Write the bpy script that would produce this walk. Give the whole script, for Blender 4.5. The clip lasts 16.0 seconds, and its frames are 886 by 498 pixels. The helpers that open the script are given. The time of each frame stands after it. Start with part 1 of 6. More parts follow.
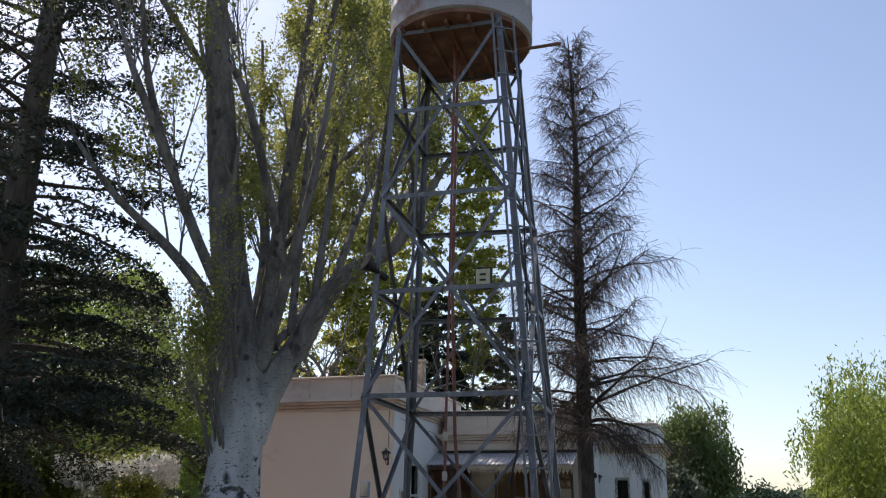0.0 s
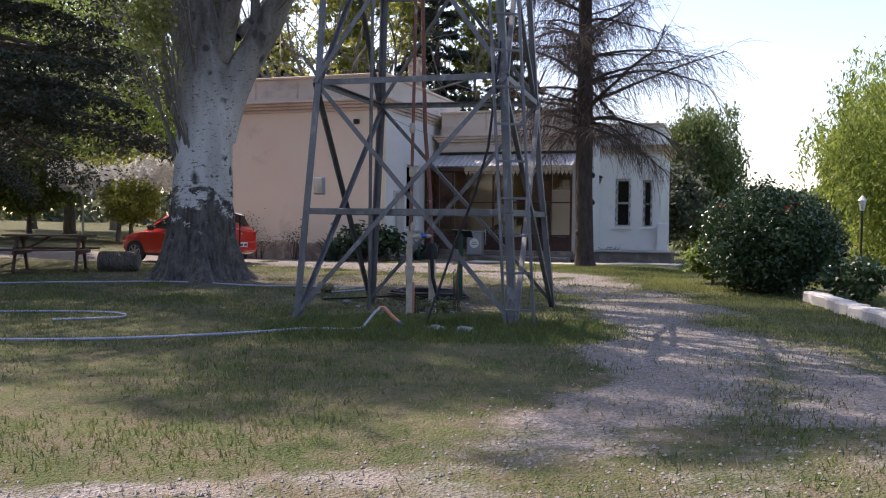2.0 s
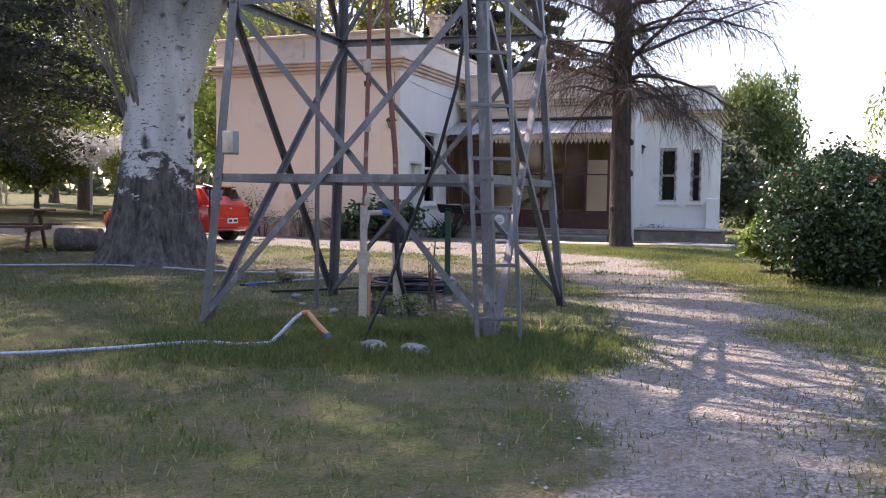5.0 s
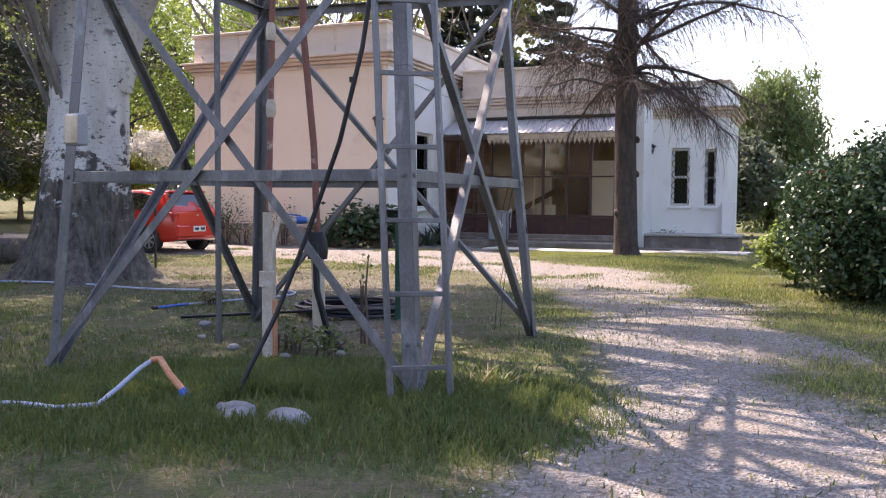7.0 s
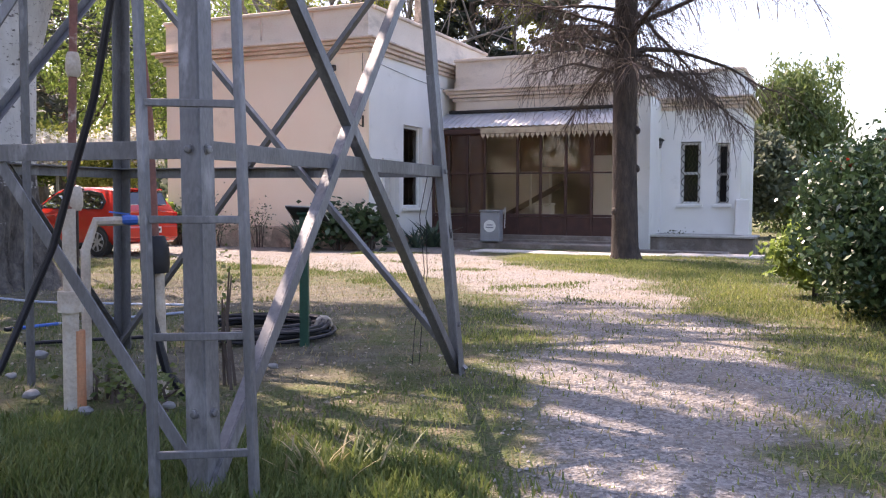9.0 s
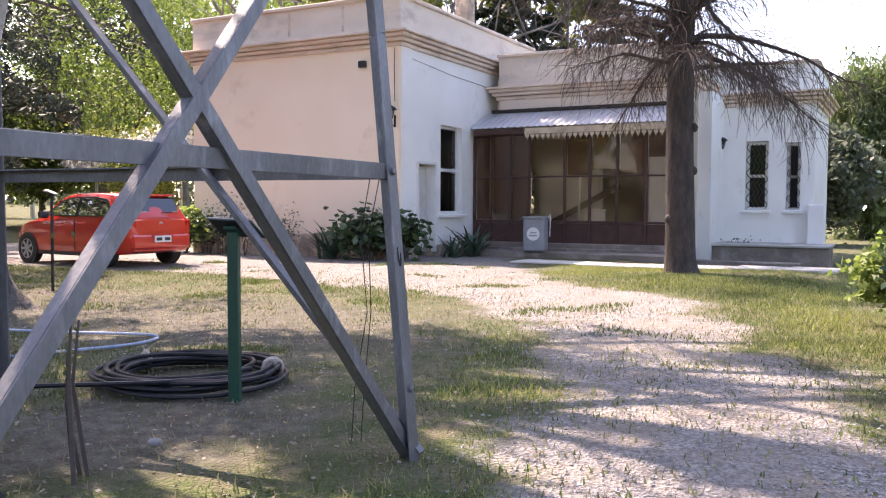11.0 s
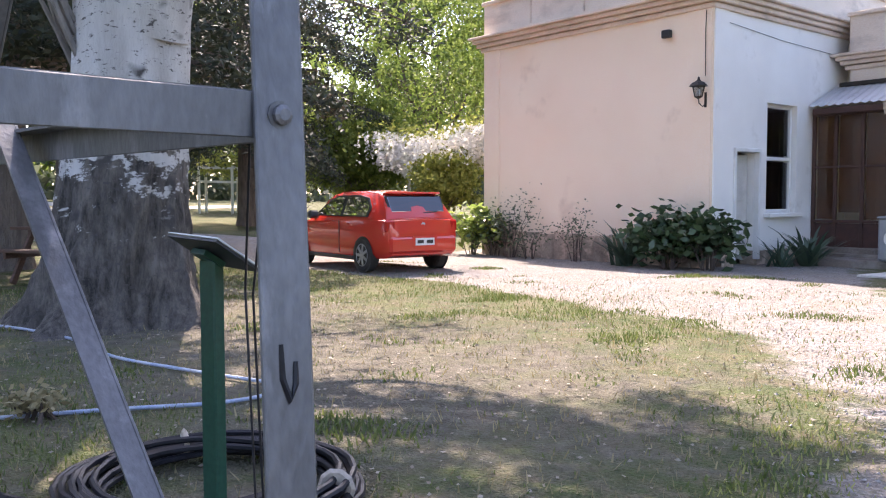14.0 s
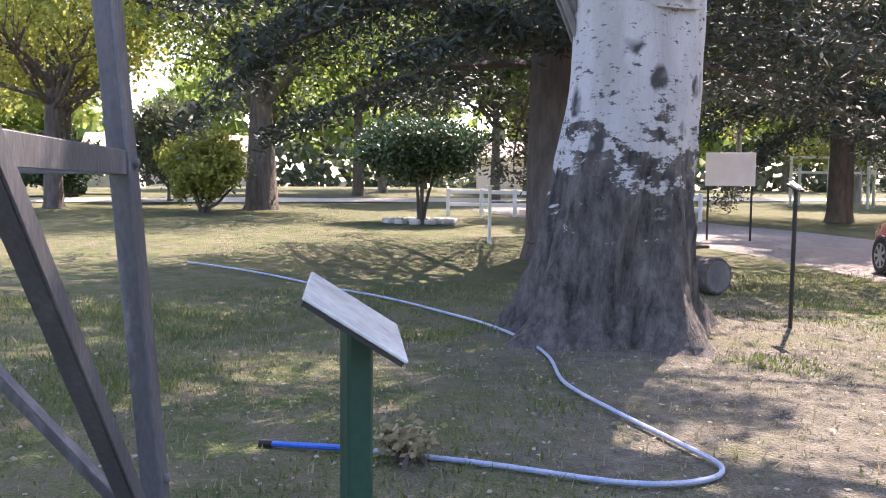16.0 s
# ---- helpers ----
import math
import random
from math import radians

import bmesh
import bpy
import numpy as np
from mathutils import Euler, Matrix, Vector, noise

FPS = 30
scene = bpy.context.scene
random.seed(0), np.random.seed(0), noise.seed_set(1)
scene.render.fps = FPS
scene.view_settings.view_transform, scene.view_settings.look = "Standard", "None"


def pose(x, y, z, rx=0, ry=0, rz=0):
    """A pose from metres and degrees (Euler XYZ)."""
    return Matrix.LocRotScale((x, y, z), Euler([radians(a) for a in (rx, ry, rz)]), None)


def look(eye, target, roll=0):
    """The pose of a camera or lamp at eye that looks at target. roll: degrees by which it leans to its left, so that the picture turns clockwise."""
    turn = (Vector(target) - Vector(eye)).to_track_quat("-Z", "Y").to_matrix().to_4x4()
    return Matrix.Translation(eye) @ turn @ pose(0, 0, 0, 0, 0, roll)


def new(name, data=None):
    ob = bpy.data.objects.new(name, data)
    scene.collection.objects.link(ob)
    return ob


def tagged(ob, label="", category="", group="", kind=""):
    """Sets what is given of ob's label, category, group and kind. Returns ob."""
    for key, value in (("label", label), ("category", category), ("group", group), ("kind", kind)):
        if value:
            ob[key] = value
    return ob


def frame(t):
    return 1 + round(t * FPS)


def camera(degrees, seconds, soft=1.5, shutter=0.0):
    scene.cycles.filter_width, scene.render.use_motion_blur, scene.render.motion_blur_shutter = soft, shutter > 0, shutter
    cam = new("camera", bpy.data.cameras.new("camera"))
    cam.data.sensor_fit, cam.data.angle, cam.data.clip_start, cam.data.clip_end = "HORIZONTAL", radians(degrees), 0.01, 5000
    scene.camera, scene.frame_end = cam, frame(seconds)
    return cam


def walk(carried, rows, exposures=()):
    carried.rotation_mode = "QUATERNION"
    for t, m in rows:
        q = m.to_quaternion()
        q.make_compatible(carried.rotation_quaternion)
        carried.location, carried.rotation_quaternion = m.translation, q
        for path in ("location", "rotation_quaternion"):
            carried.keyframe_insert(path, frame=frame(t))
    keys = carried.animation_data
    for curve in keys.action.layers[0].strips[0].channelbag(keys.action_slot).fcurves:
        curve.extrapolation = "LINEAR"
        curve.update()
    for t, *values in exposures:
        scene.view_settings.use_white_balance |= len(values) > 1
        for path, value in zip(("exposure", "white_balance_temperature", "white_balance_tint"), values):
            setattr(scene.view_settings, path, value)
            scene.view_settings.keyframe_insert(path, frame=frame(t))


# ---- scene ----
cam = camera(54.4, 16.0, soft=1.15)
PATH = [
    (0.0, (0.0, 0.1, 1.34), (-0.004, 2.008, 1.938), 0.9),
    (0.5, (0.18, 0.505, 1.323), (0.172, 2.484, 1.61), 0.9),
    (1, (0.329, 0.885, 1.289), (0.318, 2.881, 1.423), 0.7),
    (1.5, (0.468, 1.364, 1.294), (0.448, 3.364, 1.261), 0.5),
    (2, (0.636, 1.869, 1.299), (0.611, 3.868, 1.234), 0.6),
    (2.5, (0.784, 2.265, 1.247), (0.753, 4.263, 1.169), 0.4),
    (3, (0.939, 2.768, 1.307), (0.896, 4.765, 1.205), 0.6),
    (3.5, (1.142, 3.253, 1.313), (1.08, 5.249, 1.202), 0.5),
    (4, (1.272, 3.8, 1.298), (1.184, 5.794, 1.175), 0.5),
    (6.5, (1.81, 6.586, 1.237), (1.636, 8.575, 1.119), 0.7),
    (7, (2.016, 7.023, 1.251), (1.842, 9.012, 1.139), 0.4),
    (7.5, (2.176, 7.397, 1.241), (1.998, 9.386, 1.132), 0.5),
    (8, (2.342, 7.998, 1.256), (2.16, 9.987, 1.146), 0.6),
    (8.5, (2.536, 8.54, 1.269), (2.344, 10.528, 1.153), 0.6),
    (9, (2.689, 9.06, 1.208), (2.472, 11.045, 1.096), 0.3),
    (11.3, (3.095, 11.248, 1.251), (2.667, 13.199, 1.148), 0.2),
    (11.5, (3.118, 11.476, 1.252), (2.631, 13.412, 1.142), 0.3),
    (12, (3.13, 11.99, 1.252), (2.577, 13.909, 1.142), 0.3),
    (12.5, (3.055, 12.526, 1.247), (2.447, 14.428, 1.133), 0.2),
    (13, (3.027, 13.051, 1.275), (2.35, 14.929, 1.155), 0.3),
    (13.5, (3.01, 13.55, 1.273), (2.201, 15.375, 1.158), 0.1),
    (14, (3.035, 14.018, 1.269), (1.959, 15.701, 1.158), -0.1),
    (14.5, (2.932, 14.491, 1.279), (1.68, 16.047, 1.169), -0.1),
    (15, (2.806, 14.942, 1.34), (1.334, 16.29, 1.217), 0.2),
    (15.5, (2.593, 15.349, 1.344), (0.866, 16.348, 1.212), 0.3),
    (16, (2.354, 15.729, 1.334), (0.464, 16.371, 1.196), 0.5),
]
walk(cam, [(t, look(eye, target, roll)) for t, eye, target, roll in PATH],
     exposures=[(0, 0.45, 6900, 16), (0.5, 0.62, 7000, 22), (1.5, 0.9, 7000, 25), (2.5, 1.0, 6850, 23), (3.5, 1.2, 6850, 23), (4.2, 1.42, 7050, 25), (7, 1.82, 7250, 28), (9, 1.9, 7300, 29), (12.5, 2.16, 7150, 27), (14, 2.14, 6900, 25), (15, 2.05, 6800, 26), (15.5, 2.12, 6800, 27), (16, 2.36, 6850, 29)])

# ---- light: sun behind and to the left of the house, clear sky ----
SUN = Vector((-0.43, 0.43, 0.79)).normalized()
sun = new("sun", bpy.data.lights.new("sun", "SUN"))
sun.data.energy, sun.data.angle, sun.data.color = 4.1, radians(0.4), (1.0, 0.93, 0.82)
sun.rotation_euler = SUN.to_track_quat("Z", "Y").to_euler()
world = bpy.data.worlds.new("world")
scene.world = world
world.use_nodes = True
wn = world.node_tree.nodes
sky = wn.new("ShaderNodeTexSky")
sky.sky_type, sky.sun_disc = "NISHITA", False
sky.sun_elevation = math.asin(SUN.z)
sky.sun_rotation = math.atan2(SUN.x, SUN.y)
sky.air_density, sky.dust_density, sky.ozone_density = 1.0, 1.25, 1.3
wn["Background"].inputs["Strength"].default_value = 0.15
world.node_tree.links.new(sky.outputs["Color"], wn["Background"].inputs["Color"])


# ---- mesh tools ----
class Mesher:
    """Collects vertices and faces of one mesh."""

    def __init__(self):
        self.v, self.f = [], []

    def add(self, vs, fs):
        k = len(self.v)
        self.v.extend([tuple(p) for p in vs])
        self.f.extend([tuple(i + k for i in q) for q in fs])
        return self

    def box(self, c, s, m=None, ch=0.0):
        """A box of size s about c, with chamfered edges if ch is given; m turns it about c."""
        h = [a / 2 for a in s]
        c = Vector(c)
        ch = min(ch, min(h) * 0.45)
        if ch <= 0:
            pts = [Vector((x * h[0], y * h[1], z * h[2])) for x in (-1, 1) for y in (-1, 1) for z in (-1, 1)]
            fs = [(0, 1, 3, 2), (4, 6, 7, 5), (0, 4, 5, 1), (2, 3, 7, 6), (0, 2, 6, 4), (1, 5, 7, 3)]
        else:
            pts, idx = [], {}
            for x in (-1, 1):
                for y in (-1, 1):
                    for z in (-1, 1):
                        for a in range(3):
                            q = [x * (h[0] - ch), y * (h[1] - ch), z * (h[2] - ch)]
                            q[a] = (x, y, z)[a] * h[a]
                            idx[x, y, z, a] = len(pts)
                            pts.append(Vector(q))
            fs = []
            for a in range(3):
                b, d = [(1, 2), (2, 0), (0, 1)][a]
                for sg in (-1, 1):
                    ring = []
                    for sb, sd in ((-1, -1), (1, -1), (1, 1), (-1, 1)):
                        k = [0, 0, 0]
                        k[a], k[b], k[d] = sg, sb, sd
                        ring.append(idx[k[0], k[1], k[2], a])
                    fs.append(tuple(ring if sg > 0 else ring[::-1]))
                for sb in (-1, 1):
                    for sd in (-1, 1):
                        k0, k1 = [0, 0, 0], [0, 0, 0]
                        k0[a], k1[a] = -1, 1
                        k0[b] = k1[b] = sb
                        k0[d] = k1[d] = sd
                        q = (idx[(*k0, b)], idx[(*k1, b)], idx[(*k1, d)], idx[(*k0, d)])
                        fs.append(q if sb * sd > 0 else q[::-1])
            for x in (-1, 1):
                for y in (-1, 1):
                    for z in (-1, 1):
                        q = (idx[x, y, z, 0], idx[x, y, z, 1], idx[x, y, z, 2])
                        fs.append(q if x * y * z > 0 else q[::-1])
        if m is not None:
            pts = [m @ p for p in pts]
        return self.add([p + c for p in pts], fs)

    def beam(self, p, q, w, h, side=(0, 0, 1), ch=0.0, off=(0, 0)):
        """A bar from p to q, w wide and h high (h along side)."""
        p, q = Vector(p), Vector(q)
        y = (q - p).normalized()
        x = y.cross(Vector(side)).normalized()
        z = x.cross(y)
        m = Matrix((x, y, z)).transposed()
        return self.box((p + q) / 2 + x * off[0] + z * off[1], (w, (q - p).length, h), m, ch)

    def tube(self, pts, r, n=8, cap=True):
        """A tube along points, with one radius or a list of them."""
        pts = [Vector(p) for p in pts]
        r = list(r) if hasattr(r, "__len__") else [r] * len(pts)
        k = len(self.v)
        ref = None
        for i, p in enumerate(pts):
            d = (pts[min(i + 1, len(pts) - 1)] - pts[max(i - 1, 0)]).normalized()
            if ref is None:
                ref = d.cross(Vector((0.31, 0.87, 0.38))).normalized()
            ref = (ref - d * ref.dot(d)).normalized()
            b = d.cross(ref)
            for j in range(n):
                a = 2 * math.pi * j / n
                self.v.append(tuple(p + (ref * math.cos(a) + b * math.sin(a)) * r[i]))
        for i in range(len(pts) - 1):
            for j in range(n):
                a, c = k + i * n + j, k + i * n + (j + 1) % n
                self.f.append((a, c, c + n, a + n))
        if cap:
            self.f.append(tuple(k + j for j in range(n))[::-1])
            self.f.append(tuple(k + (len(pts) - 1) * n + j for j in range(n)))
        return self

    def lathe(self, rings, n=24, o=(0, 0, 0), axis=None):
        """A turned body of (radius, height) rings about z at o, or about axis."""
        k = len(self.v)
        m = Vector(axis).to_track_quat("Z", "Y").to_matrix() if axis else Matrix.Identity(3)
        for r, z in rings:
            for j in range(n):
                a = 2 * math.pi * j / n
                self.v.append(tuple(m @ Vector((r * math.cos(a), r * math.sin(a), z)) + Vector(o)))
        for i in range(len(rings) - 1):
            for j in range(n):
                a, c = k + i * n + j, k + i * n + (j + 1) % n
                self.f.append((a, c, c + n, a + n))
        self.f.append(tuple(k + j for j in range(n))[::-1])
        self.f.append(tuple(k + (len(rings) - 1) * n + j for j in range(n)))
        return self

    def data(self, name, material, smooth=False):
        me = bpy.data.meshes.new(name)
        me.from_pydata(self.v, [], self.f)
        if material:
            me.materials.append(material)
        if smooth:
            me.polygons.foreach_set("use_smooth", [True] * len(me.polygons))
            me.set_sharp_from_angle(angle=radians(40))
        me.update()
        return me


def part(name, mb, material, parent=None, label="", smooth=False):
    """Links a mesher as ONE mesh object, under a thing or a part."""
    ob = new(name, mb.data(name, material, smooth))
    if parent is not None:
        ob.parent = parent
    if label:
        ob["label"] = label
    return ob


def thing(name, label, category, m=None, group="", kind=""):
    """An Empty that carries the parts of a thing."""
    ob = new(name)
    ob.empty_display_size = 0.1
    if m is not None:
        ob.matrix_basis = m
    return tagged(ob, label, category, group, kind)


def quads(name, corners, material, parent=None, label=""):
    """One mesh of loose four-cornered leaves from an array (n, 4, 3)."""
    n = len(corners)
    me = bpy.data.meshes.new(name)
    me.vertices.add(n * 4)
    me.vertices.foreach_set("co", np.ascontiguousarray(corners, dtype=np.float32).ravel())
    me.loops.add(n * 4)
    me.loops.foreach_set("vertex_index", np.arange(n * 4, dtype=np.int32))
    me.polygons.add(n)
    me.polygons.foreach_set("loop_start", np.arange(0, n * 4, 4, dtype=np.int32))
    me.materials.append(material)
    me.update(calc_edges=True)
    ob = new(name, me)
    if parent is not None:
        ob.parent = parent
    if label:
        ob["label"] = label
    return ob


def leaf_quads(rng, centres, length, width, droop=0.0, flat=0.0):
    """Rhombic leaves at the centres, turned at random."""
    n = len(centres)
    a = rng.normal(size=(n, 3))
    a[:, 2] = a[:, 2] * (1 - flat) - droop * 2
    a /= np.linalg.norm(a, axis=1)[:, None]
    b = np.cross(a, rng.normal(size=(n, 3)))
    b /= np.linalg.norm(b, axis=1)[:, None] + 1e-9
    s = rng.uniform(0.65, 1.35, size=(n, 1))
    a, b = a * length * s / 2, b * width * s / 2
    return np.stack([centres - a, centres + b - a * 0.15, centres + a, centres - b - a * 0.15], axis=1)


def ground_z(x, y):
    """Height of the ground: level lawn, a rise far left, a dip by the far wing."""
    def s(a):
        a = min(max(a, 0.0), 1.0)
        return a * a * (3 - 2 * a)
    z = 0.0
    z += 0.025 * min(max(-x - 9, 0), 60)
    z -= 0.1 * s((y - 27) / 5) * s((x + 14) / 6)
    z -= 0.30 * s((x - 3.5) / 3) * s((y - 29.5) / 6)
    z += 0.10 * s(1 - math.hypot(x + 4.9, y - 20.5) / 2.6)
    z += 0.03 * math.sin(x * 0.9 + 1.3) * math.sin(y * 0.7) * s(1 - abs(y - 14) / 40)
    return z


# ---- materials ----
def material(name, col, col2=None, scale=6.0, rough=0.7, bump=0.15, fine=60.0, metal=0.0, stain=None, stain_scale=1.2,
             stain_lo=0.5, stain_hi=0.7, stretch=(1, 1, 1), vary=0.0, spec=0.5, bump_dist=0.01):
    """A surface with variation at two scales, optional stains, and fine relief."""
    m = bpy.data.materials.new(name)
    m.use_nodes = True
    n, l = m.node_tree.nodes, m.node_tree.links
    b = n["Principled BSDF"]
    b.inputs["Roughness"].default_value, b.inputs["Metallic"].default_value = rough, metal
    b.inputs["Specular IOR Level"].default_value = spec
    tc, mp = n.new("ShaderNodeTexCoord"), n.new("ShaderNodeMapping")
    mp.inputs["Scale"].default_value = stretch
    l.new(tc.outputs["Object"], mp.inputs["Vector"])
    big, small = n.new("ShaderNodeTexNoise"), n.new("ShaderNodeTexNoise")
    for t, s, d in ((big, scale, 5), (small, fine, 4)):
        t.inputs["Scale"].default_value, t.inputs["Detail"].default_value = s, d
        l.new(mp.outputs["Vector"], t.inputs["Vector"])
    mix = n.new("ShaderNodeMix")
    mix.data_type = "RGBA"
    c2 = col2 or tuple(min(1, c * 0.72) for c in col)
    mix.inputs["A"].default_value, mix.inputs["B"].default_value = (*col, 1), (*c2, 1)
    ramp = n.new("ShaderNodeMapRange")
    ramp.inputs["From Min"].default_value, ramp.inputs["From Max"].default_value = 0.35, 0.68
    l.new(big.outputs["Fac"], ramp.inputs["Value"])
    l.new(ramp.outputs["Result"], mix.inputs["Factor"])
    out = mix.outputs["Result"]
    grain = n.new("ShaderNodeMix")
    grain.data_type, grain.blend_type = "RGBA", "OVERLAY"
    grain.inputs["Factor"].default_value = 0.35
    l.new(out, grain.inputs["A"])
    l.new(small.outputs["Fac"], grain.inputs["B"])
    out = grain.outputs["Result"]
    if stain:
        st, sr, sm = n.new("ShaderNodeTexNoise"), n.new("ShaderNodeMapRange"), n.new("ShaderNodeMix")
        st.inputs["Scale"].default_value, st.inputs["Detail"].default_value, st.inputs["Roughness"].default_value = stain_scale, 8, 0.65
        sr.inputs["From Min"].default_value, sr.inputs["From Max"].default_value = stain_lo, stain_hi
        sm.data_type = "RGBA"
        sm.inputs["B"].default_value = (*stain, 1)
        l.new(mp.outputs["Vector"], st.inputs["Vector"])
        l.new(st.outputs["Fac"], sr.inputs["Value"])
        l.new(sr.outputs["Result"], sm.inputs["Factor"])
        l.new(out, sm.inputs["A"])
        out = sm.outputs["Result"]
    if vary:
        oi, hs, mr = n.new("ShaderNodeObjectInfo"), n.new("ShaderNodeHueSaturation"), n.new("ShaderNodeMapRange")
        mr.inputs["To Min"].default_value, mr.inputs["To Max"].default_value = 1 - vary, 1 + vary
        l.new(oi.outputs["Random"], mr.inputs["Value"])
        l.new(mr.outputs["Result"], hs.inputs["Value"])
        l.new(out, hs.inputs["Color"])
        out = hs.outputs["Color"]
    l.new(out, b.inputs["Base Color"])
    if bump:
        bp = n.new("ShaderNodeBump")
        bp.inputs["Strength"].default_value, bp.inputs["Distance"].default_value = bump, bump_dist
        add = n.new("ShaderNodeMath")
        l.new(big.outputs["Fac"], add.inputs[0])
        l.new(small.outputs["Fac"], add.inputs[1])
        l.new(add.outputs["Value"], bp.inputs["Height"])
        l.new(bp.outputs["Normal"], b.inputs["Normal"])
    return m


def leafy(name, col, col2, glow=0.45, rough=0.55):
    """Leaves: each one a little different, letting some light through."""
    m = bpy.data.materials.new(name)
    m.use_nodes = True
    n, l = m.node_tree.nodes, m.node_tree.links
    b, o = n["Principled BSDF"], n["Material Output"]
    b.inputs["Roughness"].default_value = rough
    g, mix = n.new("ShaderNodeNewGeometry"), n.new("ShaderNodeMix")
    mix.data_type = "RGBA"
    mix.inputs["A"].default_value, mix.inputs["B"].default_value = (*col, 1), (*col2, 1)
    l.new(g.outputs["Random Per Island"], mix.inputs["Factor"])
    t, ms = n.new("ShaderNodeBsdfTranslucent"), n.new("ShaderNodeMixShader")
    ms.inputs["Fac"].default_value = glow
    l.new(mix.outputs["Result"], b.inputs["Base Color"])
    l.new(mix.outputs["Result"], t.inputs["Color"])
    l.new(b.outputs["BSDF"], ms.inputs[1])
    l.new(t.outputs["BSDF"], ms.inputs[2])
    l.new(ms.outputs["Shader"], o.inputs["Surface"])
    return m


def glass(name, tint=(1, 1, 1), see=0.75, ior=1.5):
    m = bpy.data.materials.new(name)
    m.use_nodes = True
    n, l = m.node_tree.nodes, m.node_tree.links
    o = n["Material Output"]
    n.remove(n["Principled BSDF"])
    t, g, mx = n.new("ShaderNodeBsdfTransparent"), n.new("ShaderNodeBsdfGlossy"), n.new("ShaderNodeMixShader")
    fr = n.new("ShaderNodeFresnel")
    fr.inputs["IOR"].default_value = ior
    t.inputs["Color"].default_value = (*[c * see for c in tint], 1)
    g.inputs["Roughness"].default_value = 0.03
    l.new(fr.outputs["Fac"], mx.inputs["Fac"])
    l.new(t.outputs["BSDF"], mx.inputs[1])
    l.new(g.outputs["BSDF"], mx.inputs[2])
    l.new(mx.outputs["Shader"], o.inputs["Surface"])
    return m


M_PEACH = material("peach_render", (0.89, 0.75, 0.61), (0.86, 0.705, 0.565), 0.8, 0.9, 0.25, 45, stain=(0.52, 0.38, 0.29), stain_scale=0.7, stain_lo=0.58, stain_hi=0.85, bump_dist=0.02)
M_WHITE = material("white_limewash", (0.86, 0.85, 0.82), (0.80, 0.79, 0.76), 0.9, 0.9, 0.25, 40, stain=(0.45, 0.42, 0.37), stain_scale=1.1, stain_lo=0.6, stain_hi=0.85, bump_dist=0.02)
M_MOULD = material("weathered_cornice", (0.76, 0.62, 0.51), (0.60, 0.48, 0.39), 1.6, 0.95, 0.5, 30, stain=(0.22, 0.19, 0.17), stain_scale=1.3, stain_lo=0.53, stain_hi=0.82, stretch=(0.6, 1, 1.8))
M_BASE = material("crumbling_base", (0.46, 0.37, 0.29), (0.26, 0.21, 0.17), 3.5, 0.95, 0.9, 22, stain=(0.62, 0.48, 0.38), stain_scale=1.9, stain_lo=0.5, stain_hi=0.56, bump_dist=0.05)
M_STEEL = material("galvanised_steel", (0.168, 0.167, 0.172), (0.11, 0.109, 0.112), 4.0, 0.5, 0.3, 70, 0.4, stain=(0.255, 0.253, 0.262), stain_scale=7, stain_lo=0.55, stain_hi=0.68, stretch=(1, 1, 0.4))
M_RUST = material("rusted_steel", (0.24, 0.11, 0.075), (0.14, 0.07, 0.055), 2.5, 0.85, 0.5, 40, stain=(0.33, 0.20, 0.15), stain_scale=2.2)
M_TANK = material("grey_tank_paint", (0.42, 0.40, 0.42), (0.33, 0.31, 0.32), 1.5, 0.7, 0.2, 40, stain=(0.25, 0.13, 0.09), stain_scale=1.4, stain_lo=0.55, stain_hi=0.7)
M_PIPE = material("red_oxide_pipe", (0.25, 0.095, 0.07), (0.17, 0.075, 0.058), 6, 0.75, 0.3, 60, stain=(0.55, 0.45, 0.38), stain_scale=5, stain_lo=0.58, stain_hi=0.68)
M_PVC = material("aged_pale_pipe", (0.55, 0.47, 0.38), (0.42, 0.34, 0.27), 5, 0.6, 0.2, 60, stain=(0.62, 0.58, 0.52), stain_scale=6)
M_ORANGE = material("orange_plastic_pipe", (0.55, 0.21, 0.10), (0.5, 0.25, 0.14), 7, 0.5, 0.1)
M_BLACK = material("black_rubber", (0.007, 0.007, 0.010), (0.014, 0.014, 0.020), 8, 0.45, 0.1, 50, spec=0.35)
M_BLUEHOSE = material("pale_blue_hose", (0.40, 0.43, 0.49), (0.25, 0.32, 0.46), 5, 0.35, 0.1, 60)
M_BLUE = material("blue_plastic", (0.03, 0.14, 0.50), (0.03, 0.11, 0.4), 9, 0.35, 0.05)
M_GREEN = material("green_post_paint", (0.008, 0.055, 0.036), (0.012, 0.068, 0.043), 8, 0.4, 0.1, 60)
M_PLATE = material("clear_aged_plastic", (0.60, 0.62, 0.58), (0.48, 0.50, 0.47), 9, 0.25, 0.1, 50, stain=(0.38, 0.38, 0.33), stain_scale=7)
M_WOOD = material("dark_stained_wood", (0.115, 0.06, 0.04), (0.075, 0.04, 0.028), 5, 0.7, 0.3, 60, stretch=(1, 6, 6))
M_BROWN = material("brown_verandah_paint", (0.085, 0.036, 0.027), (0.055, 0.025, 0.02), 4, 0.65, 0.2, 50)
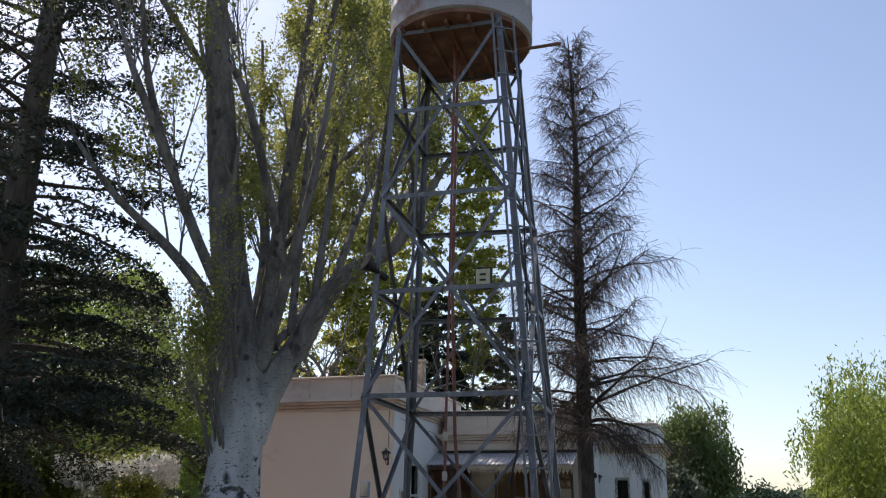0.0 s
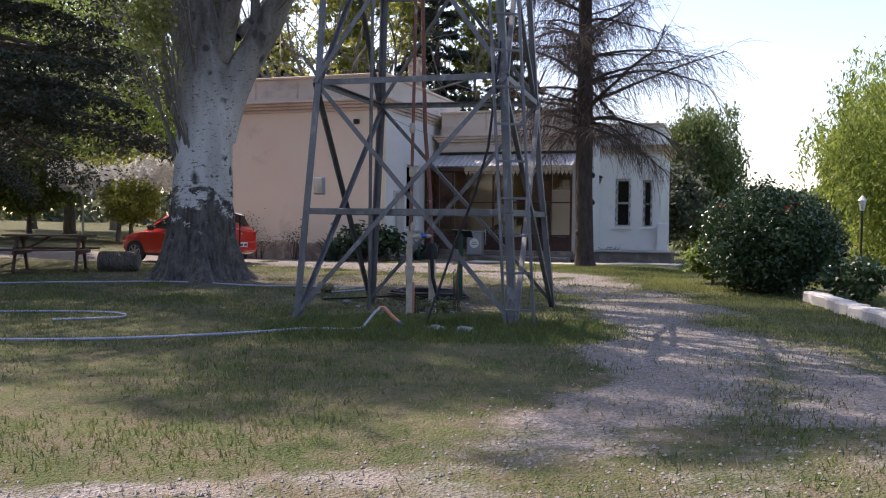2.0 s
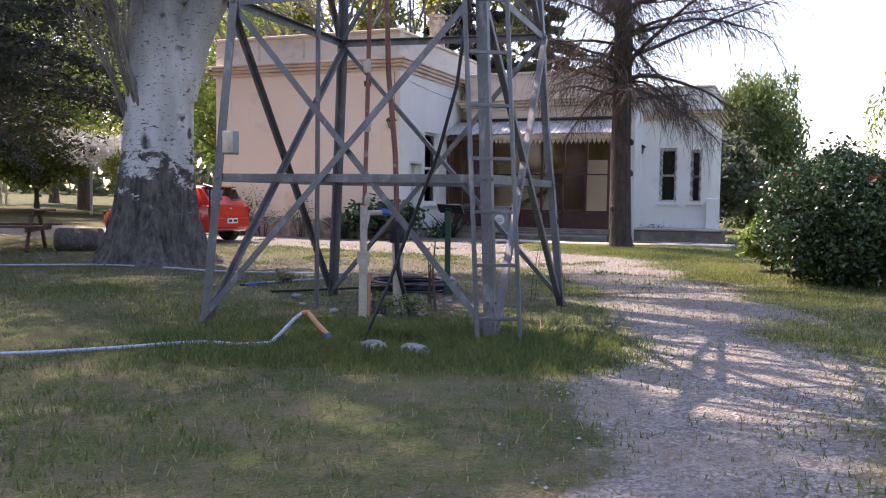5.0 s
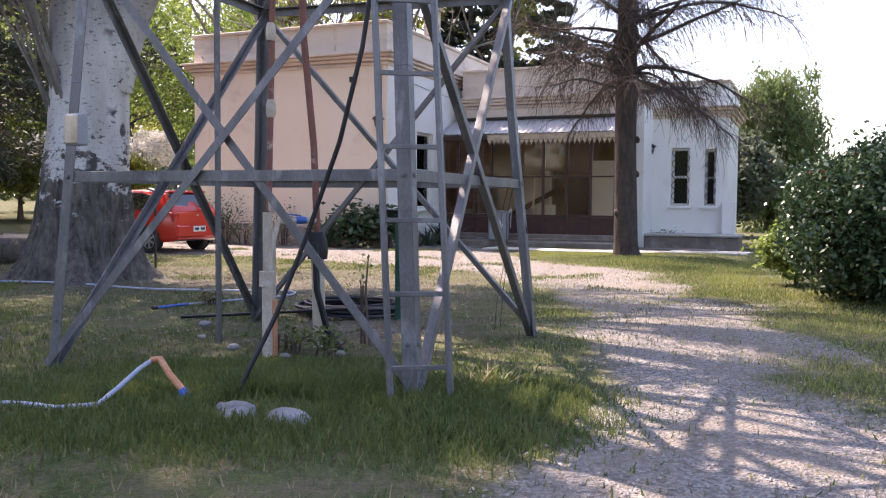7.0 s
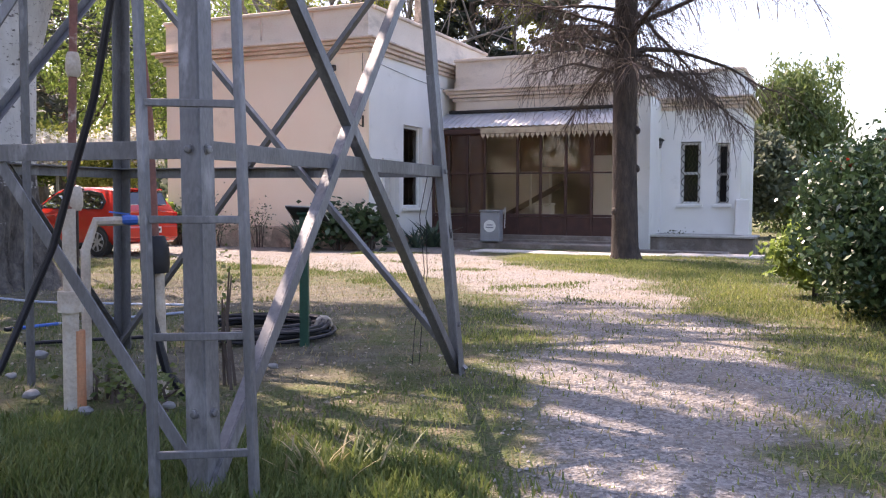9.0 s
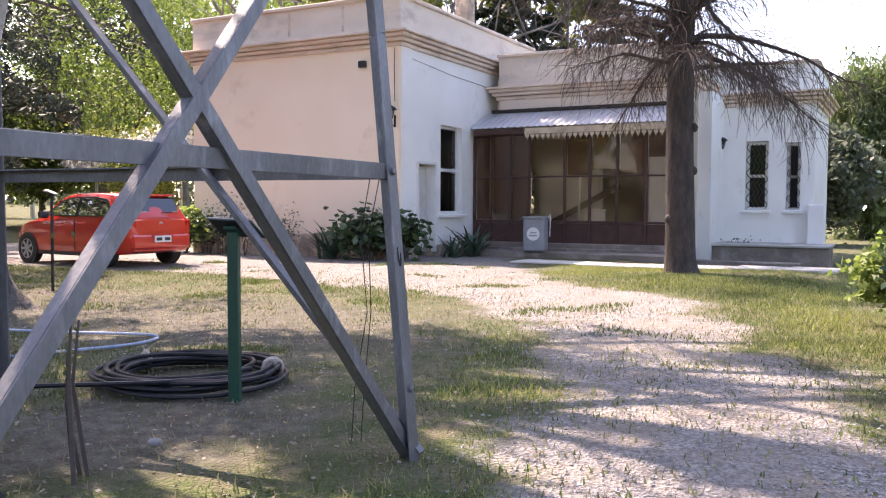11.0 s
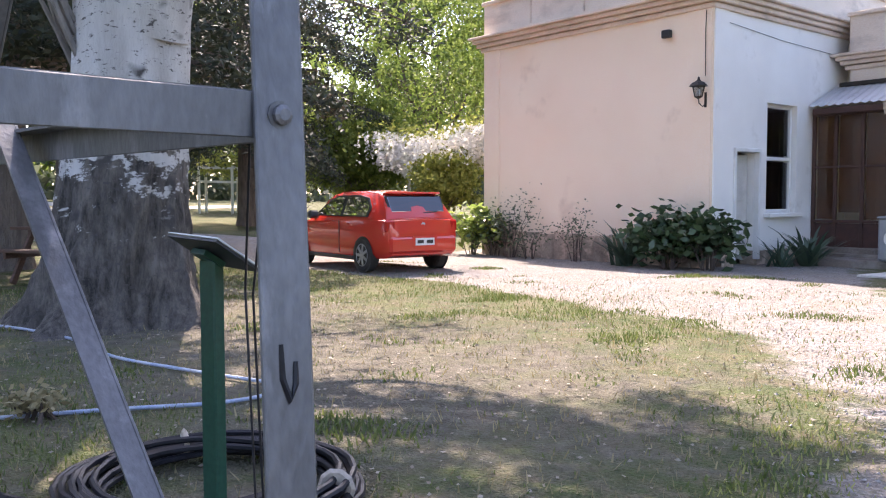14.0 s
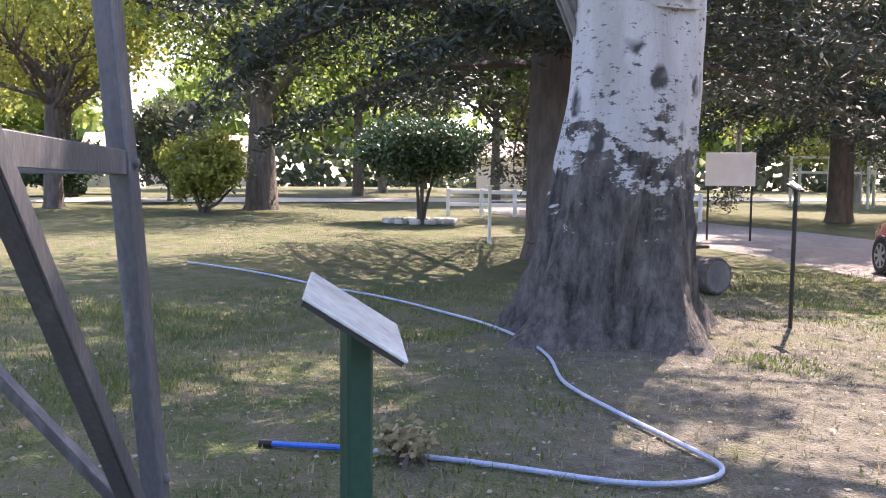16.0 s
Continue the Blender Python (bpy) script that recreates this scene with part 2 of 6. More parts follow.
M_ZINC = material("zinc_sheet", (0.62, 0.63, 0.65), (0.5, 0.51, 0.54), 1.5, 0.4, 0.2, 50, 0.4, stain=(0.3, 0.24, 0.2), stain_scale=1.5, stain_lo=0.6, stain_hi=0.8)
M_CREAM = material("cream_fascia", (0.66, 0.55, 0.40), (0.55, 0.44, 0.32), 3, 0.8, 0.2, 60, stain=(0.36, 0.27, 0.2), stain_scale=3)
M_DOOR = material("grey_white_door", (0.62, 0.60, 0.57), (0.52, 0.50, 0.47), 3, 0.6, 0.2, 60)
# Near-black colour stands for the unlit rooms behind windows.
M_DARK = material("unlit_room_dark", (0.05, 0.045, 0.04), (0.035, 0.03, 0.028), 2, 0.9, 0.1)
M_INNER = material("pale_inner_wall", (0.80, 0.74, 0.65), (0.70, 0.64, 0.55), 1.5, 0.9, 0.2)
M_IRON = material("black_iron", (0.03, 0.028, 0.026), (0.05, 0.04, 0.035), 10, 0.55, 0.2, 60, 0.5)
M_CONC = material("pale_concrete", (0.56, 0.54, 0.50), (0.46, 0.44, 0.40), 1.6, 0.9, 0.4, 35, stain=(0.33, 0.31, 0.28), stain_scale=1.5, vary=0.1)
M_STEP = material("worn_step_stone", (0.26, 0.21, 0.18), (0.17, 0.14, 0.12), 2.5, 0.9, 0.6, 30, stain=(0.36, 0.32, 0.29), stain_scale=2.2)
M_STONE = material("grey_fieldstone", (0.25, 0.25, 0.25), (0.17, 0.17, 0.175), 5, 0.85, 0.4, 40)
M_WPAINT = material("white_fence_paint", (0.78, 0.78, 0.76), (0.68, 0.68, 0.65), 3, 0.6, 0.15)
M_TUB = material("grey_bin_plastic", (0.30, 0.31, 0.33), (0.25, 0.26, 0.28), 4, 0.5, 0.1)
M_WHITE_PLAIN = material("white_mark", (0.8, 0.8, 0.78), (0.74, 0.74, 0.72), 8, 0.6, 0.0)
M_CAR = material("red_car_paint", (0.62, 0.035, 0.022), (0.60, 0.032, 0.02), 2, 0.22, 0.0, 200)
M_CAR.node_tree.nodes["Principled BSDF"].inputs["Coat Weight"].default_value = 0.8
M_CARDARK = material("black_car_trim", (0.02, 0.02, 0.022), (0.026, 0.026, 0.028), 8, 0.45, 0.0)
M_TYRE = material("tyre_rubber", (0.025, 0.024, 0.023), (0.05, 0.045, 0.04), 9, 0.85, 0.2)
M_RIM = material("silver_wheel", (0.45, 0.46, 0.48), (0.38, 0.39, 0.41), 9, 0.35, 0.0, metal=0.7)
M_LAMPRED = material("red_lamp_lens", (0.45, 0.015, 0.012), (0.40, 0.012, 0.01), 30, 0.12, 0.0)
M_GLASS = glass("dark_car_glass", (0.35, 0.48, 0.6), 0.1, 2.1)
M_PANE = glass("verandah_glass", (0.97, 0.90, 0.82), 0.93, 1.45)
M_WPANE = glass("window_glass", (0.8, 0.85, 0.9), 0.8)
M_BARK = material("rough_dark_bark", (0.16, 0.13, 0.11), (0.085, 0.07, 0.06), 7, 0.95, 1.0, 28, stretch=(1, 1, 0.3), bump_dist=0.06)
M_LARCH = material("larch_bark", (0.075, 0.056, 0.048), (0.035, 0.028, 0.025), 9, 0.95, 0.8, 30, stretch=(1, 1, 0.35), bump_dist=0.03)
M_TWIG = material("bare_twigs", (0.11, 0.082, 0.068), (0.065, 0.048, 0.042), 3, 0.9, 0.0)
M_PALEBARK = material("pale_branch_bark", (0.235, 0.21, 0.185), (0.14, 0.125, 0.11), 4, 0.9, 0.5, 30, stain=(0.12, 0.11, 0.10), stain_scale=3, stretch=(1, 1, 0.4))
L_POPLAR = leafy("young_poplar_leaves", (0.20, 0.23, 0.055), (0.36, 0.36, 0.11), 0.5)
L_LOMB = leafy("yellow_green_leaves", (0.22, 0.255, 0.05), (0.42, 0.42, 0.11), 0.55)
L_BRIGHT = leafy("bright_green_leaves", (0.10, 0.165, 0.033), (0.27, 0.34, 0.085), 0.5)
L_WILLOW = leafy("willow_leaves", (0.17, 0.24, 0.045), (0.31, 0.37, 0.08), 0.5)
L_DARK = leafy("dark_conifer_needles", (0.020, 0.030, 0.021), (0.055, 0.070, 0.046), 0.15, 0.7)
L_CEDAR = leafy("grey_green_needles", (0.075, 0.10, 0.065), (0.15, 0.175, 0.11), 0.35, 0.7)
# Darker copy of willow_leaves, with shade put into the colour.
L_WILLOW_SHADE = leafy("shaded_willow_leaves", (0.08, 0.125, 0.04), (0.17, 0.22, 0.075), 0.4)
# Lighter, yellower copy of lawn_blades: sunlight put into the colour.
L_VERGE = leafy("verge_blades_sun_in_colour", (0.17, 0.22, 0.05), (0.34, 0.34, 0.12), 0.4)
L_SHRUB = leafy("glossy_shrub_leaves", (0.026, 0.058, 0.026), (0.07, 0.12, 0.05), 0.2, 0.32)
L_AGAPE = leafy("bluish_strap_leaves", (0.04, 0.08, 0.055), (0.09, 0.14, 0.09), 0.2, 0.5)
L_WIST = leafy("white_blossom", (0.82, 0.79, 0.74), (0.90, 0.88, 0.85), 0.4, 0.8)
L_GRASS = leafy("lawn_blades", (0.066, 0.108, 0.024), (0.165, 0.19, 0.062), 0.4)
L_DRY = leafy("dry_blades", (0.21, 0.18, 0.095), (0.33, 0.28, 0.155), 0.3, 0.8)
L_FLOWER = leafy("red_flower", (0.55, 0.03, 0.02), (0.7, 0.08, 0.04), 0.3)
L_LITTER = leafy("fallen_leaves", (0.19, 0.155, 0.115), (0.34, 0.30, 0.24), 0.1, 0.9)


def poplar_bark():
    """White bark above, dark cracked bark below, with black knot scars between; the grey at the top holds backlit
    shade.
    """
    m = bpy.data.materials.new("white_poplar_bark")
    m.use_nodes = True
    n, l = m.node_tree.nodes, m.node_tree.links
    b = n["Principled BSDF"]
    b.inputs["Roughness"].default_value = 0.9
    tc, sp = n.new("ShaderNodeTexCoord"), n.new("ShaderNodeSeparateXYZ")
    l.new(tc.outputs["Object"], sp.inputs["Vector"])

    def noise_node(scale, detail, stretch, rough=0.6):
        mp, t = n.new("ShaderNodeMapping"), n.new("ShaderNodeTexNoise")
        mp.inputs["Scale"].default_value = stretch
        t.inputs["Scale"].default_value, t.inputs["Detail"].default_value, t.inputs["Roughness"].default_value = scale, detail, rough
        l.new(tc.outputs["Object"], mp.inputs["Vector"])
        l.new(mp.outputs["Vector"], t.inputs["Vector"])
        return t.outputs["Fac"]

    def mth(op, a, c):
        k = n.new("ShaderNodeMath")
        k.operation = op
        for i, v in enumerate((a, c)):
            if hasattr(v, "is_linked"):
                l.new(v, k.inputs[i])
            else:
                k.inputs[i].default_value = v
        return k.outputs["Value"]

    def rng_(v, lo, hi):
        k = n.new("ShaderNodeMapRange")
        k.inputs["From Min"].default_value, k.inputs["From Max"].default_value = lo, hi
        l.new(v, k.inputs["Value"])
        return k.outputs["Result"]

    def mixc(f, a, c):
        k = n.new("ShaderNodeMix")
        k.data_type = "RGBA"
        l.new(f, k.inputs["Factor"])
        for s, v in (("A", a), ("B", c)):
            if hasattr(v, "is_linked"):
                l.new(v, k.inputs[s])
            else:
                k.inputs[s].default_value = (*v, 1)
        return k.outputs["Result"]

    patch, crack = noise_node(3.2, 9, (1, 1, 1.9), 0.72), noise_node(7.5, 9, (1, 1, 0.30), 0.75)
    white = mixc(rng_(noise_node(2.2, 6, (1, 1, 0.35)), 0.4, 0.72), (0.66, 0.64, 0.61), (0.42, 0.40, 0.37))
    # Bark greys with height: the backlit upper tree's shade put into the colour.
    grey = mixc(rng_(noise_node(3.0, 7, (1, 1, 0.3), 0.7), 0.4, 0.62), (0.26, 0.235, 0.21), (0.10, 0.088, 0.078))
    white = mixc(rng_(mth("ADD", sp.outputs["Z"], mth("MULTIPLY", noise_node(1.5, 4, (1, 1, 0.5)), 2.5)), 4.6, 6.4), white, grey)
    dark = mixc(rng_(crack, 0.38, 0.64), (0.030, 0.026, 0.023), (0.20, 0.175, 0.15))
    up = mth("ADD", sp.outputs["Z"], mth("MULTIPLY", mth("SUBTRACT", patch, 0.5), 5.0))
    col = mixc(rng_(up, 1.62, 1.78), dark, white)
    v = n.new("ShaderNodeTexVoronoi")
    v.inputs["Scale"].default_value = 3.1
    vm = n.new("ShaderNodeMapping")
    vm.inputs["Scale"].default_value = (1, 1, 0.75)
    l.new(tc.outputs["Object"], vm.inputs["Vector"])
    l.new(vm.outputs["Vector"], v.inputs["Vector"])
    rag = mth("ADD", v.outputs["Distance"], mth("MULTIPLY", mth("SUBTRACT", noise_node(9, 5, (1, 1, 0.6)), 0.5), 0.35))
    scar = mth("MULTIPLY", rng_(rag, 0.30, 0.20), rng_(noise_node(1.3, 3, (1, 1, 1)), 0.46, 0.54))
    col = mixc(scar, col, (0.07, 0.063, 0.058))
    fleck = noise_node(9, 7, (1.0, 1.0, 2.6), 0.72)
    col = mixc(rng_(fleck, 0.58, 0.62), col, (0.10, 0.09, 0.085))
    l.new(col, b.inputs["Base Color"])
    bp = n.new("ShaderNodeBump")
    bp.inputs["Strength"].default_value, bp.inputs["Distance"].default_value = 1.0, 0.09
    l.new(crack, bp.inputs["Height"])
    l.new(bp.outputs["Normal"], b.inputs["Normal"])
    return m


M_POPLAR = poplar_bark()


# ---- ground ----
LEFT = [(-60, -40), (3, -14), (5, -5), (6.5, 0.1), (8, 1.2), (9.5, 1.7), (12.5, 2.55), (17, 2.5), (20, 1.9), (22, 1.0), (24, -1.5), (25.5, -5), (27, -11), (28, -30), (60, -60)]
RIGHT = [(-60, 6), (10, 4.7), (14, 4.4), (16, 4.8), (20, 4.6), (22.5, 4.2), (25, 2.7), (27, 1.9), (30, 1.4), (33, 1.0), (60, -8)]


def along(table, y):
    return float(np.interp(y, [a for a, _ in table], [b for _, b in table]))


def gravel_at(x, y):
    """1 on the gravel drive, 0 on the lawn, blurred and ragged between."""
    if y > 36 or (x < -9 and y > 33):
        return 0.25 if y < 60 else 0.0
    w = 0.7 * noise.noise(Vector((x * 0.6, y * 0.6, 3.0))) + 0.35 * noise.noise(Vector((x * 2, y * 2, 7.0)))
    d = min(x - along(LEFT, y), along(RIGHT, y) - x) + w
    g = min(max(d / 0.9 + 0.4, 0), 1)
    strip = max(0.0, 1 - abs(x - along(LEFT, y) - 1.75) / 0.75) * min(1, max(0, (14 - y) / 4)) if y > 4 else 0.0
    if y < 7.5:  # worn, half-grown edge of the yard
        g *= 0.62 + 0.5 * noise.noise(Vector((x * 0.9, y * 0.9, 15)))
    return g * (1 - 0.55 * strip) * (0.88 + 0.3 * noise.noise(Vector((x * 0.45, y * 0.45, 11))))


def ground_material():
    m = bpy.data.materials.new("lawn_and_gravel")
    m.use_nodes = True
    n, l = m.node_tree.nodes, m.node_tree.links
    b = n["Principled BSDF"]
    b.inputs["Roughness"].default_value = 0.95
    b.inputs["Specular IOR Level"].default_value = 0.2
    tc = n.new("ShaderNodeTexCoord")

    def tex(scale, detail=5, rough=0.6):
        t = n.new("ShaderNodeTexNoise")
        t.inputs["Scale"].default_value, t.inputs["Detail"].default_value, t.inputs["Roughness"].default_value = scale, detail, rough
        l.new(tc.outputs["Object"], t.inputs["Vector"])
        return t.outputs["Fac"]

    def mapr(v, lo, hi):
        k = n.new("ShaderNodeMapRange")
        k.inputs["From Min"].default_value, k.inputs["From Max"].default_value = lo, hi
        l.new(v, k.inputs["Value"])
        return k.outputs["Result"]

    def mixc(f, a, c):
        k = n.new("ShaderNodeMix")
        k.data_type = "RGBA"
        l.new(f, k.inputs["Factor"])
        for s, v in (("A", a), ("B", c)):
            if hasattr(v, "is_linked"):
                l.new(v, k.inputs[s])
            else:
                k.inputs[s].default_value = (*v, 1)
        return k.outputs["Result"]

    grass = mixc(mapr(tex(0.8, 6), 0.35, 0.65), (0.043, 0.070, 0.020), (0.098, 0.115, 0.042))
    grass = mixc(mapr(tex(2.6, 8, 0.75), 0.44, 0.62), grass, (0.145, 0.12, 0.08))
    grass = mixc(mapr(tex(34, 5, 0.8), 0.50, 0.72), grass, (0.16, 0.148, 0.087))
    grass = mixc(mapr(tex(19, 5, 0.8), 0.56, 0.7), grass, (0.045, 0.06, 0.025))
    soil = mixc(mapr(tex(7, 6, 0.7), 0.4, 0.66), (0.09, 0.08, 0.061), (0.165, 0.15, 0.117))
    a2 = n.new("ShaderNodeAttribute")
    a2.attribute_name = "bare"
    k = n.new("ShaderNodeMath")
    k.operation = "ADD"
    l.new(a2.outputs["Fac"], k.inputs[0])
    l.new(tex(1.7, 7, 0.7), k.inputs[1])
    grass = mixc(mapr(k.outputs["Value"], 0.72, 1.0), grass, soil)
    vo = n.new("ShaderNodeTexVoronoi")
    vo.inputs["Scale"].default_value = 50
    l.new(tc.outputs["Object"], vo.inputs["Vector"])
    stone = mixc(vo.outputs["Color"], (0.105, 0.096, 0.09), (0.41, 0.385, 0.365))
    stone = mixc(mapr(tex(1.1, 7, 0.7), 0.42, 0.66), stone, (0.25, 0.215, 0.18))
    stone = mixc(mapr(tex(9, 7, 0.8), 0.52, 0.66), stone, (0.14, 0.12, 0.1))
    a1 = n.new("ShaderNodeAttribute")
    a1.attribute_name = "gravel"
    k2 = n.new("ShaderNodeMath")
    k2.operation = "ADD"
    l.new(a1.outputs["Fac"], k2.inputs[0])
    l.new(tex(3.2, 8, 0.75), k2.inputs[1])
    col = mixc(mapr(k2.outputs["Value"], 0.85, 1.12), grass, stone)
    l.new(col, b.inputs["Base Color"])
    bp = n.new("ShaderNodeBump")
    bp.inputs["Strength"].default_value, bp.inputs["Distance"].default_value = 0.8, 0.03
    h = n.new("ShaderNodeMath")
    l.new(vo.outputs["Distance"], h.inputs[0])
    l.new(tex(30, 5, 0.7), h.inputs[1])
    l.new(h.outputs["Value"], bp.inputs["Height"])
    l.new(bp.outputs["Normal"], b.inputs["Normal"])
    return m


def bare_at(x, y):
    """How worn the lawn is: bare earth under the tower and the big tree."""
    v = max(0, 1 - math.hypot((x - 0.4) / 1.6, (y - 15.2) / 1.8)) * 0.5
    v += max(0, 1 - math.hypot((x + 3.0) / 6.0, (y - 20.0) / 4.0)) * 0.5
    v += max(0, 1 - math.hypot((x + 7) / 4, (y - 22) / 3)) * 0.3
    v += max(0, 1 - abs(y - 3.5) / 6) * 0.28 + 0.06
    v += max(0, 1 - math.hypot((x - 0.5) / 3.6, (y - 18.0) / 4.2)) * 0.3
    v -= max(0, 1 - math.hypot((x - 0.5) / 2.6, (y - 11.9) / 1.7)) * 0.6
    v -= max(0, 1 - math.hypot((x - 5.6) / 3.5, (y - 25.5) / 4)) * 0.5
    return v


def build_ground():
    def spread(lo, hi, step, far, n):
        core = np.arange(lo, hi + step / 2, step)
        out = np.geomspace(step, far, n).cumsum()
        return np.concatenate([(lo - out)[::-1], core, hi + out])
    xs, ys = spread(-14, 10, 0.25, 260, 26), spread(-4, 36, 0.25, 260, 26)
    mb = Mesher()
    nx, ny = len(xs), len(ys)
    for y in ys:
        for x in xs:
            near = 1.0 if -14 <= x <= 10 and -4 <= y <= 36 else 0.0
            mb.v.append((x, y, ground_z(x, y) + near * (0.018 * noise.noise(Vector((x * 1.6, y * 1.6, 0))))))
    for j in range(ny - 1):
        for i in range(nx - 1):
            a = j * nx + i
            mb.f.append((a, a + 1, a + nx + 1, a + nx))
    me = mb.data("ground", ground_material(), False)
    me.polygons.foreach_set("use_smooth", [True] * len(me.polygons))
    for key, fn in (("gravel", gravel_at), ("bare", bare_at)):
        at = me.attributes.new(key, "FLOAT", "POINT")
        at.data.foreach_set("value", [fn(v[0], v[1]) for v in mb.v])
    tagged(new("ground", me), "worn lawn with a pale gravel drive across it", "ground", kind="structure")


build_ground()


def blades(name, label, mat, n, seed, xr, yr, want, height, width):
    """Loose grass over a stretch of the lawn, thick where want() says so."""
    rng = np.random.default_rng(seed)
    pts = []
    while len(pts) < n:
        c = np.stack([rng.uniform(*xr, 4000), rng.uniform(*yr, 4000)], 1)
        keep = rng.random(4000)
        for (x, y), k in zip(c, keep):
            w = want(x, y)
            if k < w:
                pts.append((x, y, ground_z(x, y), w))
            if len(pts) >= n:
                break
    p = np.array(pts)
    a = rng.uniform(0, 2 * math.pi, n)
    h = height * rng.uniform(0.45, 1.3, n) * (0.45 + 0.75 * p[:, 3])
    lean = rng.normal(0, 0.45, (n, 2)) * h[:, None]
    side = np.stack([np.cos(a), np.sin(a)], 1) * (width * rng.uniform(0.6, 1.4, n))[:, None]
    q = np.zeros((n, 4, 3))
    q[:, 0, :2], q[:, 1, :2] = p[:, :2] - side, p[:, :2] + side
    q[:, 2, :2] = p[:, :2] + lean + side * 0.25
    q[:, 3, :2] = p[:, :2] + lean - side * 0.25
    q[:, :2, 2] = p[:, 2, None] - 0.01
    q[:, 2:, 2] = (p[:, 2] + h)[:, None]
    ob = quads(name, q, mat)
    return tagged(ob, label, "grass", kind="stuff")


def lush(x, y):
    g = 1 - gravel_at(x, y)
    b = bare_at(x, y)
    w = 0.34 - b * 0.9 + 0.5 * noise.noise(Vector((x * 0.55, y * 0.55, 1.0)))
    w += 0.75 * max(0, 1 - math.hypot((x - 0.7) / 2.7, (y - 12.2) / 1.6))
    return min(max(w, 0.02), 1) * g


blades("grass", "short mixed green lawn grass", L_GRASS, 90000, 1, (-9, 6.5), (4.5, 27), lush, 0.055, 0.006)
blades("tower_grass", "longer lush grass round the tower legs", L_GRASS, 34000, 2, (-2.6, 3.2), (10.3, 13.9), lambda x, y: max(0, 1 - math.hypot((x - 0.6) / 2.5, (y - 12.2) / 1.5)) ** 0.9 * (1 - gravel_at(x, y)) * (0.0 if math.hypot(x - 0.55, y - 11.85) < 0.34 else 1.0) * min(1, max(0.1, 0.75 + 1.1 * noise.noise(Vector((x * 1.4, y * 1.4, 5))))), 0.09, 0.006)
blades("dry_grass", "straw-coloured dry grass tufts", L_DRY, 22000, 3, (-9, 6), (2.5, 26), lambda x, y: 0.22 * (1 - 0.6 * gravel_at(x, y)), 0.07, 0.006)
blades("verge_grass", "bright grass under the bare conifer, sunlit tone put into its colour", L_VERGE, 46000, 4, (2, 9), (11, 30), lambda x, y: min(1, 1 - gravel_at(x, y)) * min(1, max(0.04, 0.5 + 1.3 * noise.noise(Vector((x * 0.8, y * 0.8, 31))))), 0.045, 0.006)

blades("weeds", "small green weeds scattered over the gravel", L_GRASS, 9000, 6, (-8, 4), (17, 29), lambda x, y: max(0.0, noise.noise(Vector((x * 1.1, y * 1.1, 21))) - 0.22) * 2.2, 0.045, 0.009)


def litter():
    rng = np.random.default_rng(9)
    n = 3200
    p = np.stack([rng.uniform(-5, 2.2, n), rng.uniform(14, 23, n), np.zeros(n)], 1)
    p[:, 2] = [ground_z(x, y) + 0.012 for x, y in p[:, :2]]
    q = leaf_quads(rng, p, 0.03, 0.02, flat=0.93)
    q[:, :, 2] = np.maximum(q[:, :, 2], (p[:, 2] - 0.004)[:, None])
    tagged(quads("leaf_litter", q, L_LITTER), "scattered pale fallen leaves and chips", "litter", kind="stuff")


litter()


def pebbles():
    rng = np.random.default_rng(12)
    mb = Mesher()
    k = 0
    while k < 13000:
        x, y = rng.uniform(-7, 6), rng.uniform(4.5, 29)
        if rng.random() > gravel_at(x, y) * (1.2 - y / 40):
            continue
        k += 1
        r = rng.uniform(0.006, 0.018)
        z = ground_z(x, y) + r * 0.25
        a = rng.uniform(0, 6.28)
        c, s = math.cos(a), math.sin(a)
        vs = [(x + r * c, y + r * s, z), (x - r * s * 0.8, y + r * c * 0.8, z), (x - r * c, y - r * s, z), (x + r * s * 0.8, y - r * c * 0.8, z), (x + r * 0.2, y, z + r * 0.7)]
        mb.add(vs, [(0, 1, 4), (1, 2, 4), (2, 3, 4), (3, 0, 4)])
    tagged(part("pebbles", mb, material("loose_pebbles", (0.36, 0.335, 0.31), (0.19, 0.17, 0.155), 40, 0.9, 0.0, 90)), "loose pale pebbles on the drive", "gravel", kind="stuff")


pebbles()

# ---- house ----
HOUSE = pose(-1.75, 31.45, 0, 0, 0, -18)
house = thing("house", "single-storey peach and white rendered villa with cornice and verandah", "house", HOUSE)
CORN, PAR = 5.15, 6.35


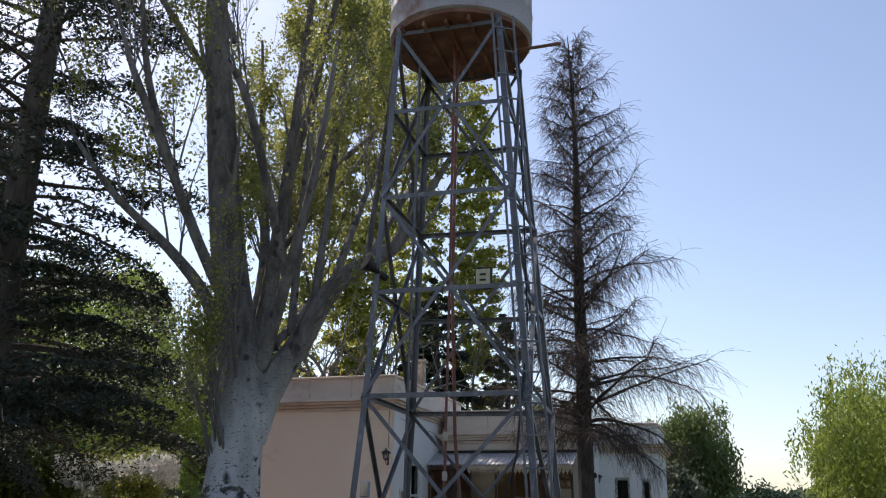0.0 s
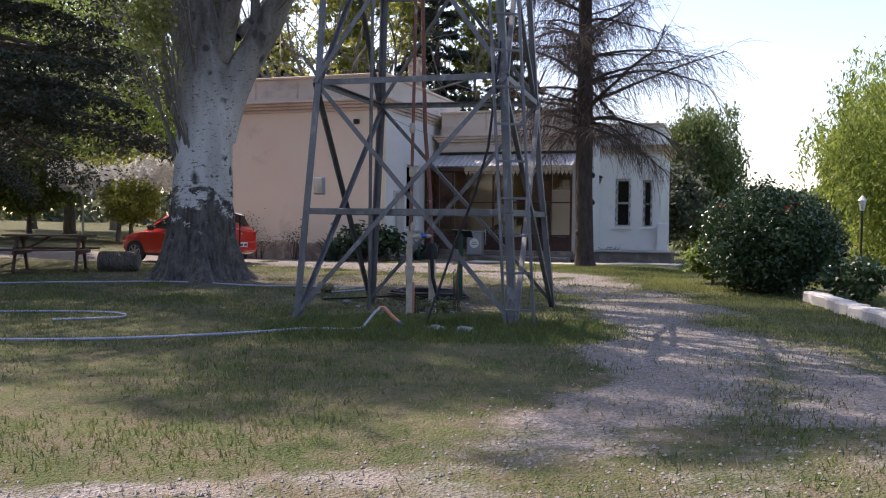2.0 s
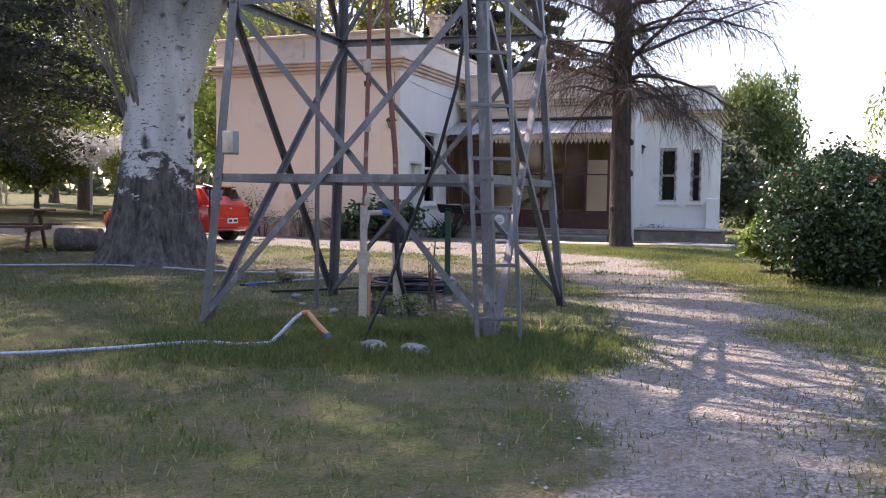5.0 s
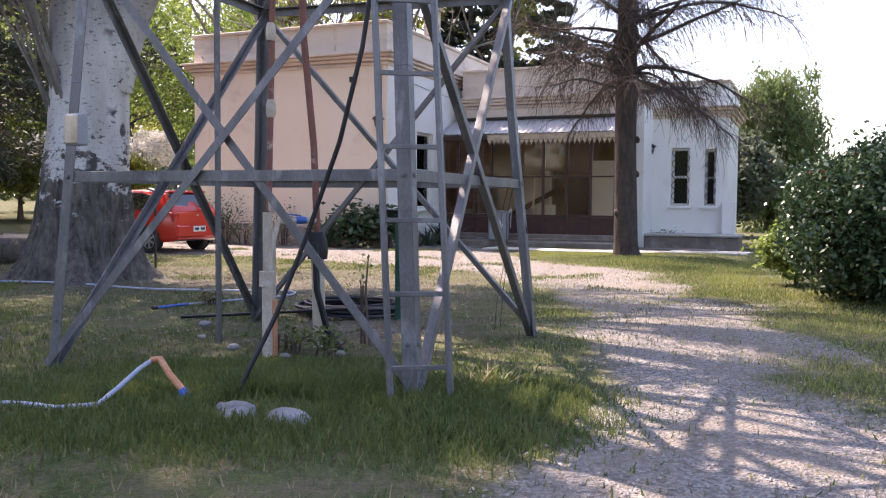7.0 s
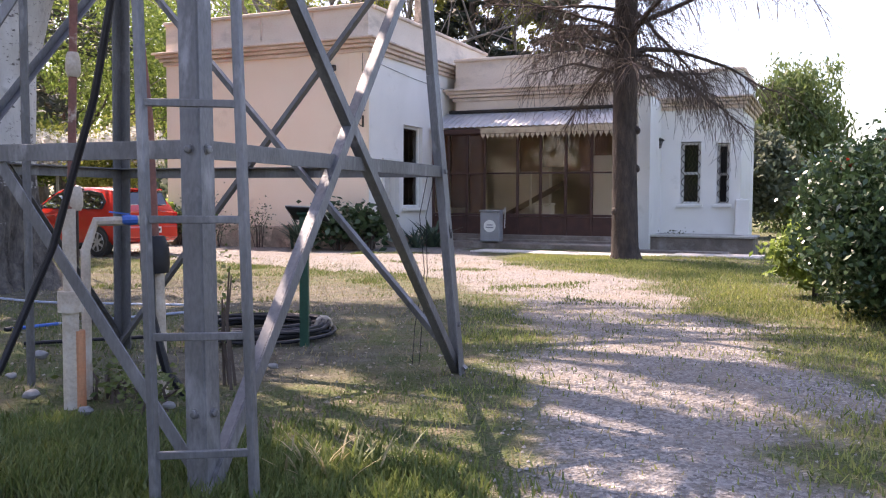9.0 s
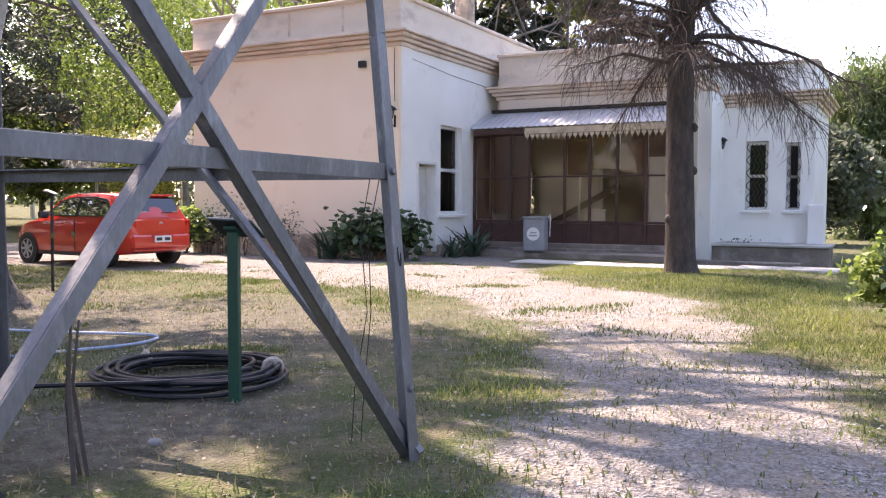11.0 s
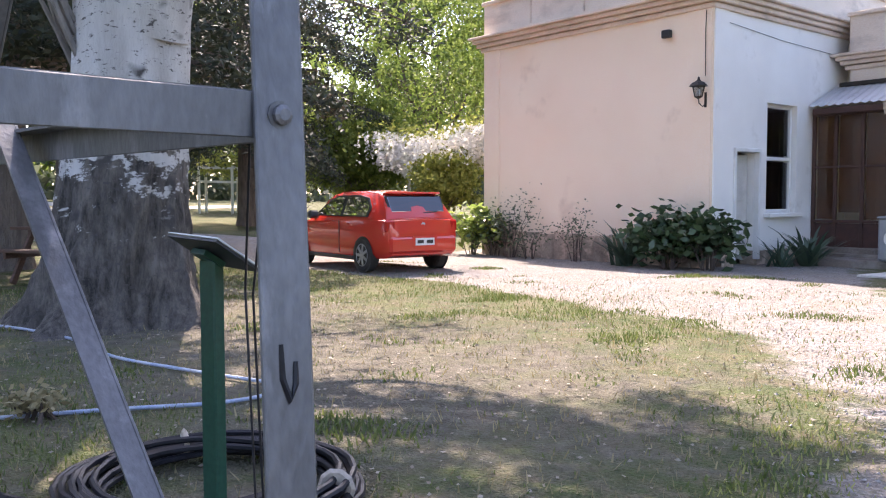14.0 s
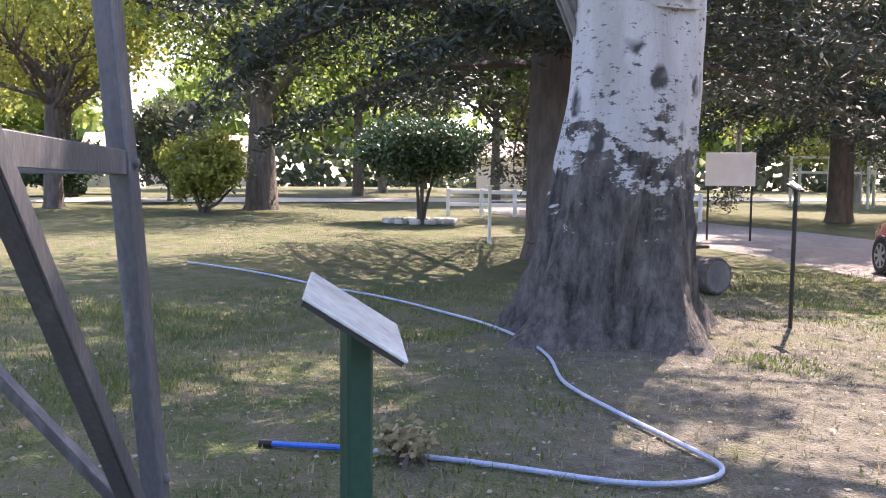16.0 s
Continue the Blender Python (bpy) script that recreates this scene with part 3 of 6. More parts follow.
def wall_with_holes(x0, x1, z0, z1, thick, holes):
    """A wall along local x with its outer face at y 0, cut by holes (x0, x1, z0, z1): one closed body."""
    mb = Mesher()
    xs = sorted({x0, x1, *[max(x0, h[0]) for h in holes], *[min(x1, h[1]) for h in holes]})
    zs = sorted({z0, z1, *[max(z0, h[2]) for h in holes], *[min(z1, h[3]) for h in holes]})
    nx, nz = len(xs), len(zs)
    mb.v = [(x, y, z) for y in (0.0, thick) for z in zs for x in xs]

    def solid(i, k):
        if not (0 <= i < nx - 1 and 0 <= k < nz - 1):
            return False
        x, z = (xs[i] + xs[i + 1]) / 2, (zs[k] + zs[k + 1]) / 2
        return not any(h[0] < x < h[1] and h[2] < z < h[3] for h in holes)

    o = nx * nz
    for k in range(nz - 1):
        for i in range(nx - 1):
            if not solid(i, k):
                continue
            a, b, c, d = k * nx + i, k * nx + i + 1, (k + 1) * nx + i + 1, (k + 1) * nx + i
            mb.f += [(a, b, c, d), (d + o, c + o, b + o, a + o)]
            for there, p, q in ((solid(i, k - 1), a, b), (solid(i + 1, k), b, c), (solid(i, k + 1), c, d), (solid(i - 1, k), d, a)):
                if not there:
                    mb.f.append((p, p + o, q + o, q))
    return mb


def placed(mb, m):
    mb.v = [tuple(m @ Vector(p)) for p in mb.v]
    return mb


# main block: front wall, side wall with a door and a tall window, rear and left closed
part("front_wall", Mesher().box((-3.375, 0.2, 2.75), (6.75, 0.4, 5.1)), M_PEACH, house, "smooth peach rendered wall")
for x in (-6.45, -0.3):
    part("pilaster", Mesher().box((x, -0.012, 2.75), (0.56, 0.03, 5.1), ch=0.008), M_PEACH, house)
rb = random.Random(5)
for i in range(16):
    x = -6.75 + 6.75 * i / 16
    base = Mesher()
    base.box((x + 0.21, -0.02 - rb.random() * 0.03, 0.16 + rb.random() * 0.04), (0.42, 0.1, 0.62 + rb.random() * 0.1), ch=0.02)
    part("base_stone", base, M_BASE, house, "crumbling stone and render base course")
SIDE = Matrix(((0, -1, 0, 0), (1, 0, 0, 0), (0, 0, 1, 0), (0, 0, 0, 1)))
part("side_wall", placed(wall_with_holes(0.4, 8.2, 0.2, 5.3, 0.4, [(0.84, 1.72, 0.08, 2.3), (2.05, 3.3, 1.0, 3.36)]), SIDE), M_WHITE, house, "white limewashed wall")
part("base_course", placed(wall_with_holes(0.4, 0.84, -0.2, 0.2, 0.4, []), SIDE), M_BASE, house)
part("base_course", placed(wall_with_holes(1.72, 4.0, -0.2, 0.2, 0.4, []), SIDE), M_BASE, house)
part("back_wall", Mesher().box((-3.4, 8.3, 2.6), (6.7, 0.3, 5.4)), M_PEACH, house)
part("left_wall", Mesher().box((-6.6, 4.25, 2.6), (0.3, 7.7, 5.4)), M_PEACH, house)
part("flat_roof", Mesher().box((-3.4, 4.2, 5.75), (6.5, 7.9, 0.16)), M_CONC, house)
part("pilaster", Mesher().box((0.012, 0.28, 2.75), (0.03, 0.5, 5.1), ch=0.008), M_WHITE, house)


def cornice(x0, x1, y0, y1, top, rise, mat_up):
    """Stepped cornice and parapet round a block's front and right side."""
    for z, h, o in ((top - 0.02, 0.10, 0.07), (top + 0.09, 0.09, 0.15), (top + 0.19, 0.09, 0.23), (top + 0.27, 0.06, 0.31)):
        part("cornice_moulding", Mesher().box(((x0 + x1) / 2, (y0 + y1) / 2, z), (x1 - x0 + 2 * o, y1 - y0 + 2 * o, h), ch=0.015), M_MOULD, house, "weather-stained moulded cornice")
    z0 = top + 0.31
    t = 0.25
    h = rise - 0.31 - 0.1
    for c, s in ((((x0 + x1) / 2, y0 + t / 2), (x1 - x0, t)), ((x1 - t / 2, (y0 + y1) / 2 + t / 2), (t, y1 - y0 - t)), ((x0 + t / 2, (y0 + y1) / 2 + t / 2), (t, y1 - y0 - t))):
        part("parapet", Mesher().box((*c, z0 + h / 2), (*s, h)), mat_up, house, "stained parapet")
    part("coping", Mesher().box(((x0 + x1) / 2, y0 + t / 2 - 0.02, z0 + h + 0.05), (x1 - x0 + 0.1, t + 0.1, 0.1), ch=0.02), M_MOULD, house)
    part("coping", Mesher().box((x1 - t / 2 + 0.02, (y0 + y1) / 2 + t / 2 + 0.03, z0 + h + 0.05), (t + 0.1, y1 - y0 - t - 0.06, 0.1), ch=0.02), M_MOULD, house)
    k = int((x1 - x0) / 2.2) + 1
    for i in range(1, k):
        part("parapet_rib", Mesher().box((x0 + (x1 - x0) * i / k, y0 - 0.004, z0 + h * 0.55), (0.06, 0.03, h * 0.8), ch=0.01), M_MOULD, house)


M_PARAPET = material("stained_parapet", (0.79, 0.68, 0.58), (0.70, 0.59, 0.50), 1.0, 0.95, 0.4, 30, stain=(0.28, 0.24, 0.21), stain_scale=0.9, stain_lo=0.53, stain_hi=0.85, stretch=(0.7, 0.7, 1.6))
cornice(-6.75, 0.0, 0.0, 8.4, CORN, 1.2, M_PARAPET)
part("chimney", Mesher().box((-0.9, 5.2, 7.0), (0.45, 0.45, 1.6), ch=0.03).box((-0.9, 5.2, 7.75), (0.58, 0.58, 0.12), ch=0.02), M_BASE, house, "small brown chimney")


def door_leaf(parent, m):
    d = part("door", placed(Mesher().box((0, 0.26, 1.1), (0.84, 0.05, 2.14), ch=0.008), m), M_DOOR, parent, "pale grey panelled metal door")
    for z in (0.55, 1.6):
        part("panel", placed(Mesher().box((0, 0.225, z), (0.6, 0.03, 0.8), ch=0.012), m), M_DOOR, d)
    part("handle", placed(Mesher().beam((0.33, 0.17, 0.95), (0.33, 0.17, 1.35), 0.025, 0.025), m), M_IRON, d, "dark pull handle")
    fr = Mesher()
    for x in (-0.46, 0.46):
        fr.box((x, 0.02, 1.12), (0.08, 0.13, 2.32), ch=0.01)
    fr.box((0, 0.02, 2.26), (1.0, 0.13, 0.08), ch=0.01)
    part("door_frame", placed(fr, m), M_WPAINT, d)


door_leaf(house, SIDE @ pose(1.28, 0, 0.06))


def sash_window(parent, m, w, h, bars=True, sill=True):
    """A tall sash window in an opening w x h whose lower edge is at local z 0."""
    # Near-black sheet close behind the panes, room darkness put into its colour.
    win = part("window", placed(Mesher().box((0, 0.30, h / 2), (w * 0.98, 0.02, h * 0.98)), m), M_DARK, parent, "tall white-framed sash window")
    fr = Mesher()
    for x in (-w / 2 + 0.04, w / 2 - 0.04):
        fr.box((x, 0.16, h / 2), (0.08, 0.1, h), ch=0.01)
    for z in (0.04, h * 0.5, h - 0.04):
        fr.box((0, 0.16, z), (w - 0.16, 0.09, 0.08), ch=0.01)
    part("window_frame", placed(fr, m), M_WPAINT, win)
    for z in (h * 0.25, h * 0.75):
        p = part("pane", placed(Mesher().box((0, 0.165, z), (w - 0.16, 0.008, h * 0.44)), m), M_WPANE, win)
        p.visible_shadow = False
    if sill:
        part("window_sill", placed(Mesher().box((0, -0.04, -0.05), (w + 0.2, 0.22, 0.09), ch=0.015), m), M_WHITE, win)
    if bars:
        g = Mesher()
        k = 4
        for i in range(k + 1):
            x = -w / 2 + 0.06 + (w - 0.12) * i / k
            pts = [(x + 0.055 * math.sin(t * math.pi * 2 * 5), 0.05, 0.05 + (h - 0.1) * t) for t in np.linspace(0, 1, 41)]
            g.tube(pts, 0.012, 4)
        part("window_grille", placed(g, m), M_IRON, win, "dark wavy iron grille")
    return win


sash_window(house, SIDE @ pose(2.67, 0, 1.0), 1.22, 2.36, bars=False)


def wall_lantern(m, up=True):
    la = thing("wall_lantern", "black iron wall lantern with clear glass panes", "lamp", m, "wall lanterns")
    part("bracket", Mesher().tube([(0, 0, -0.2), (0, -0.12, -0.26), (0, -0.24, -0.2), (0, -0.26, -0.08)], 0.012, 6).box((0, -0.012, -0.12), (0.06, 0.02, 0.3), ch=0.006), M_IRON, la)
    part("lamp_roof", Mesher().lathe([(0.20, 0.13), (0.14, 0.19), (0.06, 0.23), (0.02, 0.27), (0.03, 0.29), (0.005, 0.32)], 6, (0, -0.26, 0)), M_IRON, la)
    part("lamp_base", Mesher().lathe([(0.02, -0.12), (0.07, -0.09), (0.085, -0.07)], 6, (0, -0.26, 0)), M_IRON, la)
    fr = Mesher()
    for i in range(6):
        a = 2 * math.pi * i / 6
        fr.beam((0.08 * math.cos(a), -0.26 + 0.08 * math.sin(a), -0.08), (0.14 * math.cos(a), -0.26 + 0.14 * math.sin(a), 0.17), 0.012, 0.012)
    part("lamp_frame", fr, M_IRON, la)
    part("lamp_glass", Mesher().lathe([(0.075, -0.075), (0.132, 0.155)], 6, (0, -0.26, 0)), M_WPANE, la).visible_shadow = False
    part("bulb", Mesher().lathe([(0.02, -0.06), (0.04, 0.0), (0.035, 0.05), (0.01, 0.08)], 10, (0, -0.26, 0)), M_WHITE_PLAIN, la)
    return la


lantern = wall_lantern(HOUSE @ pose(-0.14, -0.01, 3.40))
flood = thing("floodlight", "small black floodlight under the cornice", "lamp", HOUSE @ pose(-1.03, -0.01, 4.70))
part("housing", Mesher().box((0, -0.1, 0), (0.20, 0.12, 0.16), ch=0.015), M_CARDARK, flood)
part("bracket", Mesher().beam((0, 0, 0.04), (0, -0.07, 0.04), 0.04, 0.04), M_IRON, flood)
cable = Mesher().tube([(-0.14, -0.04, 3.75), (-0.15, -0.04, 4.6), (-0.14, -0.04, 5.05)], 0.008, 5)
part("lamp_cable", cable, M_IRON, house)
part("lamp_cable", Mesher().tube([(0.02, 0.55, 4.85), (0.02, 2.6, 4.72), (0.02, 4.9, 4.66)], 0.006, 5), M_IRON, house)

# rear range above the verandah
part("rear_wall", Mesher().box((4.2, 8.2, 2.6), (8.0, 0.3, 5.3)), M_PARAPET, house)
part("verandah_wall", placed(wall_with_holes(0.0, 5.9, 0.1, 5.0, 0.3, [(3.2, 4.6, 0.1, 2.4), (0.6, 1.4, 1.0, 2.2)]), pose(0, 5.6, 0)), M_INNER, house)
cornice(0.32, 5.85, 5.0, 8.0, 4.35, 1.25, M_PARAPET)
part("upper_wall", Mesher().box((3.1, 5.2, 4.1), (5.5, 0.4, 0.56)), M_PARAPET, house)
part("verandah_floor", Mesher().box((2.9, 4.6, 0.02), (5.9, 2.0, 0.16)), M_STEP, house)

# verandah screen: posts, rails, panes, brown lower panels
SCR = 4.0
XS = [0.05, 0.55, 1.15, 1.72, 2.75, 3.45, 4.2, 4.95, 5.7]
for x in XS:
    part("post", Mesher().box((x, SCR, 1.75), (0.075, 0.075, 3.1), ch=0.01), M_BROWN, house)
for z, h in ((0.80, 0.07), (2.02, 0.05), (3.22, 0.12)):
    part("rail", Mesher().box((2.87, SCR - 0.006, z), (5.72, 0.062, h), ch=0.008), M_BROWN, house)
for a, b in zip(XS, XS[1:]):
    part("lower_panel", Mesher().box(((a + b) / 2, SCR + 0.01, 0.49), (b - a - 0.08, 0.03, 0.54), ch=0.006), M_BROWN, house)
    for z0, z1 in ((0.84, 1.99), (2.05, 3.15)):
        p = part("pane", Mesher().box(((a + b) / 2, SCR + 0.005, (z0 + z1) / 2), (b - a - 0.08, 0.006, z1 - z0)), M_PANE, house)
        p.visible_shadow = False
M_BLIND = material("brown_roller_blind", (0.20, 0.115, 0.075), (0.13, 0.075, 0.05), 2.5, 0.9, 0.15, 60, stain=(0.09, 0.05, 0.035), stain_scale=1.4)
for a, b, lo in ((0.05, 0.55, 0.85), (0.55, 1.15, 1.0), (1.15, 1.72, 0.85), (2.75, 3.45, 2.06), (3.45, 4.2, 2.2), (4.2, 4.95, 2.06), (4.95, 5.7, 2.5)):
    part("blind", Mesher().box(((a + b) / 2, SCR + 0.07, (lo + 3.18) / 2), (b - a - 0.1, 0.012, 3.18 - lo), ch=0.003), M_BLIND, house, "faded brown blind behind the glass")
part("curtain_post", Mesher().box((3.05, SCR + 0.3, 1.6), (0.06, 0.06, 1.5), ch=0.01), M_WPAINT, house, "pale upright behind the glass")
part("screen_base", Mesher().box((2.9, SCR - 0.02, 0.10), (5.8, 0.24, 0.26), ch=0.02), M_STEP, house, "low masonry kerb")


def awning():
    """Corrugated zinc canopy with a cut-out fascia."""
    mb = Mesher()
    n = 120
    for i in range(n + 1):
        x = 0.05 + 5.75 * i / n
        w = 0.018 * math.cos(i * math.pi * 0.5)
        for y, z in ((3.72, 3.38), (4.98, 3.92)):
            mb.v.append((x, y, z + w))
            mb.v.append((x, y, z + w - 0.008))
    for i in range(n):
        k = i * 4
        mb.f += [(k, k + 4, k + 6, k + 2), (k + 1, k + 3, k + 7, k + 5), (k, k + 1, k + 5, k + 4), (k + 2, k + 6, k + 7, k + 3)]
    aw = part("awning", mb, M_ZINC, house, "corrugated zinc verandah canopy")
    fb = Mesher().box((3.75, 3.68, 3.25), (4.1, 0.03, 0.16), ch=0.004)
    part("fascia_board", fb, M_CREAM, aw, "cream board with cut-out edge")
    for i in range(27):
        x = 1.78 + i * 0.152
        t = Mesher()
        t.add([(x - 0.06, 3.665, 3.16), (x + 0.06, 3.665, 3.16), (x + 0.05, 3.665, 3.09), (x + 0.018, 3.665, 3.07), (x, 3.665, 3.0), (x - 0.018, 3.665, 3.07), (x - 0.05, 3.665, 3.09)], [(0, 6, 5, 4, 3, 2, 1)])
        t.add([(a, 3.69, c) for a, _, c in t.v[:7]], [(0, 1, 2, 3, 4, 5, 6)])
        for j in range(7):
            a, b = j, (j + 1) % 7
            t.f.append((a, b, b + 7, a + 7))
        part("pendant", t, M_CREAM, aw)
    part("soffit_beam", Mesher().box((0.92, 3.76, 3.25), (1.6, 0.06, 0.14), ch=0.01), M_BROWN, aw)
    part("wall_flashing", Mesher().box((2.95, 4.93, 3.95), (5.6, 0.1, 0.1), ch=0.02), M_IRON, aw)


awning()
# inside the verandah
sofa = thing("bench", "pale bench against the verandah wall", "bench", HOUSE @ pose(4.7, 5.1, 0.1))
part("seat", Mesher().box((0, 0, 0.42), (1.5, 0.5, 0.08), ch=0.02), M_WPAINT, sofa)
part("leg", Mesher().box((-0.6, 0, 0.19), (0.1, 0.45, 0.38)), M_WPAINT, sofa)
part("leg", Mesher().box((0.6, 0, 0.19), (0.1, 0.45, 0.38)), M_WPAINT, sofa)
crate = thing("crate", "white plastic crate behind the verandah glass", "box", HOUSE @ pose(3.45, 4.4, 0.1))
part("body", Mesher().box((0, 0, 0.5), (0.5, 0.4, 1.0), ch=0.03), M_WPAINT, crate)
part("lid", Mesher().box((0, 0, 1.02), (0.54, 0.44, 0.05), ch=0.02), M_WPAINT, crate)
plank = tagged(part("plank", Mesher().beam((1.9, 5.0, 0.7), (3.9, 5.2, 1.8), 0.03, 0.16), M_WOOD), "brown board leaning inside the verandah", "board")
plank.matrix_basis = HOUSE

# wing at the far right, with a raised terrace
WY = 7.5
wf = wall_with_holes(5.88, 8.62, -0.5, 4.2, 0.4, [(6.84, 7.44, 1.14, 3.06), (7.92, 8.28, 1.14, 3.0)])
part("wing_wall", placed(wf, pose(0, WY, 0)), M_WHITE, house, "white limewashed wing")
part("wing_side", Mesher().box((6.06, WY - 0.9, 1.9), (0.36, 1.8, 4.8)), M_WHITE, house)
part("wing_side", Mesher().box((8.45, WY + 2.4, 1.9), (0.34, 4.0, 4.8)), M_WHITE, house)
part("wing_roof", Mesher().box((7.25, WY + 2.2, 4.25), (2.7, 4.0, 0.1)), M_CONC, house)
cornice(5.88, 8.62, WY, WY + 4.4, 4.1, 1.15, M_WHITE)
sash_window(house, pose(7.14, WY, 1.14), 0.58, 1.90)
sash_window(house, pose(8.10, WY, 1.14), 0.35, 1.84)
part("buttress", Mesher().box((8.72, WY - 0.12, 0.55), (0.42, 0.5, 1.5), ch=0.03), M_WHITE, house, "low white end pier")
wall_lantern(HOUSE @ pose(6.2, WY - 0.02, 2.95))
part("terrace", Mesher().box((7.2, WY - 0.75, -0.16), (3.9, 1.5, 0.66), ch=0.03), M_STEP, house, "worn stone terrace with step")
part("terrace_edge", Mesher().box((7.2, WY - 0.78, 0.20), (4.0, 1.58, 0.07), ch=0.02), M_CONC, house)
part("step", Mesher().box((3.0, 3.05, -0.06), (5.6, 0.9, 0.2), ch=0.02), M_STEP, house, "broad worn verandah step")
part("step", Mesher().box((6.4, 5.0, -0.32), (4.4, 0.5, 0.3), ch=0.02), M_STEP, house)
for i in range(7):
    a = Vector((1.2, 31.2, 0)).lerp(Vector((7.6, 28.35, 0)), i / 7)
    b = Vector((1.2, 31.2, 0)).lerp(Vector((7.6, 28.35, 0)), (i + 0.985) / 7)
    slab = Mesher()
    mid = (a + b) / 2
    slab.beam((a.x, a.y, ground_z(mid.x, mid.y) + 0.0), (b.x, b.y, ground_z(mid.x, mid.y) + 0.0), 0.95, 0.09, ch=0.01)
    tagged(part("paving_slab", slab, M_CONC), "pale concrete walkway slab by the verandah", "paving", "walkway slabs", "structure")

# ---- water tower ----
TC, TROT = (0.42, 14.03), -15.5
tower = thing("water_tower", "old steel lattice tower carrying a rusty round water tank", "water tower", pose(TC[0], TC[1], 0, 0, 0, TROT))


def half(z):
    return 1.40 - 0.061 * z if z < 3.1 else 1.211 - 0.044 * (z - 3.1)


def sway(z):
    """The upper part leans a little to the left."""
    return -0.028 * max(0.0, z - 3.1)


CORNERS = [(-1, -1), (1, -1), (1, 1), (-1, 1)]
LEVELS = [1.41, 3.10, 4.74, 6.35, 7.92, 9.46]


def corner(i, z, o=0.0):
    a, b = CORNERS[i % 4]
    lean = Vector()
    if (a, b) == (1, 1):  # this leg is slightly bent
        k = min(z, 2.1)
        lean = Vector((0.045 - 0.057 * k, 0.02 + 0.107 * k, 0)) * (1 if z < 2.1 else max(0, 1 - (z - 2.1) / 7.5))
    wide = float(np.interp(z, [0, 3.1, 9], [0.16, 0.14, 0.0])) if a < 0 else 0.0
    return Vector((a * (half(z) + o + wide) + sway(z), b * (half(z) + o), z)) + lean


for i, (a, b) in enumerate(CORNERS):
    mb = Mesher()
    for p, q in ((corner(i, -0.15), corner(i, 2.1)), (corner(i, 2.1), corner(i, 3.1)), (corner(i, 3.1), corner(i, 9.6))):
        for side in ((-a, 0, 0), (0, -b, 0)):
            s = Vector(side)
            mb.beam(p + s * 0.045, q + s * 0.045, 0.012, 0.09, side, ch=0.003)
    leg = part("leg", mb, M_STEEL, tower, "grey galvanised angle-iron leg")
    for z in (0.35, *LEVELS[:4]):
        c = corner(i, z)
        for o, ax in (((-a * 0.045, b * 0.006, 0.0), (0, b, 0)), ((a * 0.006, -b * 0.045, 0.0), (a, 0, 0))):
            part("bolt", Mesher().lathe([(0.024, 0), (0.024, 0.003), (0.017, 0.003), (0.017, 0.013), (0.010, 0.017)], 10, c + Vector(o), ax), M_STEEL, leg)
for i in range(4):
    n = Vector(((0, -1, 0), (1, 0, 0), (0, 1, 0), (-1, 0, 0))[i])
    for k, z in enumerate(LEVELS):
        p, q = corner(i, z) - n * 0.013, corner(i + 1, z) - n * 0.013
        u = (q - p).normalized() * 0.018
        p, q = p + u, q - u
        mb = Mesher().beam(p, q, 0.008, 0.075, (0, 0, 1), ch=0.002).beam(p - n * 0.034 + Vector((0, 0, 0.036)), q - n * 0.034 + Vector((0, 0, 0.036)), 0.06, 0.008, (0, 0, 1))
        part("crossbeam", mb, M_STEEL, tower)
    zs = [0.02, 3.10, 6.35, 9.5]
    for z0, z1 in zip(zs, zs[1:]):
        for s, o in ((0, 0.024), (1, -0.030)):
            p, q = corner(i + s, z0) + n * o, corner(i + 1 - s, z1) + n * o
            d = (q - p).normalized()
            side = n.cross(d)
            mb = Mesher().beam(p, q, 0.008, 0.06, side, ch=0.002).beam(p + side * 0.027 - n * 0.03, q + side * 0.027 - n * 0.03, 0.05, 0.007, side)
            part("brace", mb, M_STEEL, tower)
tank = part("tank", Mesher().lathe([(1.25, 9.62), (1.30, 9.66), (1.305, 10.1), (1.315, 10.12), (1.315, 10.16), (1.305, 10.18), (1.305, 11.4), (1.32, 11.42), (1.32, 11.46), (1.18, 11.6), (0.3, 11.95), (0.05, 12.0)], 40, (sway(9.6), 0, 0)), M_TANK, tower, "grey painted sheet tank", True)
part("tank_floor", Mesher().lathe([(1.24, 9.56), (1.26, 9.618)], 40, (sway(9.6), 0, 0)), M_RUST, tank, "rust-brown tank underside")
for k in range(-2, 3):
    part("joist", Mesher().beam((k * 0.4 + sway(9.5), -1.1, 9.50), (k * 0.4 + sway(9.5), 1.1, 9.50), 0.05, 0.1, ch=0.006), M_RUST, tower)
part("overflow_pipe", Mesher().tube([(0.7, 0.1, 9.5), (0.9, 0.1, 9.46), (1.65, -0.1, 9.36)], 0.03, 6), M_RUST, tower, "short rusty overflow spout")


def on_leg(z, dy):
    return corner(2, z) + Vector((0.006, -0.045 + dy, 0))


part("paint_smear", Mesher().tube([on_leg(1.04, -0.013), on_leg(0.985, -0.012), on_leg(0.95, 0.0), on_leg(0.975, 0.012), on_leg(1.01, 0.013)], [0.004, 0.006, 0.008, 0.006, 0.004], 6), M_BLACK, tower, "black paint run on the leg")

# ladder fixed round the right front leg
ladder = part("ladder", Mesher(), M_STEEL, tower, "narrow grey steel ladder")
LP, LQ = corner(1, 0.05) + Vector((0.07, -0.10, 0)), corner(1, 9.5) + Vector((0.05, -0.10, 0))
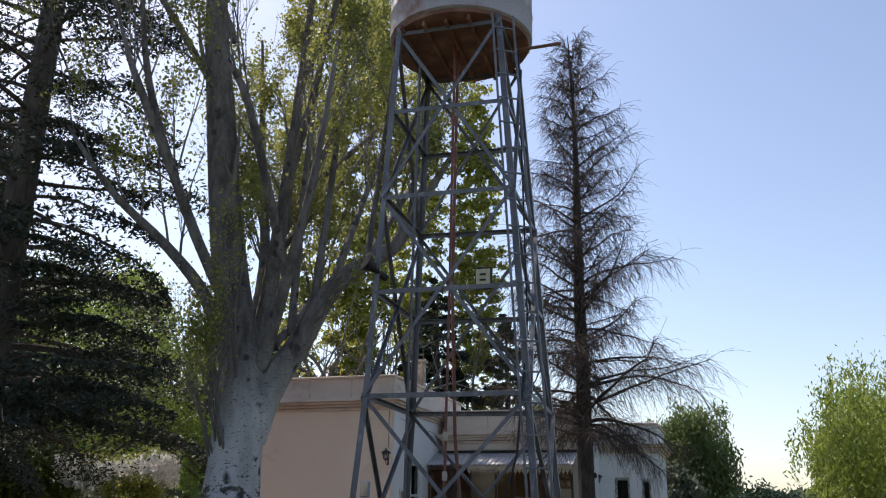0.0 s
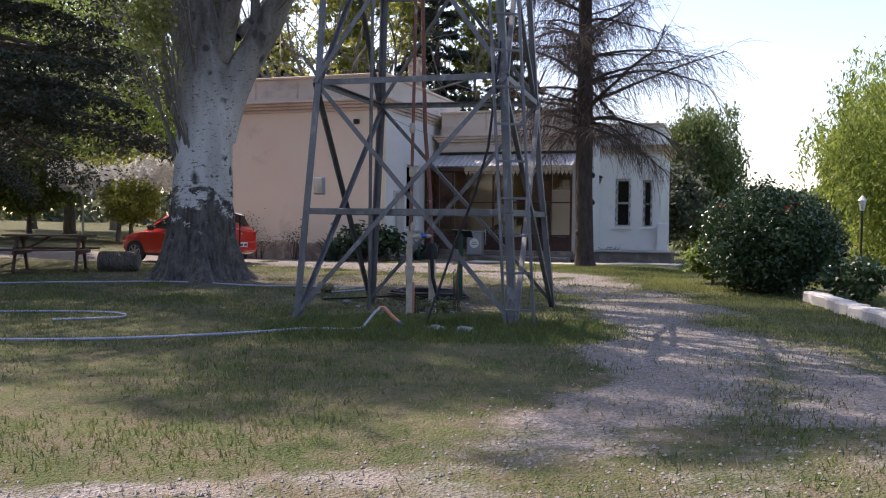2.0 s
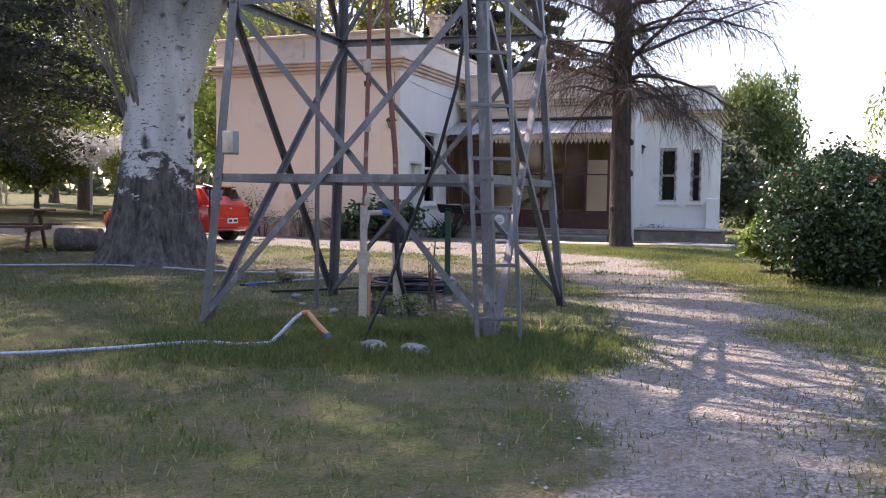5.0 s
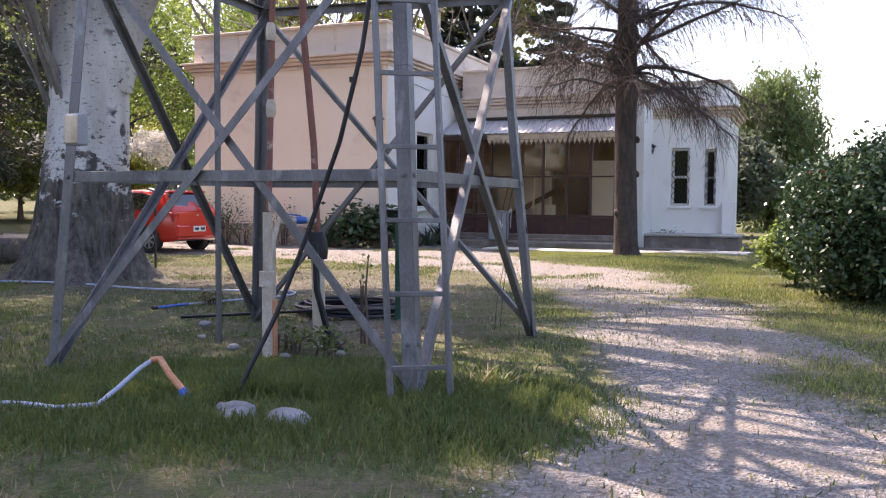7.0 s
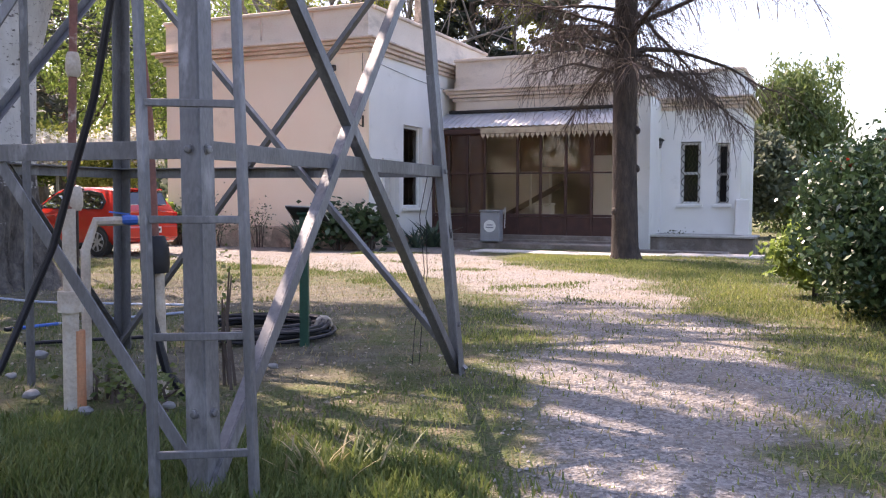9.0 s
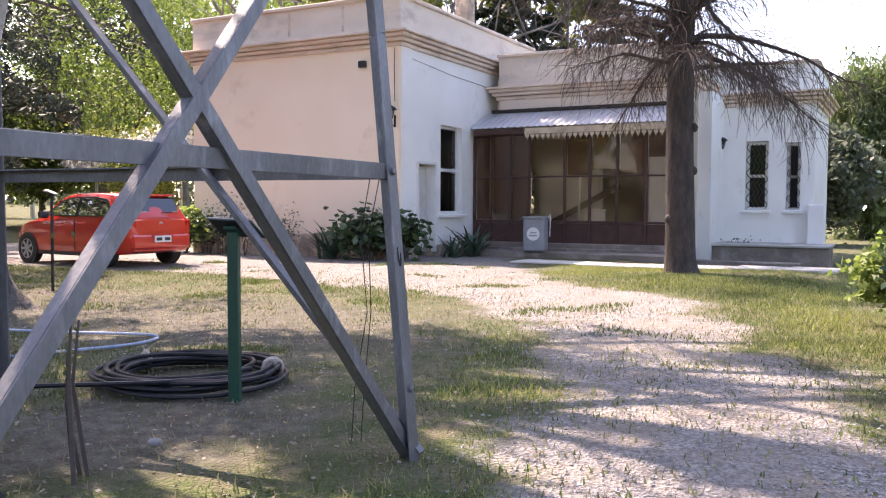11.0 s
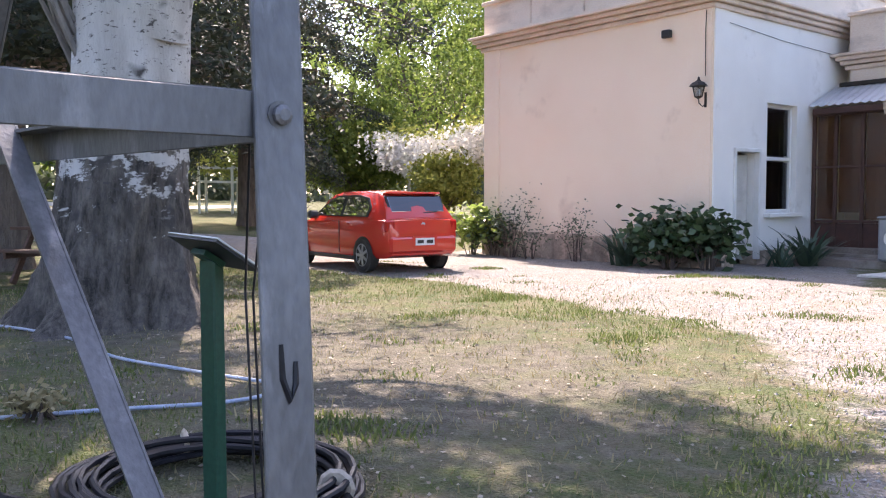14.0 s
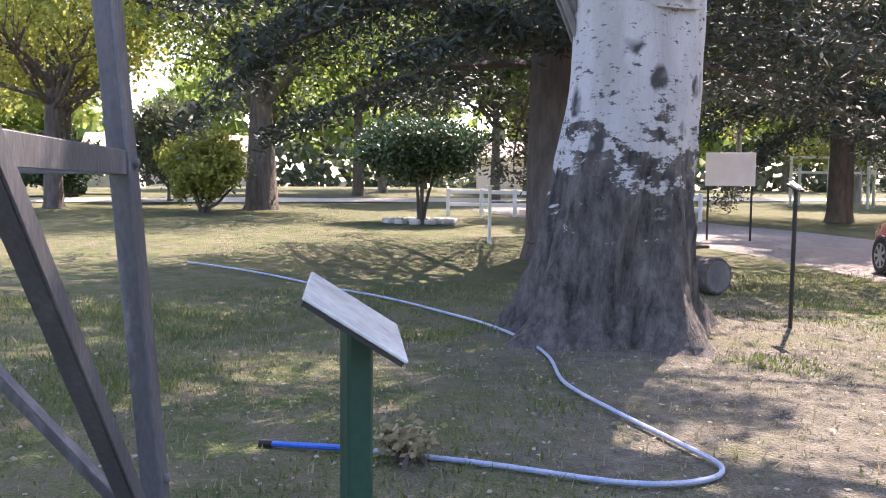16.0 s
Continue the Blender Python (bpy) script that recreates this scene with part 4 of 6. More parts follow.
LX = Vector((0.87, 0.50, 0)).normalized()
for s in (-0.185, 0.185):
    part("rail", Mesher().beam(LP + LX * s, LQ + LX * s, 0.035, 0.035, (0, -1, 0), ch=0.004), M_STEEL, ladder)
for k in range(21):
    c = LP.lerp(LQ, (0.18 + 0.45 * k) / 9.45)
    part("rung", Mesher().beam(c - LX * 0.185, c + LX * 0.185, 0.022, 0.03, ch=0.003), M_STEEL, ladder)
box = thing("junction_box", "small pale plastic junction box on the tower leg", "electrical box", pose(-1.07, 12.93, 1.64, 0, 0, TROT))
part("body", Mesher().box((0, -0.06, 0.09), (0.13, 0.09, 0.22), ch=0.01), M_TUB, box)
part("lid", Mesher().box((0, -0.112, 0.09), (0.11, 0.012, 0.19), ch=0.004), M_CREAM, box)
fl = thing("tower_floodlight", "square yellowed floodlight fixed high on the tower", "lamp", pose(0.62, 13.22, 4.98, 0, 0, TROT))
part("housing", Mesher().box((0, 0.02, 0), (0.27, 0.10, 0.36), ch=0.02), M_IRON, fl)
part("lens", Mesher().box((0, -0.04, -0.01), (0.23, 0.02, 0.30), ch=0.006), material("yellowed_lens", (0.55, 0.50, 0.30), (0.48, 0.43, 0.26), 8, 0.3, 0.0), fl, "yellowed lens")
part("louvre", Mesher().box((0, -0.056, 0.05), (0.1, 0.01, 0.03)), M_IRON, fl)
part("louvre", Mesher().box((0, -0.056, -0.04), (0.1, 0.01, 0.03)), M_IRON, fl)
horn = thing("horn_speaker", "dark horn loudspeaker on the tower", "speaker", pose(-1.02, 13.3, 5.05, 0, 0, 30))
part("horn", Mesher().lathe([(0.03, 0), (0.05, 0.1), (0.09, 0.2), (0.16, 0.3)], 14, (0, 0, 0), (-0.8, 0, 0.45)), M_IRON, horn)
part("driver", Mesher().lathe([(0.05, -0.14), (0.06, -0.1), (0.06, 0.0)], 12, (0, 0, 0), (-0.8, 0, 0.45)), M_IRON, horn)

# pipes in the tower
p1 = thing("riser_pipe", "red-oxide riser pipe on a pale plastic foot", "pipe", pose(0.03, 13.72, 0))
part("foot", Mesher().tube([(0, 0, -0.1), (0, 0, 0.62)], 0.046, 12).lathe([(0.068, 0.56), (0.068, 0.68)], 12).tube([(0, 0, 0.6), (0, 0, 1.15)], 0.038, 12), M_PVC, p1, "pale stained plastic sleeve", True)
part("sleeve", Mesher().tube([(0.03, 0.02, 0.0), (0.03, 0.02, 0.45)], 0.042, 10), M_ORANGE, p1, "orange plastic sleeve")
part("riser", Mesher().tube([(0, 0.02, 1.0), (0.02, 0.04, 2.0), (0.06, 0.12, 5.0), (0.1, 0.2, 9.6)], 0.023, 10), M_PIPE, p1, "", True)
for z in (1.14, 1.9, 2.5):
    part("coupling", Mesher().lathe([(0.03, z), (0.042, z + 0.03), (0.04, z + 0.1), (0.03, z + 0.14)], 10, (0.02, 0.04, 0)), M_PVC, p1, "", True)
p2 = thing("riser_pipe", "second riser pipe with black hose joined at its foot", "pipe", pose(0.34, 14.2, 0))
part("foot", Mesher().tube([(0, 0, -0.1), (-0.02, 0, 0.8)], 0.055, 12), M_PVC, p2, "", True)
part("collar", Mesher().lathe([(0.085, 0.75), (0.09, 0.8), (0.085, 0.9), (0.06, 0.98)], 12, (-0.02, 0, 0)), M_BLACK, p2, "", True)
part("riser", Mesher().tube([(-0.02, 0, 0.9), (-0.05, 0, 1.7), (-0.13, -0.02, 2.6), (-0.2, -0.02, 5), (-0.15, 0, 9.6)], 0.029, 10), M_PIPE, p2, "", True)
part("branch_pipe", Mesher().tube([(-0.03, 0, 1.08), (-0.30, -0.2, 1.07), (-0.34, -0.25, 0.9), (-0.34, -0.25, 0.0)], 0.03, 8), M_PVC, p2, "", True)
part("valve", Mesher().lathe([(0.028, -0.045), (0.034, 0), (0.028, 0.045)], 10, (-0.14, -0.09, 1.08), (-0.8, -0.6, 0)).beam((-0.14, -0.09, 1.115), (-0.24, -0.15, 1.13), 0.02, 0.01), M_BLUE, p2, "blue ball valve")
part("hose", Mesher().tube([(-0.02, -0.07, 0.9), (0.0, -0.11, 0.5), (0.09, -0.1, 0.15), (0.2, -0.05, -0.02)], 0.028, 8), M_BLACK, p2, "black hose", True)
tagged(part("conduit", Mesher().tube([(-0.58, 14.3, -0.05), (-0.57, 14.28, 3.1), (-0.5, 14.2, 9.5)], 0.026, 8), M_STEEL, None, "", True), "thin grey conduit rising inside the tower", "pipe")
tagged(part("black_cable", Mesher().tube([(0.29, 12.14, 0.03), (0.47, 12.4, 0.5), (0.64, 12.52, 1.0), (0.88, 12.44, 1.62), (1.04, 12.36, 2.2), (1.2, 12.6, 3.6), (1.28, 13.0, 4.3), (1.25, 13.6, 9.2)], 0.016, 8), M_BLACK, None, "", True), "thick black cable slanting down from the tank", "cable")
for k, (dx, dy) in enumerate(((0, 0), (0.05, 0.03))):
    w = Mesher().tube([(1.97 - dx, 15.13, 1.42), (1.90 - dx, 15.15 + dy, 1.1), (1.91 - dx * 0.4, 15.16, 0.7), (1.87 - dx, 15.17, 0.3), (1.85 - dx, 15.18, 0.02)], 0.0028, 4)
    tagged(part("wire", w, M_BLACK), "thin loose wire hanging from the tower", "wire", "loose wires")


# ---- things on the ground by the tower ----
def ground_line(pts, lift=0.02):
    """Smooth curve through ground points."""
    pts = [Vector((x, y)) for x, y in pts]
    out = []
    for i in range(len(pts) - 1):
        p0, p1_, p2_, p3 = pts[max(i - 1, 0)], pts[i], pts[i + 1], pts[min(i + 2, len(pts) - 1)]
        for k in range(8):
            t = k / 8
            q = 0.5 * ((2 * p1_) + (p2_ - p0) * t + (2 * p0 - 5 * p1_ + 4 * p2_ - p3) * t * t + (3 * p1_ - p0 - 3 * p2_ + p3) * t ** 3)
            out.append((q.x, q.y, ground_z(q.x, q.y) + lift))
    q = pts[-1]
    out.append((q.x, q.y, ground_z(q.x, q.y) + lift))
    return out


h1 = ground_line([(-6.5, 10.2), (-4.5, 10.75), (-3.2, 11.05), (-1.77, 11.5), (-1.07, 11.82), (-0.62, 11.72)], 0.025)
h1 += [(-0.42, 11.8, 0.05), (-0.36, 11.95, 0.12), (-0.29, 12.08, 0.21), (-0.24, 12.15, 0.25)]
hose = thing("garden_hose", "pale blue garden hose lying across the lawn", "hose")
part("hose_line", Mesher().tube(h1, 0.015, 8), M_BLUEHOSE, hose, "", True)
part("hose_end", Mesher().tube([(-0.24, 12.15, 0.25), (-0.19, 12.15, 0.26), (-0.11, 12.1, 0.18), (0.0, 12.04, 0.09)], 0.022, 8), M_ORANGE, hose, "orange hose section", True)
part("connector", Mesher().tube([(-0.005, 12.04, 0.095), (0.03, 12.02, 0.04)], 0.032, 8), M_BLUE, hose, "blue connector")
h2 = ground_line([(-12.5, 16.3), (-10.5, 17.3), (-8.7, 18.05), (-7.4, 18.45), (-5.4, 18.75), (-4.0, 18.75), (-2.93, 18.42), (-2.1, 18.35), (-1.45, 18.33), (-1.05, 18.3), (-0.9, 18.1), (-0.98, 17.75), (-1.41, 17.25), (-1.8, 16.7), (-2.0, 16.3)], 0.022)
hb = thing("blue_hose", "pale blue hose looped over bare earth", "hose")
part("hose_line", Mesher().tube(h2, 0.0135, 8), M_BLUEHOSE, hb, "", True)
part("end_section", Mesher().tube(h2[-9:], 0.016, 8), M_BLUE, hb, "brighter blue end section", True)
part("end_cap", Mesher().tube([h2[-1], (-2.03, 16.24, h2[-1][2])], 0.022, 8), M_BLACK, hb, "black end cap", True)
tagged(part("loop_hose", Mesher().tube(ground_line([(-6.0, 13.3), (-4.6, 13.5), (-3.85, 13.35), (-3.7, 12.95), (-4.4, 12.6)]), 0.014, 6), M_BLUEHOSE, None, "", True), "loop of pale hose on the lawn", "hose")


def coil():
    rng = random.Random(4)
    pts = []
    for k in range(15 * 28):
        a = 2 * math.pi * k / 28
        turn = k / 28
        r = 0.60 - 0.026 * (turn % 5) + 0.035 * math.sin(turn * 2.1) + rng.uniform(-0.004, 0.004)
        e = 0.05 * math.sin(turn * 1.7)
        pts.append((0.20 + e + r * 1.06 * math.cos(a), 16.58 + r * math.sin(a), 0.025 + 0.012 * (turn // 2) + 0.012 * math.sin(a * 2 + turn)))
    t = thing("hose_coil", "coil of thick black hose on the ground", "hose")
    for k in range(0, 15):
        seg = pts[k * 28: k * 28 + 29]
        part("loop", Mesher().tube(seg, 0.0165, 7), M_BLACK, t, "", True)
    tail = [(-1.45, 15.6, 0.03), (-0.95, 15.9, 0.03), (-0.5, 15.98, 0.05), (-0.1, 15.96, 0.08), (0.25, 15.98, 0.10), (0.6, 16.2, 0.10), (0.8, 16.55, 0.08)]
    part("tail", Mesher().tube(tail, 0.0165, 7), M_BLACK, t, "loose end of the hose", True)
    for a in (0.35, 2.6):
        c = Vector((0.20 + 0.58 * math.cos(a), 16.58 + 0.55 * math.sin(a), 0.07))
        part("tie", Mesher().lathe([(0.07, -0.012), (0.085, 0), (0.07, 0.012)], 10, c, (-math.sin(a), math.cos(a), 0)), M_PVC, t, "pale binding")


coil()
stand = thing("sign_stand", "dark green post carrying a slanted clear plastic plate", "sign", pose(0.75, 16.1, 0))
part("post", Mesher().box((0, 0, 0.50), (0.075, 0.05, 1.14), ch=0.006), M_GREEN, stand)
PLN = Vector((0.142, 0.52, 0.842)).normalized()
PLX = Vector((1, -0.22, -0.033)).normalized()
PLT = Matrix((PLX, PLN.cross(PLX), PLN)).transposed()
part("plate", Mesher().box((0.03, -0.01, 1.10), (0.33, 0.21, 0.007), PLT, ch=0.003), M_PLATE, stand, "scratched translucent plate")
# Black sheet under the plate: its shaded underside put into the colour.
part("plate_shade", Mesher().box(Vector((0.03, -0.01, 1.10)) - PLN * 0.009, (0.322, 0.202, 0.008), PLT), M_CARDARK, stand, "near-black sheet for the shade under the plate")
part("bracket", Mesher().box((0.0, -0.015, 1.075), (0.09, 0.09, 0.02), PLT), M_GREEN, stand)
for k, (x, y, r) in enumerate(((0.44, 11.76, 0.09), (0.48, 11.6, 0.09), (0.78, 11.6, 0.10), (0.33, 11.85, 0.05), (0.22, 13.52, 0.035), (0.62, 13.7, 0.03), (-0.3, 13.85, 0.04), (-0.75, 14.35, 0.03), (0.85, 14.9, 0.03), (-1.0, 15.1, 0.05))):
    rr = random.Random(k)
    mb = Mesher()
    for a in range(9):
        ph = math.pi * a / 8
        for b in range(16):
            th = 2 * math.pi * b / 16
            d = Vector((math.sin(ph) * math.cos(th), math.sin(ph) * math.sin(th), math.cos(ph)))
            w = 1 + 0.3 * noise.noise(d * 1.3 + Vector((k * 3.1, 0, 0))) + 0.05 * rr.uniform(-1, 1) * math.sin(ph)
            mb.v.append((x + 1.25 * r * w * d.x, y + r * w * d.y, 0.04 + r * 0.7 * w * d.z))
    for a in range(8):
        for b in range(16):
            c = (b + 1) % 16
            mb.f.append((a * 16 + b, (a + 1) * 16 + b, (a + 1) * 16 + c, a * 16 + c))
    tagged(part("stone", mb, M_STONE, None, "", True), "rounded grey stone in the grass", "stone", "stones by the tower")
stake = thing("stake_lamp", "thin black garden stake with a small flat head", "garden lamp", pose(-4.25, 21.45, 0.06))
part("pole", Mesher().tube([(0, 0, -0.1), (0.01, 0, 1.30)], 0.02, 6), M_IRON, stake)
part("head", Mesher().beam((-0.13, 0.05, 1.35), (0.12, -0.04, 1.29), 0.07, 0.02), M_IRON, stake)
part("head_cap", Mesher().beam((-0.11, 0.05, 1.37), (0.10, -0.04, 1.315), 0.05, 0.012), M_WPAINT, stake)

# felled log and picnic table beside the big tree
log = thing("log", "short sawn log lying on bare ground", "log", pose(-7.45, 22.6, 0.24, 0, 0, 8))
part("bark", Mesher().lathe([(0.23, -0.46), (0.25, -0.42), (0.245, 0.1), (0.25, 0.42), (0.23, 0.46)], 18, (0, 0, 0), (1, 0, 0)), M_BARK, log, "", True)
part("sawn_face", Mesher().lathe([(0.21, 0.455), (0.2, 0.468)], 18, (0, 0, 0), (1, 0, 0)), M_PALEBARK, log)


def picnic_table(m):
    t = thing("picnic_table", "dark-stained wooden picnic table with attached benches", "table", m)
    for k in range(5):
        part("plank", Mesher().box((0, -0.3 + 0.15 * k, 0.74), (1.75, 0.14, 0.04), ch=0.006), M_WOOD, t)
    for s in (-1, 1):
        for k in range(2):
            part("bench_plank", Mesher().box((0, s * (0.62 + 0.14 * k), 0.45), (1.75, 0.13, 0.04), ch=0.006), M_WOOD, t)
        for x in (-0.6, 0.6):
            part("leg", Mesher().beam((x, s * 0.62, 0.0), (x, s * 0.22, 0.72), 0.09, 0.05, (1, 0, 0), ch=0.006), M_WOOD, t)
    for x in (-0.6, 0.6):
        part("bearer", Mesher().box((x + 0.05, 0, 0.40), (0.05, 1.6, 0.1), ch=0.006), M_WOOD, t)
        part("cleat", Mesher().box((x + 0.05, 0, 0.68), (0.05, 0.7, 0.08), ch=0.006), M_WOOD, t)
    part("brace", Mesher().beam((-0.55, 0, 0.4), (0, 0, 0.72), 0.05, 0.05), M_WOOD, t)
    return t


picnic_table(pose(-8.98, 22.3, 0.03, 0, 0, 14) @ Matrix.Scale(1.12, 4))
bin_ = thing("litter_bin", "grey square litter bin with a round white emblem", "bin", HOUSE @ pose(2.45, 2.7, 0.04, 0, 0, 8))
part("body", Mesher().box((0, 0, 0.45), (0.56, 0.5, 0.86), ch=0.04), M_TUB, bin_)
part("rim", Mesher().box((0, 0, 0.89), (0.60, 0.54, 0.05), ch=0.015), M_TUB, bin_)
part("emblem", Mesher().lathe([(0.17, 0), (0.17, 0.006)], 24, (0, -0.251, 0.47), (0, -1, 0)), M_WHITE_PLAIN, bin_, "round white emblem")
part("emblem_bar", Mesher().box((0, -0.26, 0.50), (0.17, 0.006, 0.03)).box((0, -0.26, 0.43), (0.22, 0.006, 0.035)), M_TUB, bin_)
part("handle", Mesher().tube([(0.3, 0.1, 0.86), (0.36, 0.12, 1.0), (0.34, 0.14, 0.4)], 0.012, 5), M_WPAINT, bin_)


# ---- red hatchback ----
def hatchback(m):
    car = thing("car", "red five-door hatchback parked on the gravel", "car", m)
    st = [(-1.96, .58, .40, .70), (-1.93, .72, .32, .92), (-1.82, .79, .27, .97), (-1.2, .825, .22, .965), (-.3, .83, .20, .95), (.6, .825, .20, .93),
          (1.0, .82, .20, .925), (1.4, .80, .22, .865), (1.72, .745, .25, .77), (1.88, .64, .3, .67), (1.95, .5, .38, .58)]
    mb = Mesher()
    for x, w, zb, zt in st:
        ring = [(-w * .88, zb), (-w * .985, zb + .10), (-w, zb + (zt - zb) * .45), (-w * .985, zt - .17), (-w * .95, zt - .04), (-w * .84, zt), (0, zt + .025)]
        ring += [(-a, b) for a, b in ring[-2::-1]]
        mb.v += [(x, a, b) for a, b in ring]
    k = 13
    for i in range(len(st) - 1):
        for j in range(k):
            a, b = i * k + j, i * k + (j + 1) % k
            mb.f.append((a, b, b + k, a + k))
    mb.f.append(tuple(range(k)))
    mb.f.append(tuple(range((len(st) - 1) * k, len(st) * k))[::-1])
    body = part("body", mb, M_CAR, car, "glossy red bodywork", True)
    gh = [(-1.86, .735, .72, .95, .97), (-1.74, .75, .66, .95, 1.16), (-1.58, .77, .61, .95, 1.365), (-1.42, .78, .60, .95, 1.425), (-.8, .785, .605, .95, 1.465), (-.05, .785, .60, .94, 1.46),
          (.30, .78, .59, .93, 1.405), (.62, .78, .62, .92, 1.22), (1.02, .77, .70, .91, .945)]
    mb = Mesher()
    for x, hb, hr, zb, zr in gh:
        ring = [(-hb, zb - .03), (-hr, zr - .05), (-hr * .9, zr - .012), (0, zr + .012)]
        ring += [(-a, b) for a, b in ring[-2::-1]]
        mb.v += [(x, a, b) for a, b in ring]
    k = 7
    for i in range(len(gh) - 1):
        for j in range(k - 1):
            a = i * k + j
            mb.f.append((a, a + 1, a + 1 + k, a + k))
    mb.f.append(tuple(range(k)))
    mb.f.append(tuple(range((len(gh) - 1) * k, len(gh) * k))[::-1])
    part("roof", mb, M_CAR, car, "", True)

    def side_y(z):
        return .788 - (z - .93) * .36

    def pane(name, pts, s, mat, off):
        """A side window of (x, z) points, set off from the bodywork."""
        v = [(x, s * (side_y(z) + off), z) for x, z in pts]
        v += [(x, s * (side_y(z) + off - 0.012), z) for x, z in pts]
        n = len(pts)
        f = [tuple(range(n)), tuple(range(2 * n - 1, n - 1, -1))] + [(j, (j + 1) % n, (j + 1) % n + n, j + n) for j in range(n)]
        return part(name, Mesher().add(v, f), mat, car)

    for s in (-1, 1):
        full = [(-1.30, .99), (.72, .99), (.58, 1.10), (.22, 1.32), (-.05, 1.375), (-.8, 1.385), (-1.18, 1.33), (-1.36, 1.16)]
        # Full-size near-black panel: cabin darkness put into colour, its rim the seal.
        pane("seal_and_cabin_dark", full, s, M_CARDARK, 0.008)
        pane("side_window", [(-.30, 1.01), (.62, 1.01), (.52, 1.10), (.20, 1.29), (-.05, 1.345), (-.30, 1.355)], s, M_GLASS, 0.014)
        pane("side_window", [(-1.24, 1.01), (-.40, 1.01), (-.40, 1.355), (-.8, 1.355), (-1.14, 1.30), (-1.29, 1.15)], s, M_GLASS, 0.014)
        part("mirror", Mesher().box((.60, s * .88, 1.02), (.14, .2, .15), ch=.035), M_CARDARK, car)
        part("tail_lamp", Mesher().box((-1.865, s * .665, .83), (.13, .20, .21), Matrix.Rotation(radians(-s * 14), 3, "Z"), ch=.03), M_LAMPRED, car, "red tail lamp")
        part("headlamp", Mesher().box((1.74, s * .58, .66), (.22, .26, .13), Matrix.Rotation(radians(-s * 22), 3, "Z"), ch=.03), M_WPANE, car)
        part("sill_trim", Mesher().box((.02, s * .80, .24), (1.75, .06, .07), ch=.015), M_CARDARK, car)
        part("door_line", Mesher().box((-.35, s * .828, .62), (.012, .012, .6)), M_CARDARK, car)
        part("door_handle", Mesher().box((-.62, s * .83, .86), (.16, .03, .03), ch=.01), M_CAR, car)
        part("door_handle", Mesher().box((.15, s * .83, .85), (.16, .03, .03), ch=.01), M_CAR, car)
    tilt = Matrix.Rotation(radians(32), 3, "Y")
    # Same near-black panel behind the rear glass, for the unlit cabin.
    part("rear_seal_and_cabin_dark", Mesher().box((-1.685, 0, 1.205), (.03, 1.20, .37), tilt, ch=.012), M_CARDARK, car)
    part("rear_window", Mesher().box((-1.70, 0, 1.212), (.02, 1.12, .31), tilt, ch=.008), M_GLASS, car, "bluish rear window")
    part("wiper", Mesher().beam((-1.80, -.1, 1.06), (-1.79, -.4, 1.08), .025, .02), M_CARDARK, car)
    part("spoiler", Mesher().box((-1.56, 0, 1.405), (.2, 1.12, .035), Matrix.Rotation(radians(8), 3, "Y"), ch=.015), M_CAR, car)
    part("windscreen", Mesher().box((.70, 0, 1.175), (.02, 1.14, .50), Matrix.Rotation(radians(-57), 3, "Y"), ch=.006), M_GLASS, car)
    part("rear_bumper", Mesher().box((-1.89, 0, .50), (.20, 1.42, .30), ch=.07), M_CAR, car)
    part("number_plate", Mesher().box((-1.995, 0, .555), (.012, .40, .13), ch=.003), M_WPAINT, car, "white number plate")
    for k in range(2):
        part("plate_mark", Mesher().box((-2.004, -.1 + .2 * k, .555), (.006, .13, .06)), M_CARDARK, car)
    part("badge", Mesher().lathe([(.062, 0), (.062, .012), (.045, .018)], 20, (-1.925, 0, .845), (-1, 0, .1)), M_RIM, car, "round silver badge")
    part("plate_recess", Mesher().box((-1.985, 0, .56), (.012, .52, .18), ch=.004), M_CAR, car)
    for x in (-1.22, 1.25):
        for s in (-1, 1):
            # Black disc on the closed body, painting the shaded gap round the wheel.
            part("arch_gap_shade", Mesher().lathe([(.332, 0), (.332, .01)], 28, (x, s * .822, .31), (0, s, 0)), M_CARDARK, car)
            w = part("wheel", Mesher().lathe([(.19, -.1), (.27, -.105), (.30, -.08), (.305, 0), (.30, .08), (.27, .105), (.19, .1)], 28, (x, s * .745, .305), (0, s, 0)), M_TYRE, car, "black tyre", True)
            part("rim", Mesher().lathe([(.19, .085), (.205, .103), (.195, .108), (.189, .092)], 24, (x, s * .745, .305), (0, s, 0)), M_RIM, w, "", True)
            # Black disc behind the spokes, the recess's shade put into its colour.
            part("spoke_gap_shade", Mesher().lathe([(.188, .0945), (.188, .0975)], 24, (x, s * .745, .305), (0, s, 0)), M_CARDARK, w)
            part("hub", Mesher().lathe([(.06, .095), (.055, .115)], 12, (x, s * .745, .305), (0, s, 0)), M_RIM, w)
            for j in range(7):
                a = 2 * math.pi * j / 7
                d = Vector((math.cos(a), 0, math.sin(a)))
                c = Vector((x, s * .85, .305))
                part("spoke", Mesher().beam(c + d * .05, c + d * .195, .05, .015, (0, s, 0), ch=.004), M_RIM, w)
    return car


hatchback(pose(-7.3, 27.45, 0.0, 0, 0, 158))


